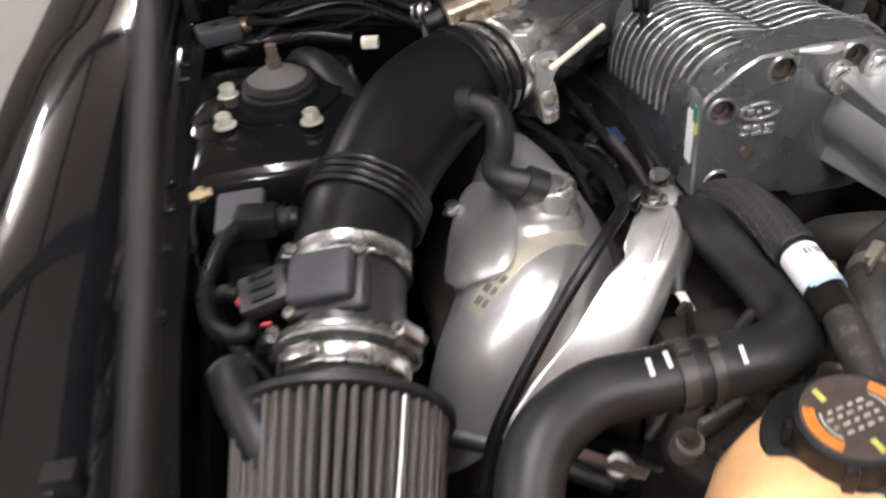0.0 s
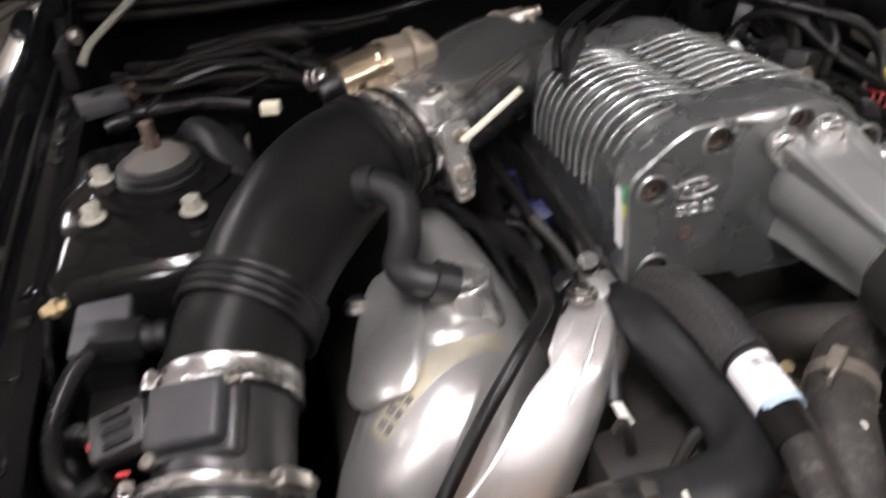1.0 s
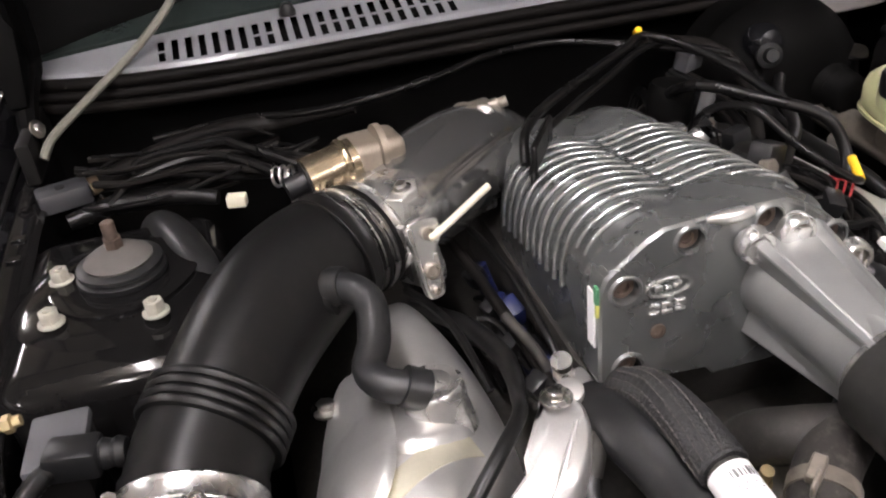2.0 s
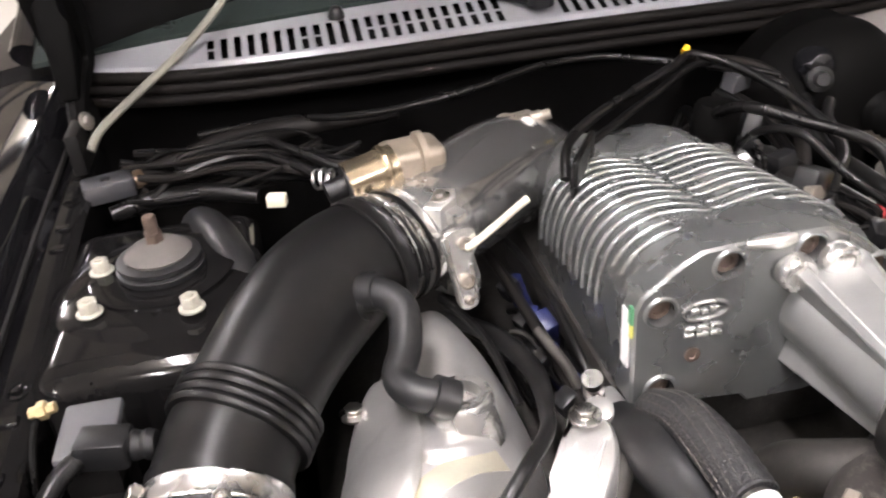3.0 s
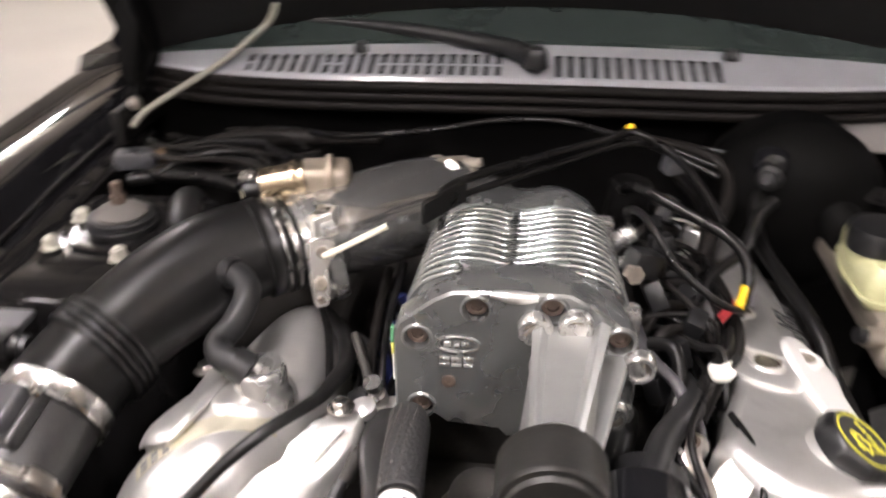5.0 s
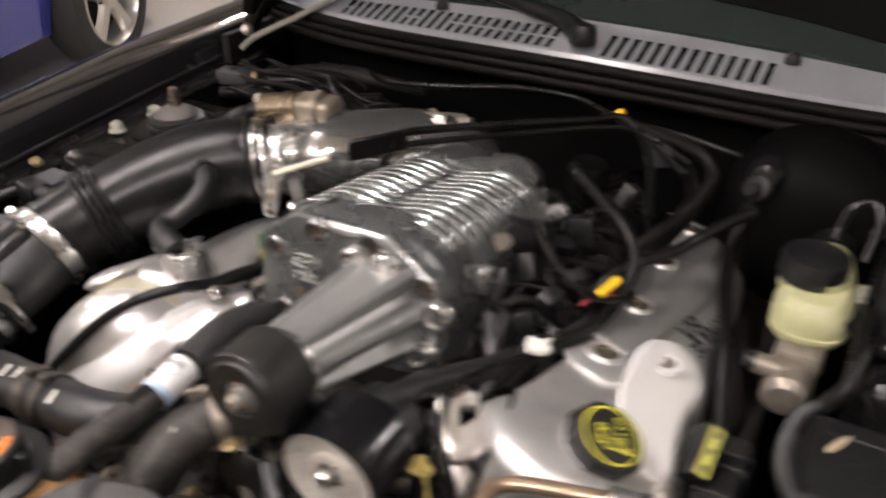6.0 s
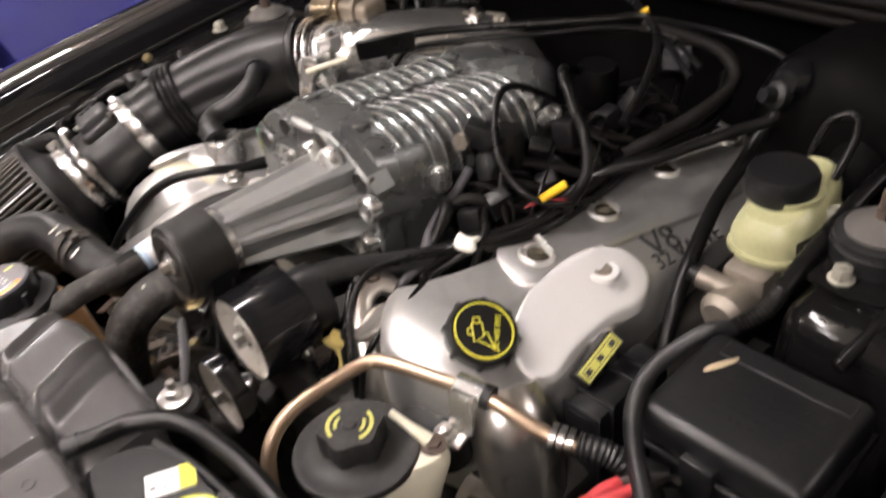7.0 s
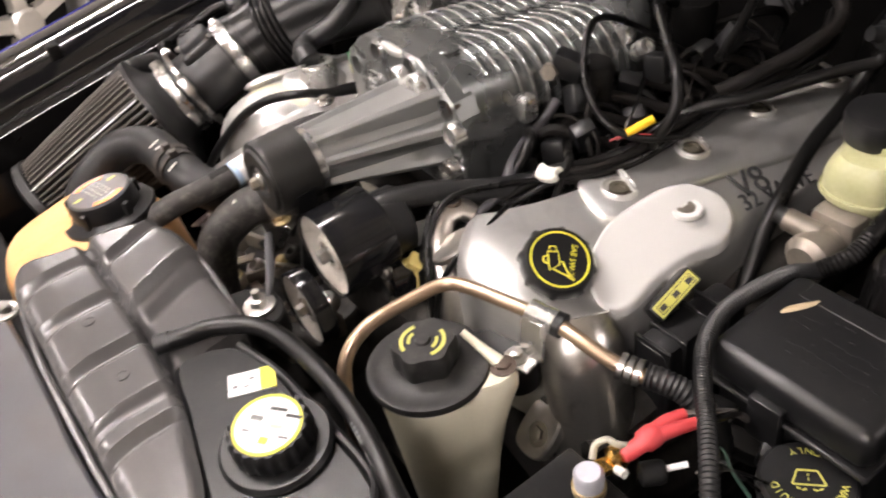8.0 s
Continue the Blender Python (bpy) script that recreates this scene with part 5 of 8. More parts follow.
    part("bracket_boss", lathe([(0.012, 0), (0.012, 0.02), (0.008, 0.022)], (-0.118, 0.575, 0.945), (-0.3, -0.5, 1), 16), MCYL, t)
    part("bracket_post", join(block(-0.010, 0.010, -0.006, 0.006, -0.055, 0.040, 0.003, 2, pose(-0.117, 0.515, 0.915, 6, 0, 25)), block(-0.014, 0.012, -0.010, 0.010, -0.012, 0.012, 0.004, 2, pose(-0.122, 0.505, 0.885, 0, 10, 25))), CASTL, t, "bright bracket beside the supercharger")
    for z in (0.885, 0.925):
        part("bracket_nut", hexbolt((-0.119, 0.504, z), (-0.3, -1, 0.3), 0.006, 0.007), STEEL, t)
    part("bracket_nut", hexbolt((-0.104, 0.552, 0.957), (0, -1, 0.4), 0.008, 0.009), STEEL, t)
    part("bracket_nut", hexbolt((-0.116, 0.548, 0.930), (-0.2, -1, 0.4), 0.007, 0.008), MCYL, t)
    part("port_block", block(-0.018, 0.016, -0.012, 0.012, -0.016, 0.018, 0.004, 2, pose(-0.098, 0.590, 0.940, 8, 0, 15)), MCYL, t, "dull cast port block")
    part("port_stub", lathe([(0.008, 0), (0.008, 0.012), (0.006, 0.013), (0.006, 0.022)], (-0.088, 0.585, 0.952), (1, -0.1, 0.25), 14), MCYL, t)
    return t


def pillow_on(outline, thick, m, bevel=0.002):
    """A flat rounded plate over a local outline, set at the pose m."""
    bm = pillow(outline, lambda x, y: thick, [(0, thick), (0, bevel), (bevel, 0)], 48, fill=(0.6, 0.2))
    bmesh.ops.transform(bm, matrix=m, verts=bm.verts)
    return bm


# ---------------- hoses ----------------
def hose(name, pts, r, label, material=None, seg=18, per=7, category="hose", **kw):
    return solo(name, tube(pts, r, seg, per, **kw), material or RUBBER, label, category)


def radiator_hoses():
    t = thing("radiator_hose", (-0.22, 0.02, 0.80), "fat black rubber radiator hose with a metal joint", "hose")
    part("hose", tube([(-0.345, -0.13, 0.74), (-0.352, -0.10, 0.80), (-0.335, -0.045, 0.845), (-0.29, -0.012, 0.858), (-0.24, -0.006, 0.858), (-0.19, -0.004, 0.857), (-0.150, 0.0, 0.856), (-0.118, 0.018, 0.852), (-0.103, 0.055, 0.848), (-0.106, 0.105, 0.850, 0.0255), (-0.118, 0.160, 0.854, 0.0265), (-0.125, 0.21, 0.83, 0.0265)], 0.0245, 24, 6), RUBBER, t)
    for x, w in ((-0.217, 0.012), (-0.196, 0.008)):
        part("clamp", lathe([(0.0255, -w / 2), (0.0265, -w / 2), (0.0265, w / 2), (0.0255, w / 2)], (x, -0.005, 0.8575), (1, 0.03, 0), 32, caps=False), OLDCLAMP, t, "tarnished spring clamp")
        part("clamp_ear", block(x - 0.005, x + 0.005, -0.012, -0.002, 0.880, 0.889, 0.001, 1), OLDCLAMP, t)
    for x, a in ((-0.243, 70), (-0.229, 78), (-0.176, 62)):
        an = radians(a)
        part("white_mark", bar(0.0035, 0.014, 0.0006, facing((x, -0.0055 - 0.0243 * math.cos(an), 0.858 + 0.0243 * math.sin(an)), (0, -math.cos(an), math.sin(an)))), PALE, t, "pale paint mark")
    l = thing("labelled_hose", (-0.1, 0.05, 0.84), "black sleeved hose with a white printed label", "hose")
    run = [(-0.106, 0.196, 0.860), (-0.099, 0.16, 0.882), (-0.096, 0.115, 0.891), (-0.0935, 0.070, 0.889), (-0.092, 0.022, 0.884), (-0.098, -0.02, 0.880), (-0.104, -0.050, 0.876), (-0.115, -0.080, 0.864)]
    part("hose", tube(run, 0.0135, 20, 7), DUSTHOSE, l, "dusty dark hose")
    part("wrap", tube([(-0.094, 0.028, 0.8846), (-0.0945, 0.016, 0.8835), (-0.096, 0.000, 0.882)], 0.0143, 20, 4), TAPE, l, "black tape wrap")
    part("sleeve", tube(run[:4], 0.0180, 24, 12, corrugate=0.025), WOVEN, l, "woven black sleeve with pale thread")
    path = spline(run[:4], 24)
    for k in range(5):
        for i in range(4 + k % 3, len(path) - 4, 3):
            ends = []
            for j in (i, i + 2):
                d = Vector(path[j + 1] - path[j - 1]).normalized()
                u = (Vector((0, 0, 1)) - d * d.z).normalized()
                w = d.cross(u)
                an = 1.0 - 0.42 * k + 0.012 * j
                ends.append(Vector(path[j]) + (u * math.cos(an) + w * math.sin(an)) * 0.0184)
            part("thread", tube(ends, 0.00055, 5, 1, smooth=False), CONE, l)
    a, b = Vector((-0.0934, 0.066, 0.8888)), Vector((-0.0922, 0.026, 0.8845))
    ax = (b - a).normalized()
    lab = part("label", lathe([(0.0150, 0), (0.0156, 0.0), (0.0156, 0.036), (0.0150, 0.036)], a, ax, 36, caps=False), WHITE, l, "white printed paper label")
    part("label_band", lathe([(0.0150, 0.036), (0.0157, 0.036), (0.0157, 0.0425), (0.0150, 0.0425)], a, ax, 36, caps=False), BLUEP, l, "pale blue label band")
    for k in range(7):
        an = 0.55 + k * 0.19
        nrm = Vector((math.cos(an + 0.3), 0, math.sin(an + 0.3)))
        part("label_bar", bar(0.0009 + 0.0007 * (k % 3), 0.008, 0.0003, facing(a + ax * 0.011 + nrm * 0.0157, nrm, (-nrm.z, 0, nrm.x))), GREYMARK, lab)
        part("label_bar", bar(0.0018, 0.0010, 0.0003, facing(a + ax * (0.020 + 0.004 * (k % 2)) + nrm * 0.0157, nrm, (-nrm.z, 0, nrm.x))), GREYMARK, lab)
    ch = thing("coolant_hose", (-0.05, 0.0, 0.80), "fat dusty grey-brown coolant hose bending down", "hose")
    part("hose", tube([(0.012, 0.088, 0.872), (-0.022, 0.062, 0.872), (-0.044, 0.035, 0.868), (-0.058, 0.002, 0.856), (-0.062, -0.030, 0.825), (-0.055, -0.05, 0.74)], 0.0220, 26, 7), DUSTHOSE, ch)
    cax = Vector((-0.62, -0.72, -0.12)).normalized()
    part("clamp", lathe([(0.0225, -0.006), (0.0238, -0.006), (0.0238, 0.006), (0.0225, 0.006)], (-0.036, 0.046, 0.870), cax, 32, caps=False), MCYL, ch, "tan steel hose clamp")
    part("clamp_ear", block(-0.010, 0.010, -0.005, 0.005, 0.0, 0.010, 0.0015, 1, pose(-0.0445, 0.046, 0.892, 0, -12, 40)), MCYL, ch)
    part("clamp_ear", block(-0.008, 0.008, -0.0015, 0.0015, 0.0, 0.013, 0.001, 1, pose(-0.051, 0.037, 0.889, 0, -12, 40)), MCYL, ch)
    for x, y, z, q in ((-0.0535, 0.010, 0.8815, 60), (-0.066, -0.010, 0.867, 75)):
        part("scuff", pillow_on([(-0.009, -0.0015), (0.0, -0.003), (0.010, -0.001), (0.006, 0.0025), (-0.007, 0.002)], 0.0012, facing((x, y, z), (-0.25, -0.25, 1), (math.cos(radians(q)), -math.sin(radians(q)), 0))), PALE, ch, "pale scuffed patch")
    hose("bypass_hose", [(0.00, 0.13, 0.83), (0.035, 0.118, 0.845), (0.07, 0.15, 0.85), (0.085, 0.20, 0.85), (0.095, 0.26, 0.83)], 0.0145, "black curved bypass hose below the supercharger")
    hose("heater_hose", [(-0.475, 0.64, 0.855), (-0.464, 0.60, 0.878), (-0.444, 0.54, 0.892), (-0.425, 0.480, 0.888), (-0.407, 0.432, 0.868), (-0.395, 0.40, 0.83)], 0.021, "grey-black heater hose beside the strut tower", RUBBER, 20)
    hose("metal_line", [(-0.150, 0.47, 0.87), (-0.147, 0.42, 0.878), (-0.144, 0.33, 0.884), (-0.141, 0.27, 0.87), (-0.138, 0.24, 0.85)], 0.0036, "dull metal line beside the supercharger", WIRE, 12)
    hose("cover_cable", [(-0.232, 0.412, 0.832, 0.007), (-0.197, 0.345, 0.848, 0.009), (-0.181, 0.280, 0.858, 0.009), (-0.184, 0.235, 0.868, 0.008), (-0.190, 0.205, 0.873, 0.0065), (-0.199, 0.175, 0.882, 0.0060), (-0.222, 0.147, 0.880, 0.0060), (-0.246, 0.126, 0.868, 0.0060), (-0.272, 0.108, 0.846, 0.0060), (-0.297, 0.092, 0.818, 0.0060), (-0.322, 0.076, 0.787, 0.0060), (-0.345, 0.062, 0.75, 0.0060), (-0.36, 0.05, 0.70, 0.0060)], 0.0060, "glossy black cable lying over the valve cover", PIPE, 16)
    hose("side_hose", [(-0.55, 0.10, 0.84), (-0.535, 0.05, 0.85), (-0.515, 0.0, 0.83), (-0.50, -0.06, 0.78)], 0.018, "grey corrugated hose beside the air filter", RUBBER, 18, 10, corrugate=0.05)
    n = thing("coolant_pipe_stub", (-0.155, 0.10, 0.80), "small pale drain nipple on a black bracket", "pipe stub")
    part("stub", tube([(-0.163, 0.124, 0.823), (-0.158, 0.106, 0.812)], 0.0042, 14, 2, smooth=False), PALE, n)
    part("collar", tube([(-0.150, 0.150, 0.840), (-0.158, 0.140, 0.834), (-0.164, 0.122, 0.822)], 0.0068, 14, 4), RUBBER, n)
    part("bracket", tube([(-0.135, 0.172, 0.852, 0.008), (-0.148, 0.156, 0.846, 0.010), (-0.156, 0.142, 0.834, 0.008)], 0.009, 12, 4), DARKCAST, n)


# ---------------- tanks ----------------
def degas_bottle():
    t = thing("coolant_bottle", (-0.15, -0.15, 0.70), "aged amber plastic coolant bottle with a black cap", "coolant bottle")
    out = [(-0.235, -0.215), (-0.245, -0.15), (-0.225, -0.085), (-0.17, -0.045), (-0.115, -0.045), (-0.085, -0.08), (-0.075, -0.15), (-0.095, -0.215), (-0.16, -0.235)]
    part("tank", pillow(out, lambda x, y: 0.888 - 0.25 * abs(y + 0.12) - 0.12 * abs(x + 0.155), [(-0.01, 0.17), (-0.004, 0.06), (0, 0.025), (0.008, 0.008), (0.02, 0)], 72), AMBER, t, "amber translucent tank")
    c = Vector((-0.148, -0.105, 0.866))
    n = Vector((-0.05, -0.05, 1)).normalized()
    part("neck", lathe([(0.034, -0.01), (0.034, 0.012)], c, n, 36), AMBER, t)
    cap = part("cap", lathe([(0.048, 0.004), (0.0520, 0.008), (0.0525, 0.012), (0.051, 0.0150), (0.041, 0.0170), (0.0375, 0.019), (0.0370, 0.036), (0.0355, 0.0395), (0.033, 0.0402), (0.0, 0.0402)], c, n, 64), PLASTIC, t, "black screw cap")
    for k in range(5):
        an = 2 * math.pi * k / 5 + 0.4
        at = c + n * 0.024 + Vector((math.cos(an), math.sin(an), 0)) * 0.0375
        part("grip", block(-0.004, 0.004, -0.004, 0.004, -0.009, 0.011, 0.0018, 2, Matrix.Translation(at) @ pose(0, 0, 0, 0, 0, math.degrees(an) + 90)), PLASTIC, cap)
    m = facing(c + n * 0.0406, n, (1, 0.2, 0))
    part("cap_label", lathe([(0.0325, -0.0004), (0.0322, 0.0003), (0.0, 0.0003)], c + n * 0.0403, n, 48), CAPLABEL, cap, "glossy worn black label")
    for a0, a1, mt in ((140, 215, ORANGE), (-40, 35, ORANGE)):
        rr = []
        for k in range(13):
            an = radians(a0 + (a1 - a0) * k / 12)
            rr.append([m @ Vector((r * math.cos(an), r * math.sin(an), h)) for r, h in ((0.0235, 0), (0.0305, 0), (0.0305, 0.0004), (0.0235, 0.0004))])
        part("print_arc", skin(rr), mt, cap, "orange printed arc")
    for x, y in ((-0.009, 0.022), (-0.004, -0.023)):
        part("print_bar", bar(0.004, 0.010, 0.0004, m, x, y), OLIVE, cap, "yellow printed bar")
    for row, (y, x0, n) in enumerate(((0.0085, -0.012, 4), (0.0035, -0.016, 5), (-0.0025, -0.016, 5), (-0.0085, -0.011, 4))):
        for k in range(n):
            part("print_bar", bar(0.0048 if (k + row) % 2 else 0.0034, 0.0017, 0.0004, m, x0 + 0.0072 * k, y), CAPPRINT, cap)
    for a0, a1 in ((150, 210), (-30, 30)):
        rr = []
        for k in range(9):
            an = radians(a0 + (a1 - a0) * k / 8)
            rr.append([m @ Vector((r * math.cos(an), r * math.sin(an), h)) for r, h in ((0.0200, 0), (0.0214, 0), (0.0214, 0.0004), (0.0200, 0.0004))])
        part("print_arc", skin(rr), CAPPRINT, cap, "pale worn printed arc")
    return t


def steering_reservoir():
    c = Vector((0.275, 0.026, 0.0))
    t = thing("steering_reservoir", (c.x, c.y, 0.66), "cream plastic power steering reservoir with a black cap", "fluid reservoir")
    rings = []
    for z, r, e in ((0.62, 0.034, 0.0), (0.68, 0.038, 0.002), (0.74, 0.0415, 0.008), (0.79, 0.0445, 0.016), (0.82, 0.0465, 0.023), (0.840, 0.0475, 0.029), (0.852, 0.0475, 0.030), (0.857, 0.046, 0.028)):
        row = []
        for k in range(60):
            an = 2 * math.pi * k / 60
            d = (an - radians(42) + math.pi) % (2 * math.pi) - math.pi
            q = r + e * math.exp(-(d / 0.36) ** 2)
            row.append((c.x + 0.10 * (0.85 - z) * 0.25 + q * math.cos(an), c.y + q * math.sin(an), z))
        rings.append(row)
    part("tank", skin(rings), CREAM, t, "cream plastic tank tapering downwards")
    part("ear_bolt", hexbolt((0.320, 0.072, 0.8575), (0, 0, 1), 0.0075, 0.005), RUSTY, t)
    part("cream_strap", tube([(0.284, 0.0600, 0.8815, 0.0032), (0.300, 0.066, 0.870, 0.0042), (0.316, 0.0715, 0.860, 0.0062)], 0.0045, 12, 3), CREAM, t)
    part("cap", lathe([(0.0515, 0.852), (0.0535, 0.854), (0.0540, 0.858), (0.0530, 0.8610), (0.0490, 0.8618), (0.0455, 0.8605), (0.030, 0.8630), (0.0265, 0.866)], (c.x, c.y, 0), (0, 0, 1), 60), DULLCAP, t, "wide dusty black cap")
    rings = []
    for r, z in ((0.0255, 0.863), (0.0270, 0.870), (0.0270, 0.884), (0.0255, 0.889)):
        rings.append([(c.x + r * (1 + 0.07 * math.cos(6 * a)) * math.cos(a), c.y + r * (1 + 0.07 * math.cos(6 * a)) * math.sin(a), z) for a in (2 * math.pi * k / 72 for k in range(72))])
    knob = part("knob", skin(rings), DULLCAP, t, "lobed black grip")
    part("pip", lathe([(0.007, 0.0), (0.006, 0.002), (0.0, 0.0026)], (c.x, c.y, 0.889), (0, 0, 1), 20), DULLCAP, knob)
    m = facing((c.x, c.y, 0.889), (0, 0, 1), (0.8, 0.6, 0)) @ Matrix.Scale(0.95, 4)
    for a0, a1, r0, r1 in ((130, 230, 0.0175, 0.021), (-50, 50, 0.0175, 0.021), (150, 210, 0.011, 0.014), (-30, 30, 0.011, 0.014)):
        rr = []
        for k in range(11):
            an = radians(a0 + (a1 - a0) * k / 10)
            rr.append([m @ Vector((r * math.cos(an), r * math.sin(an), h)) for r, h in ((r0, 0), (r1, 0), (r1, 0.0005), (r0, 0.0005))])
        part("print_arc", skin(rr), OLIVE, knob, "faded yellow print")
    return t


def fuel_rail_pipe():
    t = thing("metal_pipe", (0.25, 0.08, 0.78), "tan metal pipe bent round the steering reservoir", "metal pipe")
    part("pipe", tube([(0.213, -0.035, 0.74), (0.212, -0.030, 0.81), (0.207, -0.018, 0.848), (0.203, 0.012, 0.865), (0.207, 0.060, 0.869), (0.214, 0.090, 0.871), (0.232, 0.103, 0.872), (0.275, 0.117, 0.871), (0.315, 0.129, 0.869), (0.345, 0.132, 0.868), (0.371, 0.135, 0.864), (0.395, 0.141, 0.860), (0.41, 0.148, 0.857)], 0.0068, 16, 7), COPPER, t)
    ax = Vector((0.95, 0.3, -0.15)).normalized()
    part("clip_band", lathe([(0.0075, -0.016), (0.0112, -0.016), (0.0112, 0.010), (0.0075, 0.010)], (0.312, 0.1285, 0.8695), ax, 24, caps=False), CASTL, t, "bright metal clip")
    part("clip_rubber", lathe([(0.007, 0.010), (0.0115, 0.010), (0.0115, 0.018), (0.007, 0.018)], (0.312, 0.1285, 0.8695), ax, 20), RUBBER, t)
    part("clip_tab", block(-0.013, 0.013, -0.0015, 0.0015, -0.038, 0.004, 0.001, 1, pose(0.309, 0.1165, 0.868, -10, 0, 14)), CASTL, t, "bright folded clip leg")
    part("clip_foot", block(-0.018, 0.012, -0.016, 0.006, -0.002, 0.002, 0.001, 1, pose(0.306, 0.108, 0.830, 0, 0, 14)), CASTL, t)
    part("clip_bolt", hexbolt((0.300, 0.101, 0.832), (0, 0, 1), 0.0068, 0.007), STEEL, t)
    part("bracket", pillow([(0.245, 0.084), (0.285, 0.082), (0.312, 0.088), (0.316, 0.112), (0.290, 0.130), (0.255, 0.112)], lambda x, y: 0.829, [(0, 0.03), (0, 0.002), (0.002, 0)], 40), PLASTIC, t, "black mounting bracket")
    e = Vector((0.391, 0.140, 0.861))
    d = Vector((0.86, 0.42, -0.16)).normalized()
    for k in range(3):
        part("collar", lathe([(0.007, -0.003), (0.0115, -0.0025), (0.0115, 0.0025), (0.007, 0.003)], e + d * 0.007 * k, d, 18), STEEL, t)
    hose("ribbed_hose", [e + d * 0.02, e + d * 0.04, e + d * 0.058 + Vector((0, 0, -0.006)), e + d * 0.078 + Vector((0, 0, -0.028)), e + d * 0.085 + Vector((0, 0, -0.06))], 0.0105, "black corrugated hose at the pipe's end", RUBBER, 14, 9, corrugate=0.06)


def brake_reservoir():
    t = thing("brake_reservoir", (0.395, 0.47, 0.80), "yellowed brake fluid reservoir with a black cap on a metal cylinder", "brake reservoir")
    out = [(0.360, 0.460), (0.366, 0.436), (0.390, 0.426), (0.422, 0.434), (0.434, 0.460), (0.431, 0.505), (0.421, 0.546), (0.398, 0.560), (0.370, 0.548), (0.358, 0.505)]
    low = pillow(out, lambda x, y: 0.908 + 0.16 * (y - 0.45), [(0.022, 0.058), (0.006, 0.050), (0, 0.040), (0, 0.020), (0.004, 0.008), (0.012, 0)], 60)
    part("tank", low, BRAKE, t, "yellowed plastic tank")
    part("seam", pillow(out, lambda x, y: 0.874 + 0.06 * (y - 0.45), [(-0.003, 0.004), (-0.003, 0.0), (0.002, 0.0)], 60), BRAKE, t)
    part("neck", lathe([(0.036, 0.895), (0.036, 0.918)], (0.390, 0.492, 0), (0, 0, 1), 36), BRAKE, t)
    part("cap", lathe([(0.0335, 0.910), (0.0345, 0.913), (0.0345, 0.932), (0.0325, 0.937), (0.028, 0.938), (0.0, 0.938)], (0.386, 0.488, 0), (0, 0, 1), 44), PLASTIC, t, "black screw cap")
    part("master_cylinder", lathe([(0.016, -0.02), (0.0235, -0.012), (0.0235, 0.05), (0.020, 0.055), (0.020, 0.25)], (0.394, 0.394, 0.828), (0, 1, 0.02), 36), MCYL, t, "pale cast master cylinder")
    part("outlet", tube([(0.357, 0.398, 0.848), (0.390, 0.404, 0.842)], 0.0115, 20, 2, smooth=False), MCYL, t)
    part("outlet_cap", tube([(0.348, 0.397, 0.850), (0.359, 0.398, 0.848)], 0.009, 16, 2, smooth=False), PLASTIC, t)
    part("cylinder_web", block(0.372, 0.420, 0.41, 0.52, 0.835, 0.862, 0.008), MCYL, t)
    part("cable", tube([(0.398, 0.515, 0.945), (0.405, 0.53, 0.975), (0.425, 0.535, 0.985), (0.435, 0.52, 0.97), (0.43, 0.50, 0.935)], 0.004, 8, 6), WIRE, t)
    b = thing("brake_booster", (0.34, 0.69, 0.78), "glossy black round brake booster at the firewall", "brake booster")
    part("drum", lathe([(0.04, -0.075), (0.075, -0.07), (0.105, -0.05), (0.118, -0.02), (0.122, 0.0), (0.122, 0.006), (0.118, 0.012), (0.118, 0.06), (0.09, 0.085)], (0.355, 0.715, 0.855), (0, 1, 0), 52), BOOST, b)
    part("valve_cap", lathe([(0.0, -0.026), (0.014, -0.024), (0.022, -0.015), (0.0255, 0.0), (0.0245, 0.012), (0.021, 0.024), (0.020, 0.055)], (0.304, 0.662, 0.936), (0.1, 1, -0.3), 32), GLOSS, b, "round glossy black valve cap")
    part("bellows", lathe([(0.020, 0.0), (0.026, 0.005), (0.020, 0.010), (0.027, 0.016), (0.021, 0.022), (0.028, 0.029), (0.022, 0.036), (0.030, 0.046)], (0.396, 0.590, 0.868), (0, 1, 0.02), 30), BOOST, b, "ribbed black rubber bellows")
    part("bracket", pillow_on([(-0.030, -0.010), (0.022, -0.012), (0.034, 0.0), (0.024, 0.012), (-0.030, 0.010)], 0.004, facing((0.43, 0.66, 0.90), (0.1, -0.7, 0.7), (1, -0.3, 0.1))), BAY, b)
    part("check_valve", lathe([(0.016, 0), (0.016, 0.012), (0.010, 0.016), (0.008, 0.03)], (0.300, 0.642, 0.925), (-0.4, -1, 0.35), 20), PLASTIC, b)


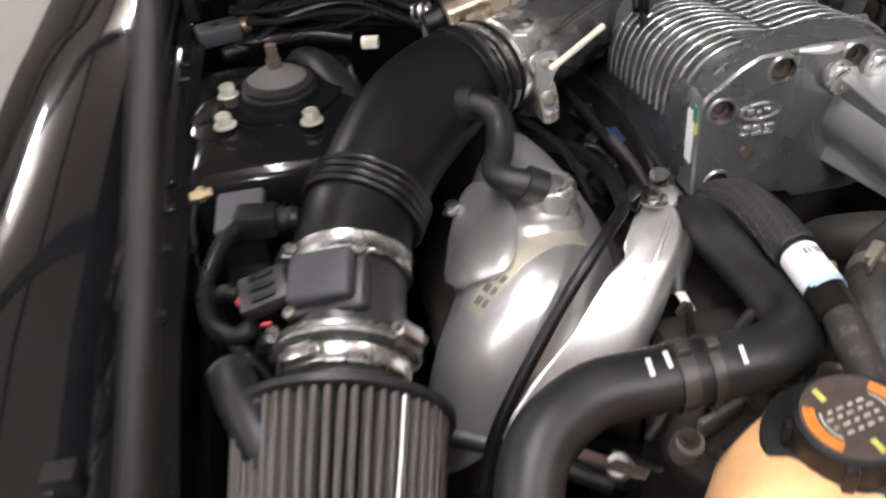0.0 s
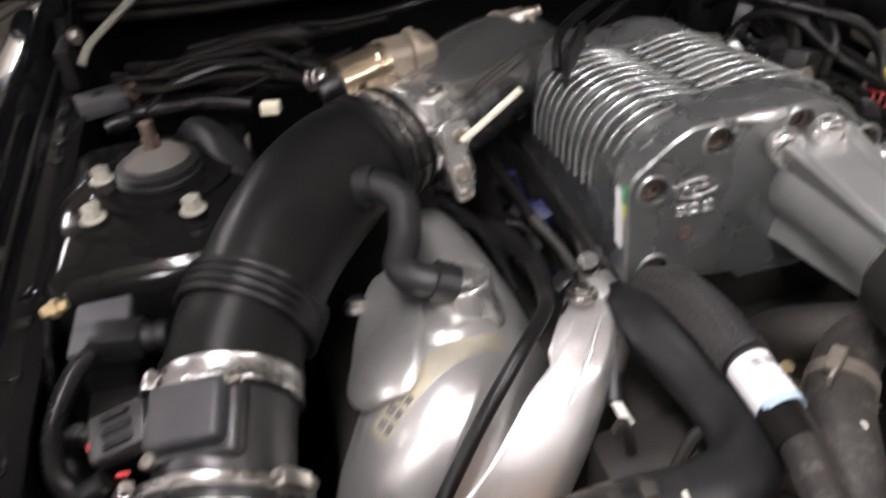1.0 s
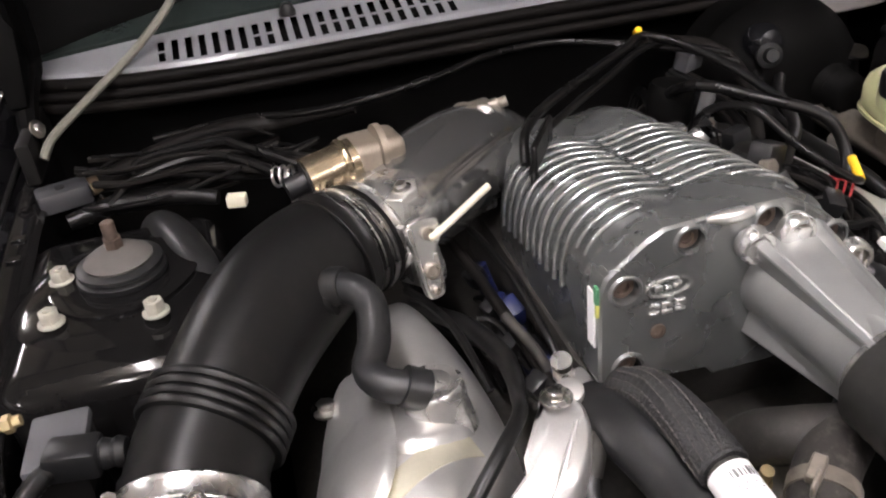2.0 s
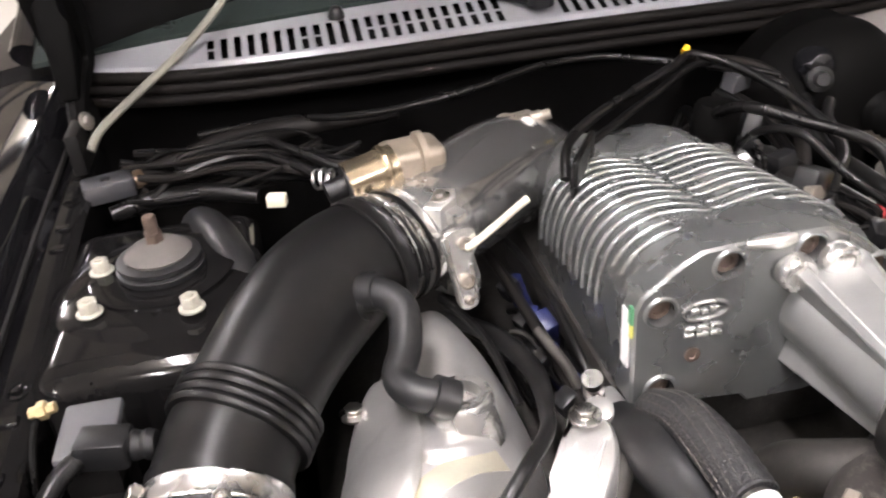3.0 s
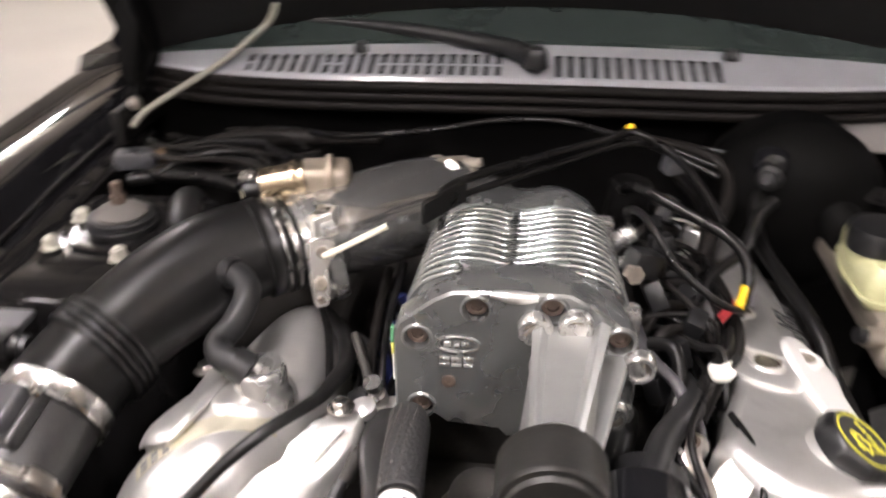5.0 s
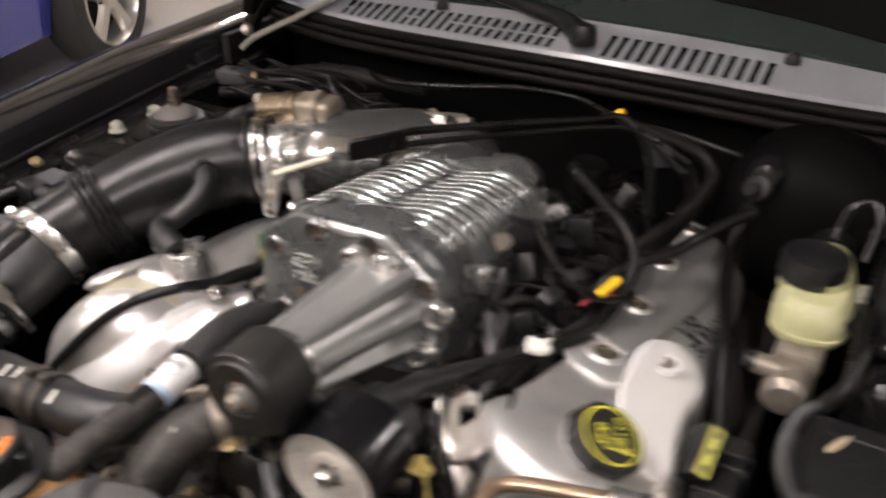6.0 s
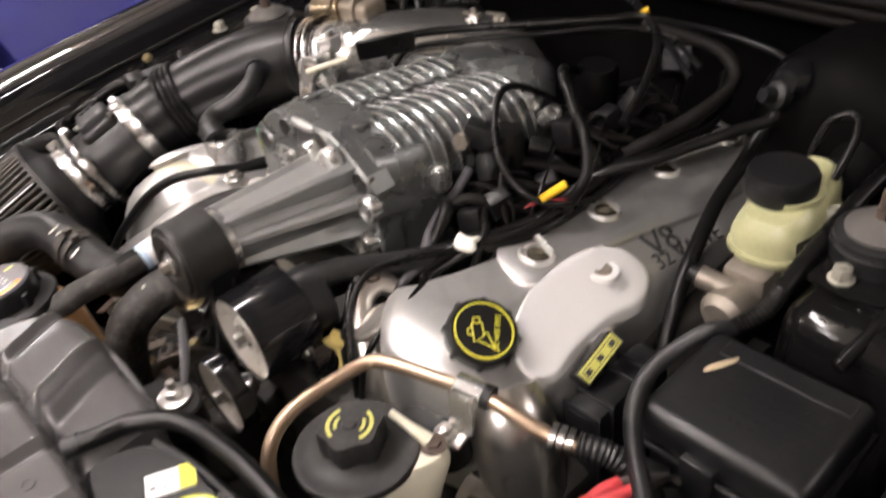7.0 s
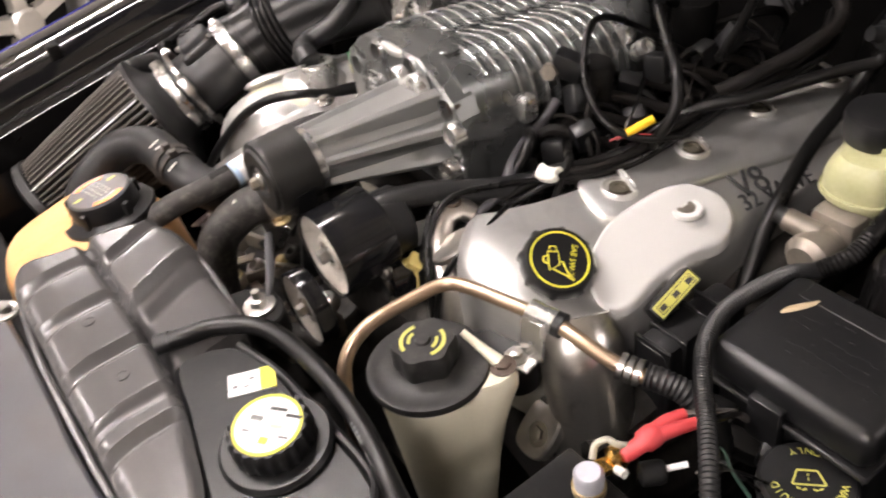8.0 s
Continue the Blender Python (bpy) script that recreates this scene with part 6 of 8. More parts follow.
def fuse_box():
    t = thing("fuse_box", (0.50, 0.26, 0.74), "black plastic fuse box with a faintly printed lid", "fuse box")
    part("box", block(0.428, 0.565, 0.216, 0.322, 0.745, 0.832, 0.006), PLASTIC, t)
    lid = block(0.420, 0.568, 0.207, 0.330, 0.826, 0.8655, 0.0125, 4)
    lidp = part("lid", lid, PLASTIC, t, "glossy black lid with rounded edge")
    part("lid_lip", block(0.4165, 0.5715, 0.2035, 0.3335, 0.8235, 0.8300, 0.002, 1), PLASTIC, lidp)
    part("lid_step", block(0.440, 0.556, 0.300, 0.322, 0.8635, 0.8663, 0.001, 1), PLASTIC, lidp)
    rp = random.Random(31)
    for i in range(6):
        x = 0.445 + rp.uniform(0, 0.02)
        while x < 0.55:
            w = rp.uniform(0.003, 0.010)
            if rp.random() < 0.6:
                part("faint_print", bar(w, rp.uniform(0.001, 0.002), 0.0002, pose(x + w / 2, 0.240 + i * 0.011 + rp.uniform(-0.0015, 0.0015), 0.8655)), FAINT, lidp)
            x += w + rp.uniform(0.002, 0.006)
    part("latch", block(0.470, 0.500, 0.198, 0.208, 0.80, 0.845, 0.002), PLASTIC, t)
    for x, y, z, w, mt in ((0.440, 0.206, 0.790, 0.013, PLASTIC), (0.468, 0.203, 0.775, 0.016, MATTE), (0.452, 0.196, 0.762, 0.010, GREY), (0.500, 0.203, 0.790, 0.014, PLASTIC)):
        part("plug", block(-w, w, -0.010, 0.010, -0.014, 0.014, 0.003, 2, pose(x, y, z, 15, 10, 20)), mt, t, "wiring plug under the box")
    solo("wood_chip", pillow_on([(-0.017, -0.002), (0.0, -0.0035), (0.018, -0.001), (0.012, 0.0025), (-0.010, 0.003)], 0.0025, facing((0.449, 0.289, 0.8655), (0, 0, 1), (0.45, 0.9, 0))), BEIGEMARK, "pale chip of wood on the fuse box lid", "wood chip")


def washer_cap():
    c = Vector((0.537, 0.187, 0.80))
    t = thing("washer_bottle", (c.x, c.y, 0.66), "washer bottle neck with a round black cap", "washer bottle")
    part("neck", lathe([(0.03, 0.66), (0.03, 0.80)], (c.x, c.y, 0), (0, 0, 1), 28), PALE, t)
    part("cap", lathe([(0.036, 0.795), (0.037, 0.80), (0.037, 0.812), (0.034, 0.815), (0.0, 0.8155)], (c.x, c.y, 0), (0, 0, 1), 48), PLASTIC, t, "black snap cap")
    m = facing((c.x, c.y, 0.8155), (0, 0, 1), (-0.74, -0.67, 0))
    for txt, an0, step in (("WASHER FLUID", 90, -13.0), ("ONLY", 270, 14.0)):
        mid = (len(txt) - 1) / 2
        for k, ch in enumerate(txt):
            an = an0 + (k - mid) * step
            if ch != " ":
                lettering("lettering", ch, 0.0082, m @ pose(0.0255 * math.cos(radians(an)), 0.0255 * math.sin(radians(an)), 0.0003, 0, 0, an - 90 if an0 == 90 else an + 90), OLIVE, t, 0.0003)
    trap = [bar(0.024, 0.0015, 0.0006, m, 0, 0.006), bar(0.015, 0.0015, 0.0006, m, 0, -0.007), bar(0.0015, 0.0135, 0.0006, m, -0.0098, -0.0005, 20), bar(0.0015, 0.0135, 0.0006, m, 0.0098, -0.0005, -20)]
    trap += [bar(0.0013, 0.0025, 0.0006, m, 0, y) for y in (-0.003, 0.001)] + [bar(0.0035, 0.0014, 0.0006, m, x, y, q) for x, y, q in ((-0.008, 0.0095, 30), (-0.004, 0.0105, -25), (0.004, 0.0105, 25), (0.008, 0.0095, -30))]
    part("symbol", join(*trap), OLIVE, t, "faded yellow windscreen symbol")


def battery():
    t = thing("battery", (0.47, 0.02, 0.64), "black battery with a bolted terminal and red cable boots", "battery")
    part("case", block(0.395, 0.545, -0.12, 0.078, 0.64, 0.815, 0.006), PLASTIC, t)
    part("top", block(0.400, 0.540, -0.115, 0.072, 0.814, 0.828, 0.004), PLASTIC, t)
    part("post", lathe([(0.011, 0.826), (0.010, 0.845), (0.013, 0.846), (0.013, 0.852)], (0.449, 0.046, 0), (0, 0, 1), 20), BRASS, t)
    part("post_nut", lathe([(0.0115, 0.850), (0.0115, 0.864), (0.009, 0.867), (0.0, 0.867)], (0.449, 0.046, 0), (0, 0, 1), 18), ZINCB, t, "pale zinc nut")
    part("terminal", join(block(-0.016, 0.014, -0.007, 0.007, -0.004, 0.004, 0.002, 2, pose(0.443, 0.070, 0.845, 0, 0, 75)), lathe([(0.009, -0.004), (0.011, 0), (0.009, 0.006), (0.006, 0.006)], (0.443, 0.079, 0.846), (0.2, 0.9, 0.3), 14)), TERMINAL, t, "shiny brass cable terminal")
    part("terminal_loop", tube([(0.432, 0.066, 0.846), (0.428, 0.073, 0.853), (0.433, 0.081, 0.858), (0.440, 0.083, 0.857), (0.446, 0.088, 0.856)], 0.0028, 8, 4), NUTW, t)
    part("terminal_stud", tube([(0.450, 0.073, 0.846), (0.459, 0.073, 0.848)], 0.0038, 10, 2, smooth=False), PALE, t, "pale threaded stud")
    part("cable_boot", lathe([(0.0050, 0.0), (0.0062, 0.004), (0.0072, 0.018), (0.0098, 0.021), (0.0102, 0.031), (0.0085, 0.035), (0.006, 0.037)], (0.450, 0.080, 0.853), (0.06, 1, 0.06), 14, squash=0.8), RED, t, "red rubber cable boot")
    for dx in (-0.004, 0.005):
        part("cable_boot", tube([(0.452 + dx * 0.7, 0.114, 0.855, 0.0058), (0.4545 + dx * 1.1, 0.127, 0.8555, 0.0056), (0.459 + dx * 1.3, 0.143, 0.854, 0.0048)], 0.005, 12, 4), RED, t, "red rubber cable boot")
        part("cable", tube([(0.458 + dx * 1.3, 0.141, 0.854), (0.468 + dx, 0.162, 0.850), (0.472, 0.185, 0.835), (0.470, 0.21, 0.80)], 0.0032, 8, 4), (WIRE, CONE)[dx < 0], t)
    part("fuse_link", lathe([(0.006, 0), (0.0095, 0.002), (0.010, 0.016), (0.0085, 0.020), (0.006, 0.021)], (0.458, 0.088, 0.832), (0.55, 0.85, 0.0), 20), PLASTIC, t, "black link sleeve")
    part("white_plug", tube([(0.469, 0.106, 0.834), (0.478, 0.120, 0.836)], 0.0026, 8, 2, smooth=False), WHITE, t, "thin white wire")


def radiator_cover():
    t = thing("radiator_cover", (0.10, -0.14, 0.80), "black moulded plastic radiator cover with stepped ribs", "radiator cover")
    def top(x, y):
        """Two columns of flat panels with raised beads across them and a groove between."""
        z = 0.918 - 0.04 * max(0, x)
        u = x + (0.0 if y < -0.152 else 0.45 * (y + 0.152))
        for c in (-0.025, 0.040, 0.112, 0.180, 0.212) if y < -0.152 else (0.0, 0.070):
            z += 0.0050 * math.exp(-((u - c) / 0.0034) ** 2) - 0.0026 * math.exp(-((u - c - 0.008) / 0.0036) ** 2) - 0.0012 * (1 if u > c else 0)
        if y >= -0.152:
            z += 0.003
            if u > 0.074:
                z -= 0.018 * min(1.0, (u - 0.074) / 0.022)
        z -= 0.013 * math.exp(-((y + 0.152) / 0.0050) ** 2)
        side = max(0, -0.198 - y)
        return z - 4.0 * side * side - 0.15 * side - 7.0 * max(0, y + 0.100) ** 2
    out = [(-0.062, -0.222), (-0.060, -0.17), (-0.045, -0.105), (-0.010, -0.076), (0.06, -0.072), (0.135, -0.076), (0.150, -0.118), (0.158, -0.15), (0.20, -0.158), (0.26, -0.172), (0.30, -0.185), (0.33, -0.205), (0.33, -0.232), (0.20, -0.232), (0.06, -0.230)]
    part("cover", pillow_grid(out, top, 0.006, 0.05, 0.0025), SHROUD, t, "black ribbed moulded cover")
    part("edge_lip", tube([(-0.058, -0.226, 0.893), (0.03, -0.236, 0.884), (0.12, -0.238, 0.879), (0.22, -0.238, 0.874), (0.30, -0.237, 0.870)], 0.0032, 8, 4), SHROUD, t, "pale worn edge lip")
    part("rear_lip", tube([(-0.040, -0.100, 0.900), (-0.010, -0.074, 0.897), (0.06, -0.070, 0.893), (0.13, -0.075, 0.880)], 0.0030, 8, 4), SHROUD, t)
    for x in (0.066, 0.148):
        part("mould_mark", lathe([(0.006, 0.0), (0.006, 0.0010), (0.0045, 0.0012), (0.004, 0.0004)], (x, -0.186, top(x, -0.186)), (0, -0.05, 1), 18), SHROUD, t)
    r = thing("radiator_tank", (0.26, -0.12, 0.78), "black plastic radiator tank with a white and yellow cap", "radiator tank")
    out2 = [(0.150, -0.150), (0.158, -0.100), (0.20, -0.080), (0.28, -0.076), (0.35, -0.074), (0.388, -0.090), (0.395, -0.15), (0.36, -0.20), (0.30, -0.19), (0.22, -0.17)]
    part("tank", pillow(out2, lambda x, y: 0.893 - 0.05 * (x - 0.2), [(-0.004, 0.09), (0, 0.02), (0.004, 0.006), (0.010, 0.0)], 80), PLASTIC, r, "black plastic tank")
    part("tank_rim", tube([(0.170, -0.094, 0.893), (0.22, -0.083, 0.891), (0.29, -0.079, 0.888), (0.355, -0.078, 0.885), (0.385, -0.098, 0.883)], 0.004, 8, 4), PLASTIC, r)
    c = Vector((0.286, -0.119, 0.886))
    n = Vector((0.05, -0.05, 1)).normalized()
    part("neck", lathe([(0.044, 0), (0.045, 0.006), (0.042, 0.010)], c, n, 44), PLASTIC, r)
    rings = []
    u = n.orthogonal().normalized()
    w = n.cross(u)
    for q, h in ((0.030, 0.008), (0.0318, 0.012), (0.0318, 0.026), (0.0290, 0.030)):
        rings.append([c + n * h + (u * math.cos(a) + w * math.sin(a)) * q * (1 + 0.035 * math.cos(20 * a)) for a in (2 * math.pi * k / 120 for k in range(120))])
    cap = part("cap", skin(rings), PLASTIC, r, "knurled black cap")
    m = facing(c + n * 0.030, n, (0.80, 0.6, 0))
    part("disc", lathe([(0.0252, 0), (0.0252, 0.0008), (0.0, 0.0008)], c + n * 0.030, n, 44), WHITE, cap, "white printed disc")
    part("ring", disc_ring(0.0246, 0.0272, 0.001, m), YELLOW, cap, "yellow printed ring")
    for x, y, w_, h_, mt in ((0.004, 0.014, 0.014, 0.003, DARKMARK), (0.018, 0.010, 0.013, 0.003, DARKMARK), (-0.010, 0.004, 0.010, 0.004, GREYMARK), (0.008, -0.001, 0.010, 0.004, SALMON), (0.003, -0.014, 0.007, 0.006, YELLOW), (-0.014, -0.008, 0.006, 0.002, GREYMARK), (0.017, -0.009, 0.008, 0.002, GREYMARK)):
        part("print_bar", bar(w_, h_, 0.0006, m @ pose(0, 0, 0.0008), x, y, 0), mt, cap)
    m2 = facing((0.216, -0.1045, 0.8925), (0.05, 0, 1), (0.42, 0.91, 0)) @ Matrix.Scale(0.76, 4)
    lab = block(-0.026, 0.026, -0.0155, 0.0155, -0.001, 0.0012, 0.0006, 1)
    bmesh.ops.transform(lab, matrix=m2, verts=lab.verts)
    lb = part("label", lab, WHITE, r, "white and yellow warning label")
    part("label_end", bar(0.017, 0.031, 0.0014, m2 @ pose(0, 0, 0.0008), 0.0175, 0), YELLOW, lb)
    for x, y, w_, h_ in ((-0.018, -0.004, 0.006, 0.009), (-0.006, -0.006, 0.006, 0.006), (0.0, 0.004, 0.006, 0.007)):
        part("print_bar", bar(w_, h_ * 0.4, 0.0006, m2 @ pose(0, 0, 0.0012), x, y), GREYMARK, lb)
    oh = thing("overflow_hose", (0.25, -0.07, 0.88), "black rubber hose with faint print along the radiator tank", "hose")
    run = [(0.128, -0.150, 0.903), (0.139, -0.128, 0.905), (0.150, -0.098, 0.905), (0.183, -0.070, 0.905), (0.245, -0.060, 0.902), (0.315, -0.062, 0.896), (0.375, -0.074, 0.89), (0.43, -0.085, 0.87)]
    part("hose", tube(run, 0.0080, 16, 7), PIPE, oh)
    part("hose_end", tube([(0.128, -0.150, 0.903), (0.1335, -0.139, 0.904)], 0.0092, 14, 2, smooth=False), RUBBER, oh, "thicker cuffed hose end")
    for k in range(9):
        x = 0.318 + 0.0045 * k + (0.008 if k > 4 else 0)
        part("print_bar", bar(0.0026, 0.0030, 0.0003, facing((x, -0.0630 - 0.20 * (x - 0.318) - 0.0055, 0.9005 - 0.10 * (x - 0.318)), (0.1, -0.62, 0.78), (1, -0.2, 0))), GREYMARK, oh)
    b = thing("mounting_bracket", (0.09, -0.045, 0.80), "black bracket with a zinc bolt beside the radiator cover", "bracket")
    part("plate", pillow([(0.06, -0.065), (0.115, -0.066), (0.128, -0.045), (0.112, -0.028), (0.075, -0.03)], lambda x, y: 0.858, [(0, 0.03), (0, 0.002), (0.002, 0)], 40), MATTE, b)
    part("bolt", join(lathe([(0.016, 0), (0.016, 0.003), (0.012, 0.004)], (0.098, -0.047, 0.858), (0, 0, 1), 24), lathe([(0.009, 0.003), (0.009, 0.011), (0.007, 0.012)], (0.098, -0.047, 0.858), (0, 0, 1), 6), lathe([(0.004, 0.01), (0.004, 0.02)], (0.098, -0.047, 0.858), (0, 0, 1), 10)), STEEL, b, "zinc bolt with washer")
    part("tab", tube([(0.093, -0.035, 0.86, 0.003), (0.08, -0.02, 0.88, 0.005), (0.062, -0.005, 0.905, 0.004)], 0.004, 8, 4), GREY, b)
    p = thing("front_panel", (0.1, -0.32, 0.82), "dull dark plastic panel in front of the radiator", "panel")
    part("panel", pillow([(-0.30, -0.36), (-0.30, -0.262), (-0.05, -0.246), (0.15, -0.246), (0.36, -0.25), (0.42, -0.36)], lambda x, y: 0.868, [(0, 0.03), (0, 0.003), (0.003, 0)], 80), PANEL, p)
    part("bolt", join(lathe([(0.015, 0), (0.015, 0.003), (0.011, 0.004)], (-0.075, -0.245, 0.868), (0, 0, 1), 24), lathe([(0.008, 0.003), (0.008, 0.010)], (-0.075, -0.245, 0.868), (0, 0, 1), 6)), STEEL, p, "zinc bolt with washer")
    return t


def pillow_grid(outline, top, bevel, depth, step=0.005):
    """A lid whose relief follows top(x, y) closely: a fine grid clipped to the outline, with a skirt."""
    loop = [np.array(q[:2]) for q in spline(outline, 14, True)]
    n = len(loop)
    def inside(x, y):
        c = False
        for i in range(n):
            (x0, y0), (x1, y1) = loop[i], loop[i - 1]
            if (y0 > y) != (y1 > y) and x < (x1 - x0) * (y - y0) / (y1 - y0) + x0:
                c = not c
        return c
    pts = np.array(loop)
    def edge(x, y):
        return float(np.min(np.hypot(pts[:, 0] - x, pts[:, 1] - y)))
    x0, y0 = pts.min(0)
    x1, y1 = pts.max(0)
    nx, ny = int((x1 - x0) / step) + 2, int((y1 - y0) / step) + 2
    bm = bmesh.new()
    g = {}
    for i in range(nx):
        for j in range(ny):
            x, y = x0 + i * step, y0 + j * step
            if inside(x, y):
                e = min(edge(x, y) / (bevel * 2), 1)
                g[i, j] = bm.verts.new((x, y, top(x, y) - bevel * (1 - e) ** 2))
    for (i, j), v in list(g.items()):
        q = [g.get((i + a, j + b)) for a, b in ((0, 0), (1, 0), (1, 1), (0, 1))]
        if all(q):
            bm.faces.new(q)
    for v in [v for v in bm.verts if not v.link_faces]:
        bm.verts.remove(v)
    rim = {v for e in bm.edges if len(e.link_faces) == 1 for v in e.verts}
    for v in rim:
        q = pts[int(np.argmin(np.hypot(pts[:, 0] - v.co.x, pts[:, 1] - v.co.y)))]
        v.co = (q[0], q[1], top(q[0], q[1]) - bevel)
    bound = [e for e in bm.edges if len(e.link_faces) == 1]
    ret = bmesh.ops.extrude_edge_only(bm, edges=bound)
    for v in ret["geom"]:
        if isinstance(v, bmesh.types.BMVert):
            v.co.z -= depth
    return bm


# ---------------- wiring ----------------
def strut_side_module():
    t = thing("relay_module", (-0.535, 0.27, 0.80), "grey relay module with a black plug behind the intake pipe", "relay module")
    part("box", block(-0.558, -0.513, 0.235, 0.300, 0.880, 0.891, 0.004, 2), GREY, t, "grey flat lid")
    part("base", block(-0.556, -0.515, 0.238, 0.298, 0.840, 0.8805, 0.003, 2), MATTE, t)
    part("plug", block(-0.020, 0.020, -0.014, 0.014, -0.012, 0.012, 0.004, 2, pose(-0.518, 0.238, 0.892, 0, 0, -10)), PLASTIC, t, "black plug")
    part("plug_end", lathe([(0.010, 0), (0.012, 0.004), (0.010, 0.01), (0.012, 0.014), (0.010, 0.02)], (-0.500, 0.235, 0.892), (1, -0.15, 0), 18), PLASTIC, t)
    part("bracket", block(-0.555, -0.515, 0.20, 0.29, 0.78, 0.846, 0.004), MATTE, t)
    hose("module_wire", [(-0.535, 0.235, 0.890), (-0.552, 0.215, 0.885), (-0.566, 0.18, 0.87), (-0.56, 0.14, 0.862), (-0.54, 0.115, 0.866), (-0.522, 0.118, 0.872)], 0.008, "black ribbed wiring conduit", WIRE, 12, 12, corrugate=0.05)
    solo("brake_fitting", lathe([(0.005, -0.006), (0.005, 0), (0.0075, 0.001), (0.0075, 0.007), (0.0045, 0.008), (0.0045, 0.014)], (-0.573, 0.285, 0.900), (1, 0, 0.15), 6), BRASS, "small brass fitting on the inner wing", "fitting")
    hose("brake_line", [(-0.574, 0.285, 0.898), (-0.583, 0.27, 0.87), (-0.585, 0.24, 0.82), (-0.575, 0.18, 0.76)], 0.003, "thin brake line on the inner wing", WIRE, 8)


def harnesses():
    t = thing("firewall_harness", (-0.45, 0.70, 0.85), "taped wiring loom with a grey connector along the firewall", "wiring loom")
    part("connector", block(-0.030, 0.028, -0.018, 0.018, -0.012, 0.012, 0.004, 2, pose(-0.570, 0.687, 0.902, 0, 0, 15)), SENSOR, t, "grey wiring connector")
    part("connector_stud", lathe([(0.006, 0.0), (0.0055, 0.003), (0.0, 0.0035)], (-0.572, 0.683, 0.9138), (0, 0, 1), 14), PLASTIC, t)
    part("collar", tube([(-0.543, 0.697, 0.902), (-0.530, 0.702, 0.903)], 0.011, 16, 2, smooth=False), COPPER, t)
    part("loom", tube([(-0.532, 0.701, 0.903, 0.012), (-0.49, 0.712, 0.908, 0.015), (-0.43, 0.73, 0.916, 0.017), (-0.36, 0.742, 0.92, 0.014), (-0.29, 0.738, 0.922, 0.010), (-0.22, 0.72, 0.93, 0.008)], 0.014, 16, 6), TAPE, t, "brown-black taped loom")
    w = thing("wiring_loom", (-0.47, 0.65, 0.85), "black wiring loom ending in a pale connector", "wiring loom")
    part("loom", tube([(-0.565, 0.64, 0.888, 0.009), (-0.51, 0.655, 0.893, 0.012), (-0.45, 0.645, 0.895, 0.011), (-0.40, 0.628, 0.889, 0.008)], 0.01, 14, 6), WIRE, w)
    part("connector", block(-0.011, 0.011, -0.007, 0.007, -0.006, 0.008, 0.002, 2, pose(-0.380, 0.612, 0.888, 0, 0, -15)), CREAM, w, "pale connector")
    for k, (dy, dz) in enumerate(((0.02, -0.006), (-0.012, 0.012), (0.035, 0.006), (0.012, 0.02), (0.05, 0.0))):
        hose("loose_wire", [(-0.54 + 0.02 * k, 0.66 + dy, 0.885 + dz), (-0.48, 0.675 + dy, 0.905 + dz), (-0.42 + 0.01 * k, 0.69 + dy * 0.5, 0.908 + dz), (-0.36, 0.66 + dy, 0.905 + dz), (-0.31 + 0.01 * k, 0.60 + dy, 0.90)], 0.0045 + 0.001 * (k % 2), "loose black wire beside the firewall", WIRE, 8)
    rw = random.Random(5)
    for k in range(16):
        y0, z0 = rw.uniform(0.64, 0.76), rw.uniform(0.875, 0.915)
        pts = [(-0.54 + 0.055 * i + rw.uniform(-0.012, 0.012), y0 - 0.012 * i * (k % 3) * 0.5 + rw.uniform(-0.014, 0.014), z0 + 0.018 * math.sin(i * 0.8 + k) + rw.uniform(-0.006, 0.008)) for i in range(rw.randint(4, 6))]
        hose("firewall_wire", pts, rw.choice((0.0022, 0.003, 0.0045)), "dark wire in the loom along the firewall", (WIRE, TAPE)[k % 2], 7, 5)
    hose("vacuum_line", [(-0.47, 0.79, 0.91), (-0.36, 0.765, 0.925), (-0.28, 0.69, 0.945), (-0.215, 0.645, 0.965), (-0.132, 0.655, 0.972), (-0.054, 0.685, 0.976), (0.03, 0.702, 0.972), (0.09, 0.67, 0.970), (0.16, 0.62, 0.965), (0.22, 0.58, 0.95)], 0.0042, "thin black vacuum line across the firewall", WIRE, 10)
    hose("cross_cable", [(-0.108, 0.405, 0.965), (-0.095, 0.436, 0.985), (-0.05, 0.49, 0.985), (0.02, 0.548, 0.985), (0.085, 0.60, 0.985), (0.121, 0.630, 0.985), (0.16, 0.60, 0.975), (0.19, 0.54, 0.96), (0.21, 0.47, 0.94)], 0.0050, "black cable bridging over the supercharger", WIRE, 10)
    hose("cross_cable", [(-0.10, 0.40, 0.93), (-0.090, 0.425, 0.972), (-0.03, 0.482, 0.978), (0.04, 0.545, 0.978), (0.10, 0.60, 0.978), (0.15, 0.63, 0.97), (0.22, 0.60, 0.955)], 0.0040, "black cable bridging over the supercharger", WIRE, 10)
    hose("loom_arc", [(0.12, 0.628, 0.978), (0.165, 0.645, 0.965), (0.215, 0.655, 0.950), (0.243, 0.635, 0.932), (0.238, 0.585, 0.915), (0.215, 0.53, 0.898), (0.195, 0.49, 0.885)], 0.0085, "thick black loom arching behind the valve cover", TAPE, 14)
    hose("vacuum_line", [(0.10, 0.655, 0.972), (0.135, 0.70, 0.952), (0.173, 0.733, 0.936), (0.239, 0.738, 0.924), (0.29, 0.70, 0.93)], 0.0036, "thin black vacuum line to the brake booster", RUBBER, 10)
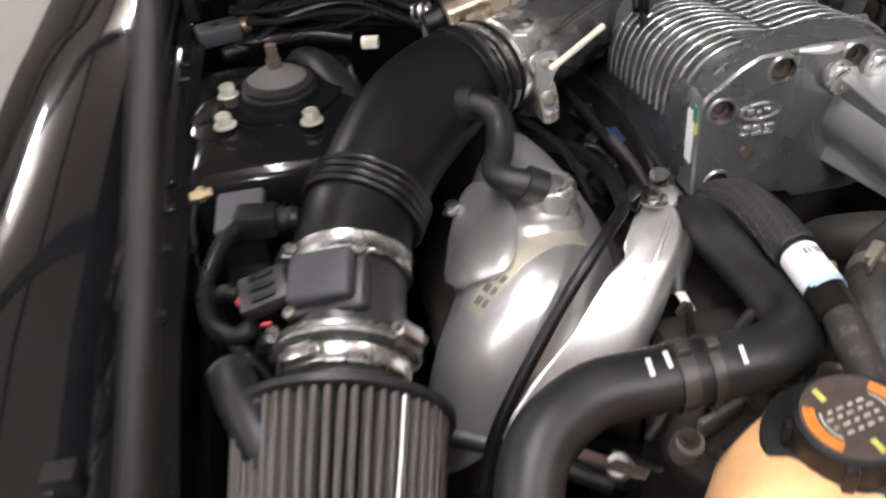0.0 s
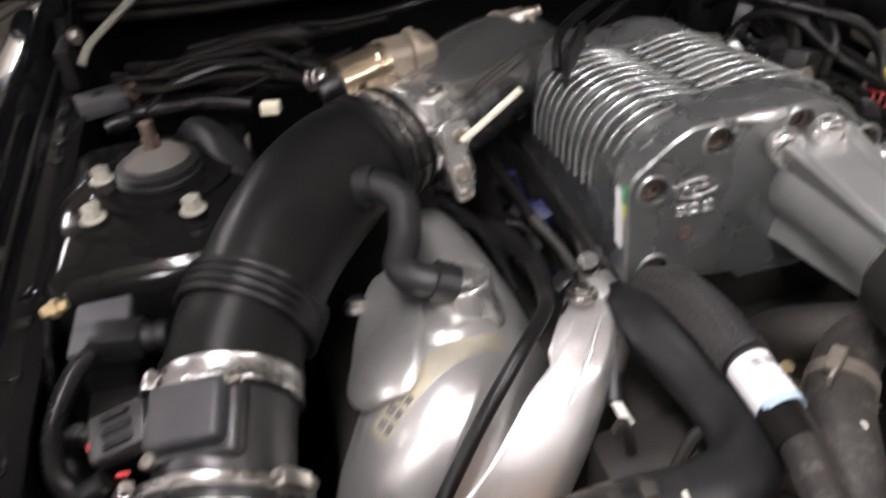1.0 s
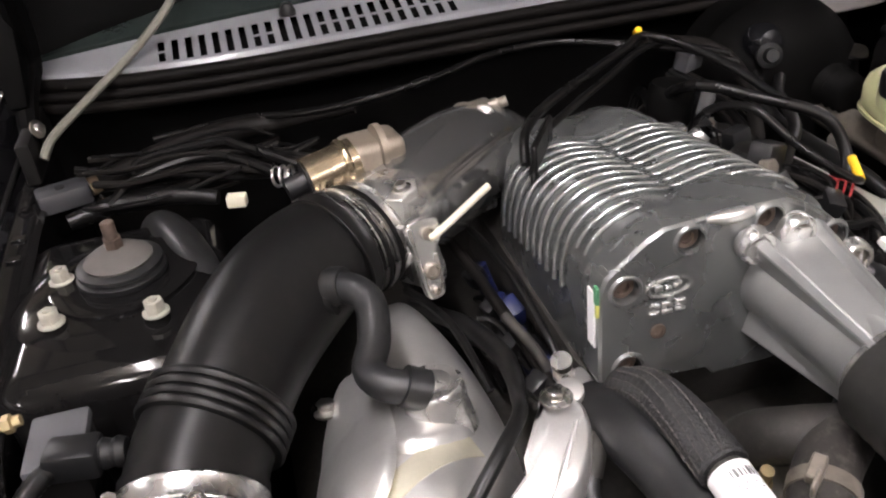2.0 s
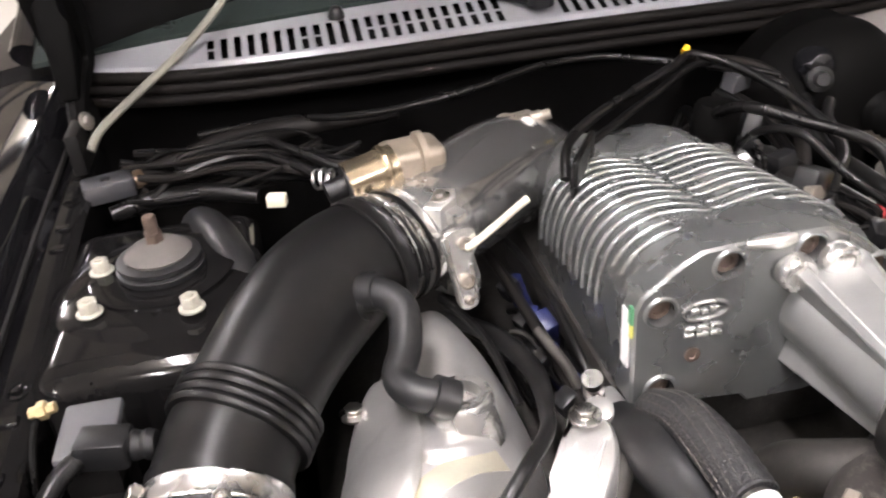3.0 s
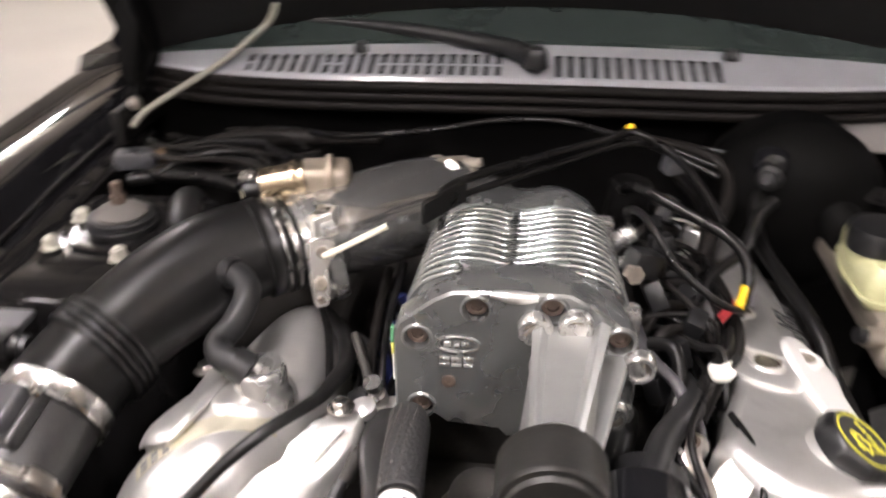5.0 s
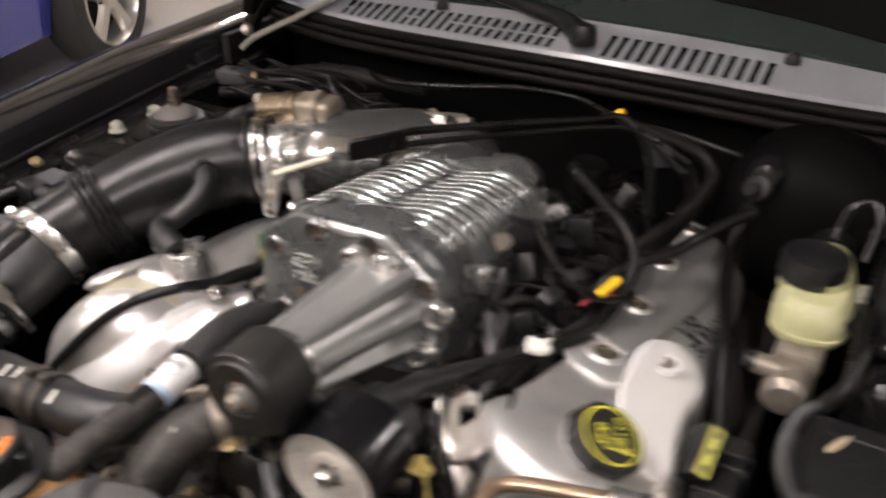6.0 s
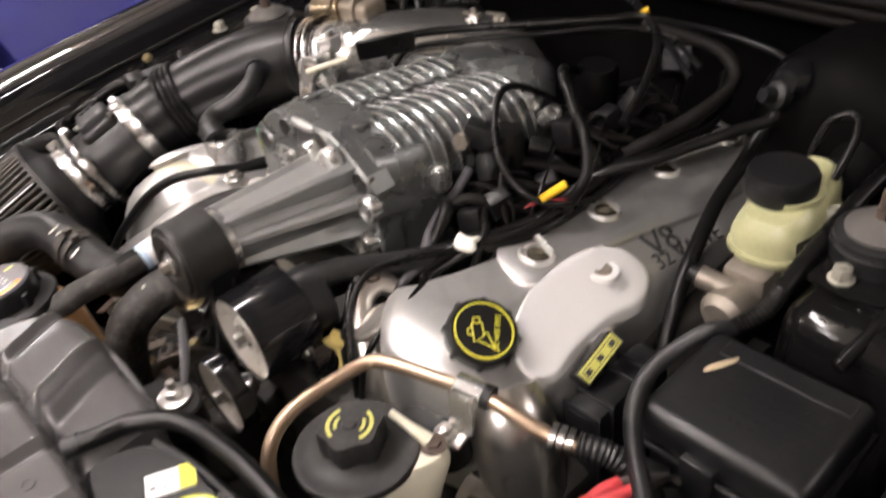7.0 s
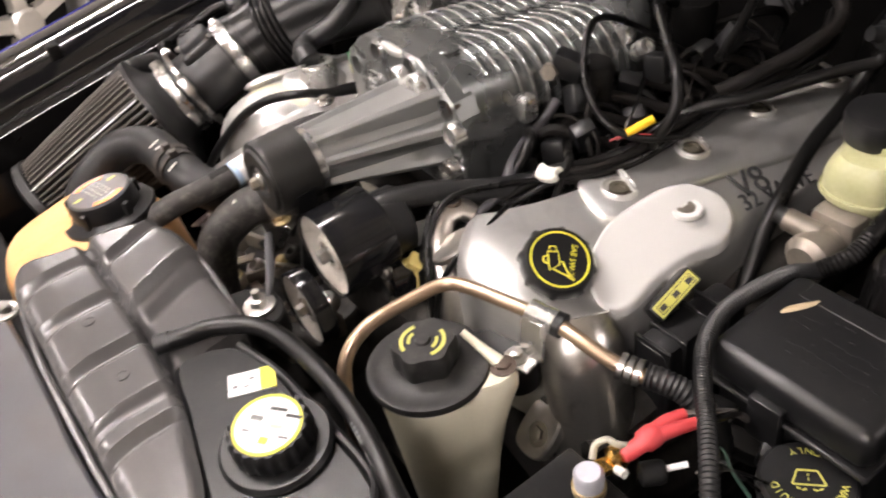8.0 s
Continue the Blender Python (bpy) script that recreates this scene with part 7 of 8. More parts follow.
    solo("wire_plug", block(-0.016, 0.016, -0.010, 0.010, -0.012, 0.012, 0.003, 2, pose(0.176, 0.618, 0.950, 10, 0, 25)), GREY, "grey wiring plug behind the supercharger", "plug")
    solo("tape_flag", tube([(0.113, 0.634, 0.987), (0.120, 0.6385, 0.991)], 0.0042, 10, 2, smooth=False), YTAPE, "small orange tape flag on a cable", "tape flag")
    k = solo("cable_guide", block(-0.003, 0.003, -0.040, 0.034, -0.014, 0.012, 0.002, 1, pose(-0.092, 0.400, 0.988, 0, 0, -32)), WIRE, "black cable bracket beside the supercharger", "cable bracket")
    # right-hand loom beside the supercharger
    loom = thing("injector_loom", (0.2, 0.4, 0.80), "thick black taped engine loom beside the supercharger", "wiring loom")
    run = [(0.150, 0.215, 0.865), (0.172, 0.262, 0.882), (0.196, 0.298, 0.882), (0.206, 0.35, 0.880), (0.204, 0.42, 0.878), (0.203, 0.49, 0.878), (0.218, 0.565, 0.880), (0.222, 0.64, 0.888), (0.20, 0.70, 0.90)]
    for k in range(7):
        an = 2 * math.pi * k / 6
        o = (math.cos(an) * 0.0082, math.sin(an) * 0.0070) if k < 6 else (0, 0)
        part("loom_strand", tube([(x + o[0] * (1 + 0.25 * math.sin(i * 2.1 + k)), y, z + o[1] * (1 + 0.3 * math.sin(i * 1.7 + k * 2))) for i, (x, y, z) in enumerate(run)], 0.0040 + 0.0006 * (k % 3), 9, 6), (WIRE, TAPE)[k % 2], loom)
    part("white_tie", pillow_on([(-0.011, -0.006), (0.004, -0.009), (0.012, -0.004), (0.009, 0.002), (0.013, 0.008), (0.001, 0.006), (-0.010, 0.009)], 0.008, facing((0.178, 0.256, 0.890), (0.2, -0.5, 1), (0.9, 0.4, 0))), PALE, loom, "torn white tape tie")
    part("yellow_connector", tube([(0.206, 0.338, 0.911), (0.216, 0.366, 0.919)], 0.0046, 12, 2, smooth=False), YTAPE, loom, "yellow butt connector")
    for k in range(3):
        part("red_wire", tube([(0.190, 0.330 + 0.010 * k, 0.899 - 0.003 * k), (0.201, 0.340 + 0.011 * k, 0.906 - 0.005 * k), (0.210, 0.352 + 0.012 * k, 0.902 - 0.005 * k), (0.214, 0.372 + 0.010 * k, 0.888)], 0.0013, 6, 4), RED, loom, "thin red wire")
    hose("loop_cable", [(0.120, 0.52, 0.90), (0.100, 0.44, 0.965), (0.112, 0.385, 0.985), (0.140, 0.345, 0.955), (0.180, 0.328, 0.925), (0.212, 0.345, 0.905), (0.225, 0.40, 0.885)], 0.0040, "black cable looped beside the supercharger", WIRE, 12)
    hose("loop_cable", [(0.10, 0.56, 0.93), (0.112, 0.49, 0.972), (0.160, 0.445, 0.965), (0.208, 0.408, 0.95), (0.224, 0.388, 0.92), (0.214, 0.365, 0.885)], 0.0062, "thick black cable looped beside the supercharger", WIRE, 14)
    hose("taped_lead", [(0.100, 0.340, 0.908), (0.106, 0.312, 0.896), (0.116, 0.276, 0.890), (0.137, 0.238, 0.886), (0.150, 0.215, 0.86)], 0.0060, "grey taped lead in front of the wiring tangle", GREYTAPE, 12)
    hose("glossy_hose", [(0.170, 0.40, 0.86), (0.205, 0.450, 0.888), (0.239, 0.487, 0.896), (0.259, 0.531, 0.90), (0.278, 0.581, 0.90), (0.302, 0.615, 0.905)], 0.0068, "glossy black hose over the valve cover's rear", PIPE, 16)
    hose("sensor_lead", [(0.115, 0.285, 0.90), (0.135, 0.27, 0.905), (0.14, 0.245, 0.885), (0.13, 0.22, 0.86)], 0.007, "black sensor lead in front of the loom", WIRE, 10)
    rnd = random.Random(7)
    for k in range(52):
        a = Vector((rnd.uniform(0.105, 0.165), rnd.uniform(0.26, 0.60), rnd.uniform(0.80, 0.875)))
        turn, size = rnd.uniform(0, 6.28), rnd.uniform(0.025, 0.07)
        lean = Vector((rnd.uniform(-0.35, 0.35), rnd.uniform(-0.3, 0.3), 1)).normalized()
        flat = Vector((math.cos(turn) * 0.5, math.sin(turn), 0)).normalized()
        pts = []
        for f in (0.0, 0.2, 0.4, 0.6, 0.8, 1.0):
            an = math.pi * (0.05 + rnd.uniform(0.85, 1.2) * f)
            q = a - flat * math.cos(an) * size * 1.3 + lean * math.sin(an) * size * rnd.uniform(0.6, 0.9) + Vector((0, 0.03 * f, 0))
            q.x = min(max(q.x, 0.100), 0.185 + max(0, q.z - 0.90))
            q.y, q.z = min(q.y, 0.74), min(q.z, 0.925)
            pts.append(q)
        hose("loom_wire", pts, rnd.choice((0.0016, 0.0022, 0.0034, 0.0046, 0.0056)), "black engine wire in the tangle beside the supercharger", (WIRE, WIRE, TAPE)[k % 3], 7, 5)
    for k in range(7):
        y = 0.30 + 0.045 * k
        hose("loom_branch", [(0.110, y - 0.02, 0.87), (0.128, y, 0.90), (0.150, y + 0.02, 0.895), (0.176, y + 0.05, 0.878)], 0.0065, "black taped loom branch beside the supercharger", TAPE, 9, 6)
    for k in range(14):
        a = Vector((0.125 + 0.018 * (k % 3), 0.27 + 0.026 * k, 0.862 + 0.018 * (k % 4)))
        solo("wire_plug", block(-0.013, 0.013, -0.010, 0.010, -0.016, 0.016, 0.004, 2, Matrix.Translation(a) @ pose(0, 0, 0, rnd.uniform(-30, 30), rnd.uniform(-30, 30), rnd.uniform(0, 90))), PLASTIC, "black wiring plug in the tangle", "plug")
    solo("vacuum_can", lathe([(0.024, 0), (0.026, 0.004), (0.026, 0.05), (0.022, 0.056), (0.0, 0.058)], (0.110, 0.545, 0.90), (0.1, 0, 1), 30), BOOST, "black round vacuum actuator behind the supercharger", "actuator")
    solo("vacuum_can", lathe([(0.020, 0), (0.022, 0.004), (0.022, 0.05), (0.018, 0.056), (0.0, 0.058)], (0.112, 0.382, 0.888), (0.1, 0, 1), 30), MATTE, "black round solenoid beside the supercharger", "actuator")
    s = thing("pressure_sensor", (0.115, 0.36, 0.90), "small black pressure sensor with a metal nut on the supercharger", "sensor")
    part("sensor", block(-0.018, 0.018, -0.012, 0.012, -0.014, 0.014, 0.005, 2, pose(0.110, 0.352, 0.950, 0, 20, 30)), PLASTIC, s)
    part("nut", lathe([(0.010, 0), (0.010, 0.010)], (0.098, 0.338, 0.946), (0.4, -1, 0.2), 6), MCYL, s)
    # left valley, between the cover and the supercharger
    for k in range(4):
        y = 0.255 + 0.06 * k
        j = thing("fuel_injector", (-0.145, y, 0.79), "blue bodied fuel injector with a black plug", "fuel injector", "fuel injectors")
        part("body", tube([(-0.140, y - 0.006, 0.80), (-0.148, y, 0.825), (-0.153, y + 0.004, 0.845)], 0.009, 14, 3), BLUE, j, "blue injector body")
        part("plug", block(-0.010, 0.010, -0.009, 0.009, -0.010, 0.010, 0.003, 2, pose(-0.160, y - 0.01, 0.842, 0, -25, 20)), PLASTIC, j)
    hose("fuel_rail", [(-0.150, 0.225, 0.845), (-0.158, 0.30, 0.858), (-0.165, 0.40, 0.86), (-0.17, 0.48, 0.855)], 0.0055, "dark metal fuel rail beside the supercharger", TAPE, 14)
    for y, z in ((0.262, 0.836), (0.355, 0.842)):
        solo("injector_plug", block(-0.008, 0.008, -0.012, 0.012, -0.015, 0.012, 0.003, 2, pose(-0.144, y, z, 20, -12, 12)), BLUE, "blue injector plug in the engine valley", "plug")
    s2 = thing("rail_fitting", (-0.14, 0.235, 0.84), "bright fuel rail fitting with a tan collar", "fitting")
    part("fitting", lathe([(0.009, 0), (0.009, 0.012), (0.006, 0.013), (0.006, 0.022), (0.009, 0.023), (0.009, 0.030)], (-0.139, 0.238, 0.848), (-0.2, -0.3, 1), 14), STEEL, s2)
    part("collar", tube([(-0.150, 0.245, 0.855), (-0.158, 0.262, 0.872), (-0.172, 0.29, 0.888)], 0.0048, 12, 4), DARKCAST, s2)
    for k in range(9):
        a = Vector((rnd.uniform(-0.20, -0.14), rnd.uniform(0.24, 0.40), rnd.uniform(0.80, 0.85)))
        b = a + Vector((rnd.uniform(-0.03, 0.03), rnd.uniform(0.0, 0.08), rnd.uniform(-0.01, 0.03)))
        c = b + Vector((rnd.uniform(-0.03, 0.03), rnd.uniform(0.0, 0.08), rnd.uniform(-0.04, 0.01)))
        hose("valley_wire", [a, b, c], rnd.uniform(0.003, 0.005), "black injector wire in the engine valley", WIRE, 7, 5)
    # right flank
    hose("booster_hose", [(0.302, 0.668, 0.912), (0.288, 0.635, 0.885), (0.288, 0.590, 0.858), (0.300, 0.520, 0.848), (0.318, 0.455, 0.834), (0.328, 0.415, 0.816), (0.338, 0.380, 0.785), (0.347, 0.350, 0.75), (0.355, 0.33, 0.70)], 0.0085, "thick black hose passing over the valve cover", WIRE, 14)
    hose("ribbed_conduit", [(0.431, 0.343, 0.860), (0.416, 0.325, 0.860), (0.410, 0.285, 0.864), (0.411, 0.240, 0.868), (0.425, 0.200, 0.869), (0.448, 0.170, 0.865), (0.478, 0.140, 0.861), (0.516, 0.098, 0.855), (0.545, 0.064, 0.82)], 0.0072, "black ribbed wiring conduit beside the fuse box", RUBBER, 14, 26, corrugate=0.09)
    hose("ribbed_conduit", [(0.47, 0.64, 0.93), (0.453, 0.56, 0.920), (0.449, 0.472, 0.905), (0.448, 0.397, 0.888), (0.446, 0.365, 0.874), (0.430, 0.343, 0.860)], 0.0082, "black ribbed wiring conduit beside the brake reservoir", WIRE, 14, 16, corrugate=0.06)
    hose("inner_wing_cable", [(0.56, 0.72, 0.95), (0.55, 0.60, 0.935), (0.535, 0.5, 0.90), (0.53, 0.40, 0.88), (0.52, 0.35, 0.86)], 0.007, "black cable along the inner wing", WIRE, 10)
    for k in range(3):
        hose("battery_wire", [(0.476 + 0.006 * k, 0.142 - 0.012 * k, 0.838), (0.490, 0.145 - 0.010 * k, 0.842 - 0.006 * k), (0.503, 0.139, 0.836), (0.520, 0.142 + 0.01 * k, 0.815)], 0.0014, "thin wire near the battery", (GREENW, WIRE, WIRE)[k], 8)
    hose("pump_hose", [(0.090, 0.085, 0.893), (0.101, 0.112, 0.897), (0.113, 0.150, 0.893), (0.130, 0.185, 0.885), (0.146, 0.215, 0.879), (0.152, 0.255, 0.868), (0.150, 0.32, 0.84)], 0.0125, "thick black hose behind the glossy pump", RUBBER, 16)
    hose("corner_wire", [(0.185, 0.275, 0.880), (0.160, 0.225, 0.888), (0.140, 0.175, 0.893), (0.137, 0.148, 0.888), (0.146, 0.122, 0.868), (0.162, 0.104, 0.83), (0.172, 0.098, 0.77)], 0.0034, "black wire round the corner of the valve cover", WIRE, 10)
    hose("corner_wire", [(0.178, 0.285, 0.880), (0.150, 0.225, 0.880), (0.132, 0.170, 0.886), (0.131, 0.140, 0.874), (0.142, 0.112, 0.84), (0.150, 0.10, 0.78)], 0.0040, "black wire round the corner of the valve cover", WIRE, 10)
    d = thing("dipstick_tag", (0.366, 0.232, 0.80), "yellow printed tag on a black holder", "tag")
    m = facing((0.351, 0.250, 0.842), (0.60, -0.35, 0.70), (-0.10, 0.98, 0.25)) @ Matrix.Scale(0.85, 4)
    part("holder", block(-0.032, 0.032, -0.011, 0.011, -0.035, 0.0, 0.003, 2, m), PLASTIC, d)
    part("bracket", block(0.346, 0.384, 0.200, 0.315, 0.68, 0.818, 0.008, 2), PLASTIC, d, "black plastic bracket")
    for y in (0.205, 0.225, 0.265, 0.285):
        part("bracket_rib", block(0.344, 0.387, y - 0.002, y + 0.002, 0.72, 0.821, 0.001, 1), PLASTIC, d)
    part("face", bar(0.058, 0.0165, 0.0012, m), OLIVE, d, "faded yellow face")
    part("print_frame", bar(0.052, 0.0112, 0.0004, m @ pose(0, 0, 0.0012)), DARKMARK, d)
    part("print_panel", bar(0.050, 0.0095, 0.0004, m @ pose(0, 0, 0.0014)), OLIVE, d)
    for x in (-0.020, 0.0, 0.020):
        part("print_bar", bar(0.008, 0.006, 0.0004, m @ pose(0, 0, 0.0017), x, 0), DARKMARK, d)


def front_drive():
    belt_pulley("idler_pulley", (0.0885, 0.031, 0.867), 0.0475, 0.064, PULLEYFACE, "glossy black idler pulley with a worn pale face")
    belt_pulley("idler_pulley", (0.071, -0.002, 0.803), 0.043, 0.020, PULLEYFACE, "black lower idler pulley with a worn pale face")
    t = thing("pump", (0.10, 0.12, 0.70), "glossy black cylindrical pump behind the pulleys", "pump")
    part("collar", lathe([(0.036, 0), (0.036, 0.03), (0.028, 0.034)], (0.094, 0.093, 0.870), (0.12, 1, 0), 32), PLASTIC, t)
    part("body", lathe([(0.022, 0), (0.031, 0.003), (0.032, 0.040), (0.026, 0.046)], (0.110, 0.080, 0.815), (0.12, 1, 0), 36), PAINT, t, "glossy black drum")
    for x, z in ((0.128, 0.842), (0.133, 0.800)):
        part("bolt", hexbolt((x, 0.078, z), (0.2, -1, 0.2), 0.006, 0.006), STEEL, t)
    part_pts = [(0.058, 0.045, 0.925), (0.045, 0.045, 0.89), (0.035, 0.04, 0.84), (0.03, 0.03, 0.80)]
    solo("drive_belt", skin([[(x - 0.0025, y - 0.010, z), (x + 0.0025, y - 0.010, z), (x + 0.0025, y + 0.012, z), (x - 0.0025, y + 0.012, z)] for x, y, z in (tuple(q) for q in spline(part_pts, 6))]), RUBBER, "black ribbed drive belt", "belt")
    y = thing("vacuum_tee", (0.135, 0.10, 0.83), "yellow plastic vacuum tee fitting", "fitting")
    c = Vector((0.134, 0.108, 0.838))
    tee = join(block(-0.006, 0.006, -0.006, 0.006, -0.007, 0.007, 0.002, 2, Matrix.Translation(c) @ pose(0, 0, 0, 20, 30, 40)), tube([c, c + Vector((-0.013, -0.012, -0.003))], 0.0052, 12, 2, smooth=False), tube([c, c + Vector((0.006, -0.004, -0.020))], 0.0042, 12, 2, smooth=False), lathe([(0.0068, 0.010), (0.0068, 0.014), (0.005, 0.015)], c, (-0.013, -0.012, -0.003), 10))
    for v in tee.verts:
        v.co = c + (v.co - c) * 1.4
    part("tee", tee, TEE, y, "yellowed nylon tee")
    part("nub", tube([c, c + Vector((0.008, 0.009, 0.006))], 0.0052, 12, 2, smooth=False), CONE, y, "grey hose end")
    th = thing("thermostat_housing", (-0.03, 0.12, 0.78), "dirty cast thermostat housing below the supercharger", "thermostat housing")
    part("neck", tube([(-0.045, 0.135, 0.80), (-0.04, 0.125, 0.845), (-0.02, 0.10, 0.868), (0.015, 0.085, 0.872)], 0.021, 22, 6), DARKCAST, th)
    part("flange", pillow([(-0.075, 0.12), (-0.045, 0.085), (0.0, 0.085), (0.02, 0.13), (-0.02, 0.165), (-0.06, 0.16)], lambda x, y: 0.822, [(0, 0.05), (0, 0.003), (0.003, 0)], 40), MCYL, th)
    part("sensor", lathe([(0.008, 0), (0.008, 0.014), (0.005, 0.015), (0.005, 0.03)], (-0.045, 0.10, 0.822), (0, -0.3, 1), 14), BRASS, th)


def front_clutter():
    """Cast bosses, bolts and small brackets on the engine's front, seen between the hoses."""
    t = thing("timing_cover", (-0.05, 0.07, 0.66), "dirty cast timing cover with bolts and lugs", "timing cover")
    part("cover", pillow([(-0.20, 0.02), (-0.15, -0.02), (-0.04, -0.02), (0.03, 0.01), (0.05, 0.075), (-0.02, 0.11), (-0.14, 0.11), (-0.20, 0.08)], lambda x, y: 0.735 + 0.35 * (y - 0.05), [(-0.004, 0.08), (0, 0.02), (0.003, 0.004), (0.007, 0)], 70), DARKCAST, t, "stained cast cover")
    rnd = random.Random(12)
    for x, y in ((-0.185, 0.03), (-0.165, 0.075), (-0.13, -0.005), (-0.09, 0.045), (-0.06, -0.008), (-0.02, 0.02), (0.012, 0.05), (-0.12, 0.09), (-0.045, 0.085)):
        z = 0.735 + 0.35 * (y - 0.05)
        part("lug", lathe([(0.016, -0.004), (0.014, 0.010), (0.012, 0.013)], (x, y, z), (0, -0.3, 1), 16), MCYL, t)
        part("bolt", hexbolt((x, y, z + 0.012), (0, -0.3, 1), 0.0062, 0.007), (STEEL, RUSTY, BRASS)[rnd.randrange(3)], t)
    for x, y, w, a in ((-0.15, 0.045, 0.05, 20), (-0.03, 0.06, 0.06, -35), (-0.10, 0.02, 0.04, 70)):
        part("rib", block(-w / 2, w / 2, -0.004, 0.004, -0.01, 0.012, 0.003, 2, pose(x, y, 0.742 + 0.35 * (y - 0.05), 0, 0, a)), MCYL, t)
    for k in range(34):
        x, y = rnd.uniform(-0.27, 0.04), rnd.uniform(-0.03, 0.11)
        z = 0.742 + 0.35 * (y - 0.05)
        mt = (MCYL, DARKCAST, STEEL, DARKCAST, RUSTY)[k % 5]
        if k % 3 == 0:
            part("boss", lathe([(0.013, -0.03), (0.012, 0.012), (0.009, 0.015), (0.006, 0.015), (0.006, 0.006)], (x, y, z), (rnd.uniform(-0.4, 0.4), -0.5, 1), 14), mt, t)
        elif k % 3 == 1:
            w = rnd.uniform(0.012, 0.035)
            part("bracket_leaf", block(-w, w, -0.006, 0.006, -0.0015, 0.0015, 0.001, 1, pose(x, y, z + rnd.uniform(0.004, 0.02), rnd.uniform(-40, 40), rnd.uniform(-25, 25), rnd.uniform(0, 180))), mt, t)
        else:
            a = Vector((x, y, z))
            part("casting_rib", tube([a + Vector((0, 0, -0.01)), a + Vector((rnd.uniform(-0.02, 0.02), rnd.uniform(-0.01, 0.02), 0.016)), a + Vector((rnd.uniform(-0.05, 0.05), rnd.uniform(-0.02, 0.03), rnd.uniform(-0.02, 0.01)))], rnd.uniform(0.003, 0.007), 8, 4), mt, t)
    b = thing("hose_bracket", (-0.02, 0.06, 0.80), "bright folded steel bracket with a bolt below the supercharger", "bracket")
    part("plate", block(-0.022, 0.022, -0.010, 0.010, -0.002, 0.002, 0.001, 1, pose(-0.028, 0.040, 0.848, 15, 0, 25)), STEEL, b)
    part("leg", block(-0.022, -0.018, -0.010, 0.010, -0.05, 0.0, 0.001, 1, pose(-0.028, 0.040, 0.848, 15, 0, 25)), STEEL, b)
    part("bolt", hexbolt((-0.022, 0.040, 0.850), (0, -0.2, 1), 0.007, 0.008), BRASS, b)
    for k in range(8):
        a = Vector((rnd.uniform(-0.17, 0.02), rnd.uniform(0.03, 0.12), rnd.uniform(0.78, 0.81)))
        q = a + Vector((rnd.uniform(-0.05, 0.05), rnd.uniform(-0.02, 0.03), rnd.uniform(0.01, 0.03)))
        hose("small_pipe", [a, a.lerp(q, 0.5) + Vector((0, 0, 0.02)), q], rnd.uniform(0.003, 0.006), "thin dark pipe at the engine's front", (DARKCAST, WIRE)[k % 2], 8, 5)


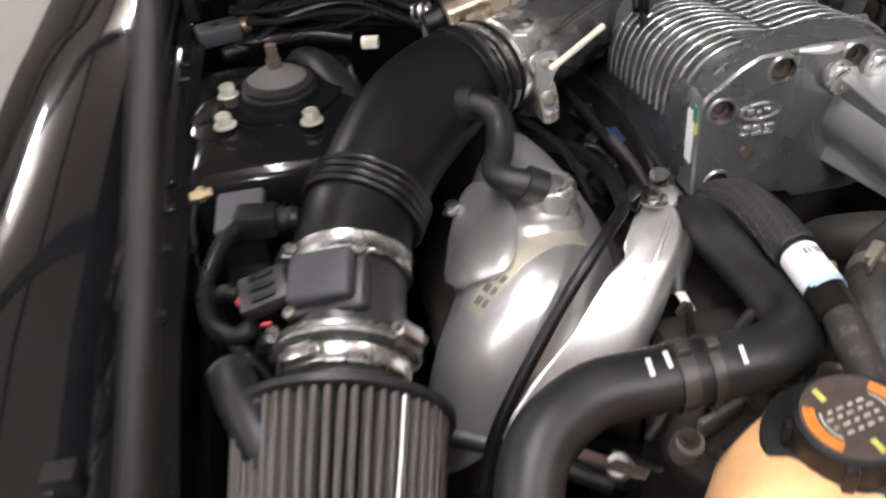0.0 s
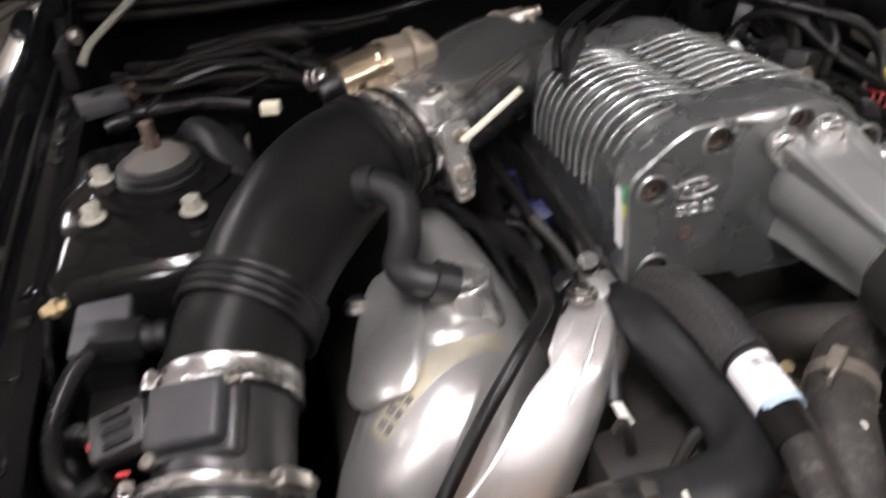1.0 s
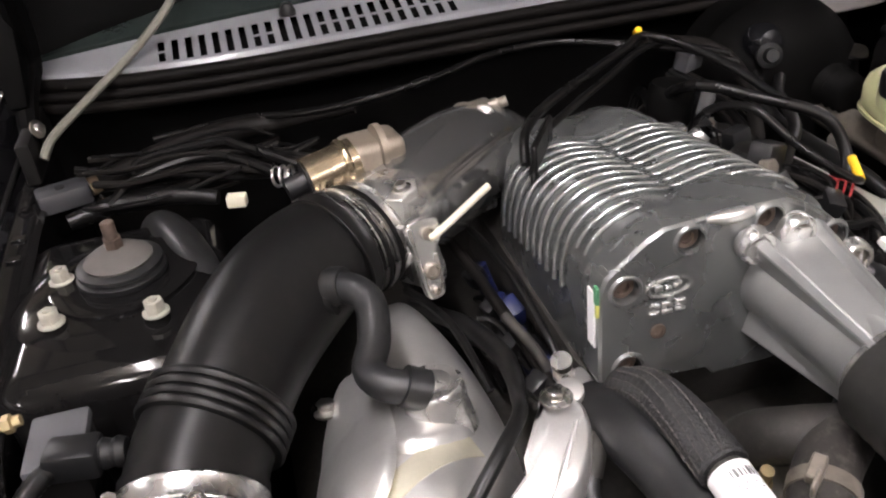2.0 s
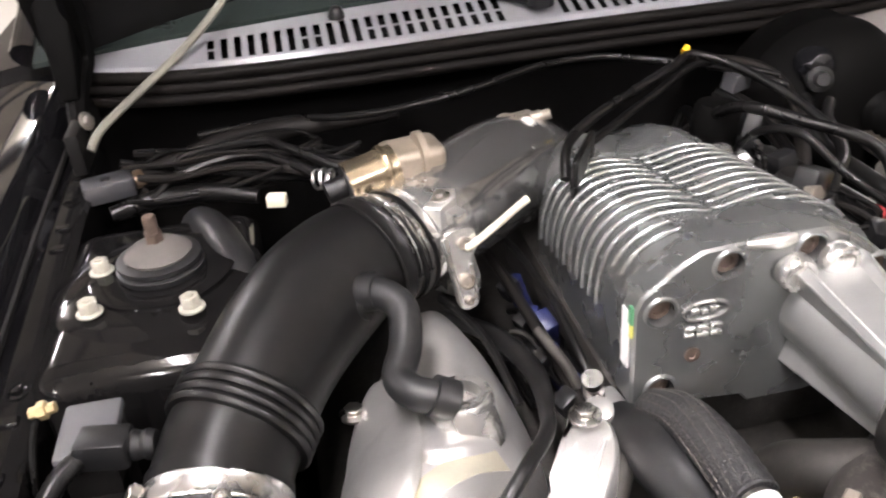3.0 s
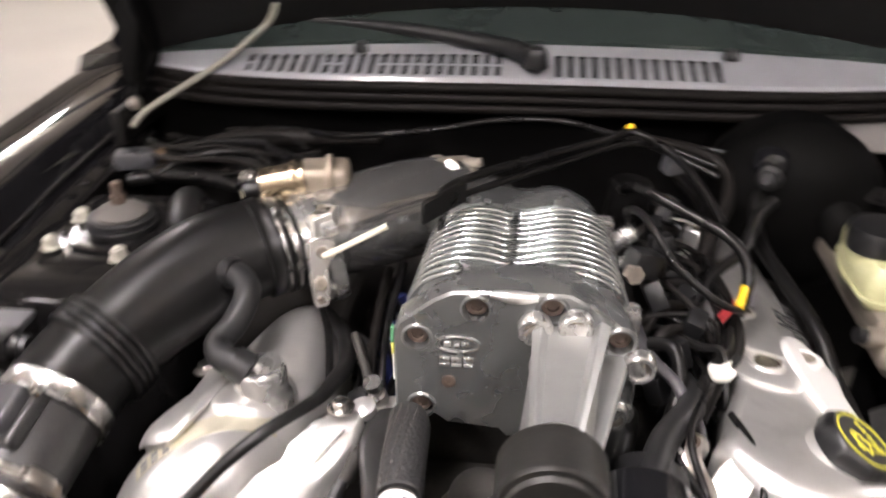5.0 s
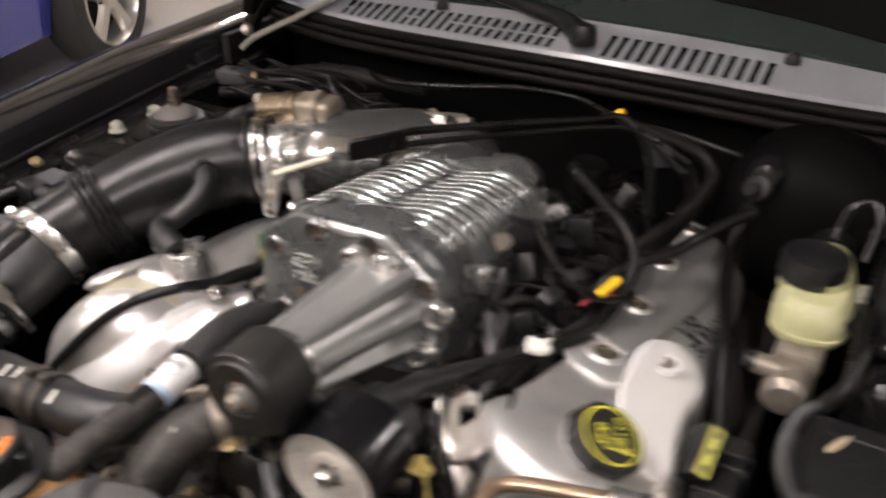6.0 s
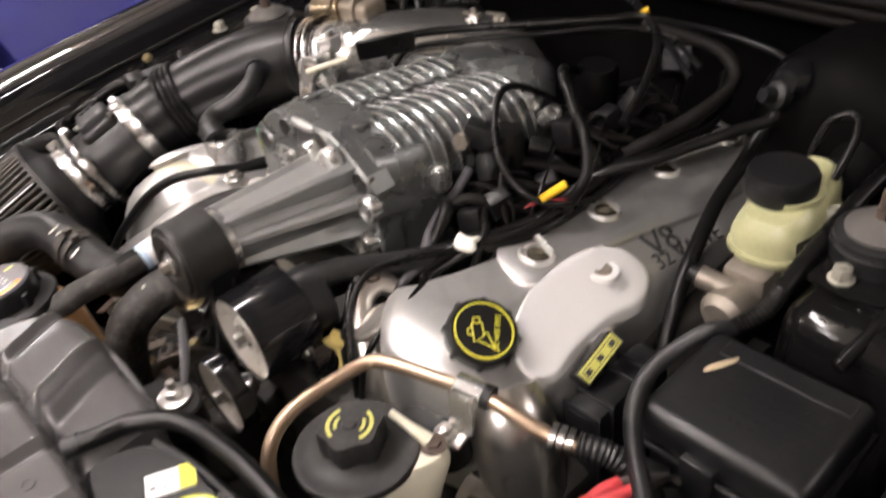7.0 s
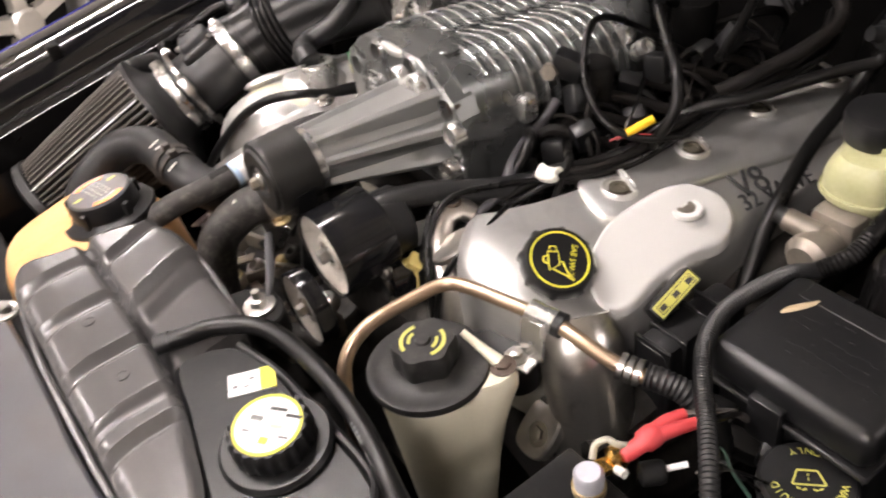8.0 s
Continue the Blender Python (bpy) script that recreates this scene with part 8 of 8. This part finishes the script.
def blue_car():
    c = thing("parked_car", (-2.9, 1.2, 0.0), "blue car parked beside on the garage floor", "car")
    yaw = math.atan2(2.52 - 0.07, -3.15 + 2.40)
    d = Vector((math.cos(yaw), math.sin(yaw), 0))
    side = Vector((d.y, -d.x, 0))
    a, b = Vector((-2.50, 0.16, 0.33)), Vector((-3.12, 2.50, 0.33))
    L = (b - a).length
    rings = []
    for s in np.linspace(-0.85, L + 0.9, 60):
        z0 = 0.24
        for w in (0.0, L):
            if abs(s - w) < 0.37:
                z0 = max(z0, 0.33 + math.sqrt(max(0, 0.37 ** 2 - (s - w) ** 2)))
        end = max(0.0, 1 - (s + 0.85) / 0.9) + max(0.0, 1 - (L + 0.9 - s) / 0.7)
        top = 0.84 - 0.16 * end ** 2
        tuck = 0.16 * end ** 3
        base = a + d * s
        half = [(0.075, z0), (0.10, max(z0, 0.42)), (0.11, max(z0 + 0.002, 0.58)), (0.07, max(z0 + 0.004, top - 0.03)), (0.0, max(z0 + 0.006, top)), (-0.30, top + 0.045)]
        prof = [(o - tuck, z) for o, z in half] + [(-0.70, top + 0.06)] + [(-1.40 - o + tuck, z) for o, z in half[::-1]]
        rings.append([Vector((base.x, base.y, 0)) + side * o + Vector((0, 0, z)) for o, z in prof])
    part("body", skin(rings), CARBLUE, c, "glossy blue car body")
    cab = []
    for s, z, w in ((0.55, 0.86, 0.0), (1.05, 1.18, 0.14), (1.35, 1.29, 0.19), (1.95, 1.30, 0.20), (2.35, 1.18, 0.15), (2.75, 0.87, 0.02)):
        base = a + d * s
        cab.append([Vector((base.x, base.y, 0)) + side * o + Vector((0, 0, zz)) for o, zz in ((-0.06, 0.80), (-0.08 - w, z - 0.02), (-0.14 - w, z), (-0.70, z + 0.015), (-1.26 + w, z), (-1.32 + w, z - 0.02), (-1.34, 0.80))])
    roofp = []
    for s in (1.22, 1.5, 1.9, 2.1):
        base = a + d * s
        roofp.append([Vector((base.x, base.y, 0)) + side * o + Vector((0, 0, zz)) for o, zz in ((-0.27, 1.28), (-0.34, 1.31), (-0.70, 1.328), (-1.06, 1.31), (-1.13, 1.28), (-1.06, 1.27), (-0.34, 1.27))])
    part("roof", skin(roofp), CARBLUE, c)
    part("cabin", skin(cab), GLASS, c)
    for p in (a, b):
        q = p - side * 1.40
        part("wheel", lathe([(0.20, 0.10), (0.31, 0.10), (0.328, 0.05), (0.328, -0.05), (0.31, -0.10), (0.0, -0.08)], q, side, 40, caps=False), TYRE, c, "black tyre")
        wheel = part("wheel", lathe([(0.20, -0.10), (0.31, -0.10), (0.328, -0.07), (0.330, -0.02), (0.328, 0.05), (0.315, 0.085), (0.25, 0.095), (0.225, 0.085), (0.222, -0.02)], p, side, 56, caps=False), TYRE, c, "black tyre")
        part("rim", lathe([(0.228, 0.086), (0.232, 0.092), (0.222, 0.095), (0.212, 0.070), (0.205, -0.02)], p, side, 56, caps=False), RIM, wheel, "bright alloy rim")
        part("rim_back", lathe([(0.206, -0.02), (0.12, -0.024), (0.0, -0.03)], p, side, 40, caps=False), MATTE, wheel)
        for k in range(5):
            an = 2 * math.pi * k / 5 + 0.3
            u = Vector((0, 0, 1)) * math.sin(an) + d * math.cos(an)
            w = Vector((0, 0, 1)) * math.cos(an) - d * math.sin(an)
            rr = []
            for r, wd, h in ((0.03, 0.040, 0.07), (0.08, 0.032, 0.078), (0.15, 0.034, 0.082), (0.214, 0.044, 0.080)):
                q = p + u * r
                rr.append([q + w * wd + side * (h - 0.03), q + w * wd * 0.7 + side * h, q - w * wd * 0.7 + side * h, q - w * wd + side * (h - 0.03)])
            part("spoke", skin(rr), RIM, wheel)
            part("lug_nut", lathe([(0.011, 0), (0.011, 0.014)], p + (u * math.cos(0.63) + w * math.sin(0.63)) * 0.057 + side * 0.05, side, 6), MATTE, wheel)
        part("hub_cap", lathe([(0.060, 0.04), (0.060, 0.070), (0.045, 0.084), (0.0, 0.086)], p, side, 32), RIM, wheel)


# ---------------- extra surfaces ----------------
PALE_ROD = mat("dull_rod", (0.016, 0.0155, 0.015), 0.45, metal=0.3, bump=0.1, spec=0.3)
PADM = mat("insulation_pad", (0.11, 0.10, 0.095), 0.6, grain=180, bump=0.3, vary=0.3)
PALE_STRAP = mat("pale_strap", (0.16, 0.155, 0.125), 0.55, bump=0.1, vary=0.3)
DARKCAST = mat("greasy_cast", (0.024, 0.022, 0.020), 0.6, metal=0.3, grain=260, bump=0.5, vary=0.5, scale=30, wear=0.10, spec=0.3)
OLDLABEL = mat("yellowed_label", (0.74, 0.70, 0.56), 0.42, metal=0.75, bump=0.02, vary=0.12, scale=40)
WOVEN = mat("woven_sleeve", (0.016, 0.016, 0.017), 0.45, grain=900, bump=1.0, vary=0.8, scale=420, wear=0.12)
ZINCB = mat("zinc_nut", (0.60, 0.60, 0.66), 0.4, metal=0.6, grain=300, bump=0.1)
TERMINAL = mat("shiny_brass", (0.50, 0.30, 0.09), 0.22, metal=1.0, grain=200, bump=0.15, vary=0.35, scale=60)
DUSTHOSE = mat("dusty_hose_rubber", (0.026, 0.0235, 0.0215), 0.55, grain=260, bump=0.35, vary=0.35, scale=24, wear=0.30, spec=0.3)
GREYTAPE = mat("grey_tape", (0.045, 0.043, 0.047), 0.5, grain=200, bump=0.4, vary=0.3, wear=0.05)
GLOSS = mat("glossy_black_drum", (0.007, 0.007, 0.008), 0.13, bump=0.0, vary=0.2, spec=0.6)
DULLCAP = mat("dusty_black_cap", (0.016, 0.0155, 0.015), 0.5, grain=300, bump=0.2, vary=0.3, wear=0.10, spec=0.35)
GREENP = mat("green_print", (0.06, 0.20, 0.10), 0.5, bump=0)
OLDCLAMP = mat("tarnished_clamp", (0.060, 0.053, 0.047), 0.45, metal=0.5, grain=300, bump=0.3, vary=0.4, scale=60)
SALMON = mat("salmon_print", (0.75, 0.40, 0.34), 0.5, bump=0)
GREENW = mat("green_wire", (0.025, 0.06, 0.045), 0.5, bump=0)
PULLEYFACE = mat("worn_pulley_face", (0.52, 0.485, 0.43), 0.42, metal=0.25, grain=300, bump=0.15, vary=0.18, scale=40, stain=0.35)
TEE = mat("yellow_nylon", (0.66, 0.52, 0.18), 0.5, bump=0.05)

# ---------------- assembly ----------------
garage()
for x, y in ((-3.4, -3.2), (-1.2, -3.2), (1.4, -3.2), (-0.75, -0.55), (1.5, -2.1), (-4.7, 0.5), (-3.4, 4.6), (-1.2, 5.6), (4.4, 3.2)):
    ceiling_light(x, y, 1.9 if (x, y) == (-0.75, -0.55) else 1.25)
car()
for s in (-1, 1):
    strut_mount(s)
engine_block()
supercharger()
valve_cover_right()
valve_cover_left()
intake_pipe()
air_meter()
air_filter()
cl = band_clamp("band_clamp", BAND + DUCT * 0.013, -DUCT, 0.0540, 0.019, CHROME, "wide bright steel band clamp on the intake pipe")
screw_of(cl, BAND + DUCT * 0.013, -DUCT, 0.054, -62)
p2 = BAND + DUCT * 0.117
c2 = band_clamp("filter_clamp", p2, -DUCT, 0.0545, 0.016, CHROME, "bright worm drive clamp on the air filter neck")
screw_of(c2, p2, -DUCT, 0.0535, -25)
p3 = BAND + DUCT * 0.096
c3 = band_clamp("meter_clamp", p3, -DUCT, 0.0625, 0.006, STEEL, "bright retaining ring with bolts on the air meter flange")
for q in (58, -58):
    screw_of(c3, p3, -DUCT, 0.0625, q)
band_clamp("throttle_clamp", (-0.283, 0.409, 0.922), (0.83, 0.53, 0.08), 0.0530, 0.006, CHROME, "bright clamp at the throttle body")
band_clamp("throttle_clamp", (-0.297, 0.402, 0.9205), (0.80, 0.57, 0.1), 0.0550, 0.014, PIPE, "black rubber clamp band at the throttle body")
throttle_body()
radiator_hoses()
degas_bottle()
steering_reservoir()
fuel_rail_pipe()
brake_reservoir()
fuse_box()
washer_cap()
battery()
radiator_cover()
strut_side_module()
harnesses()
front_drive()
front_clutter()
blue_car()
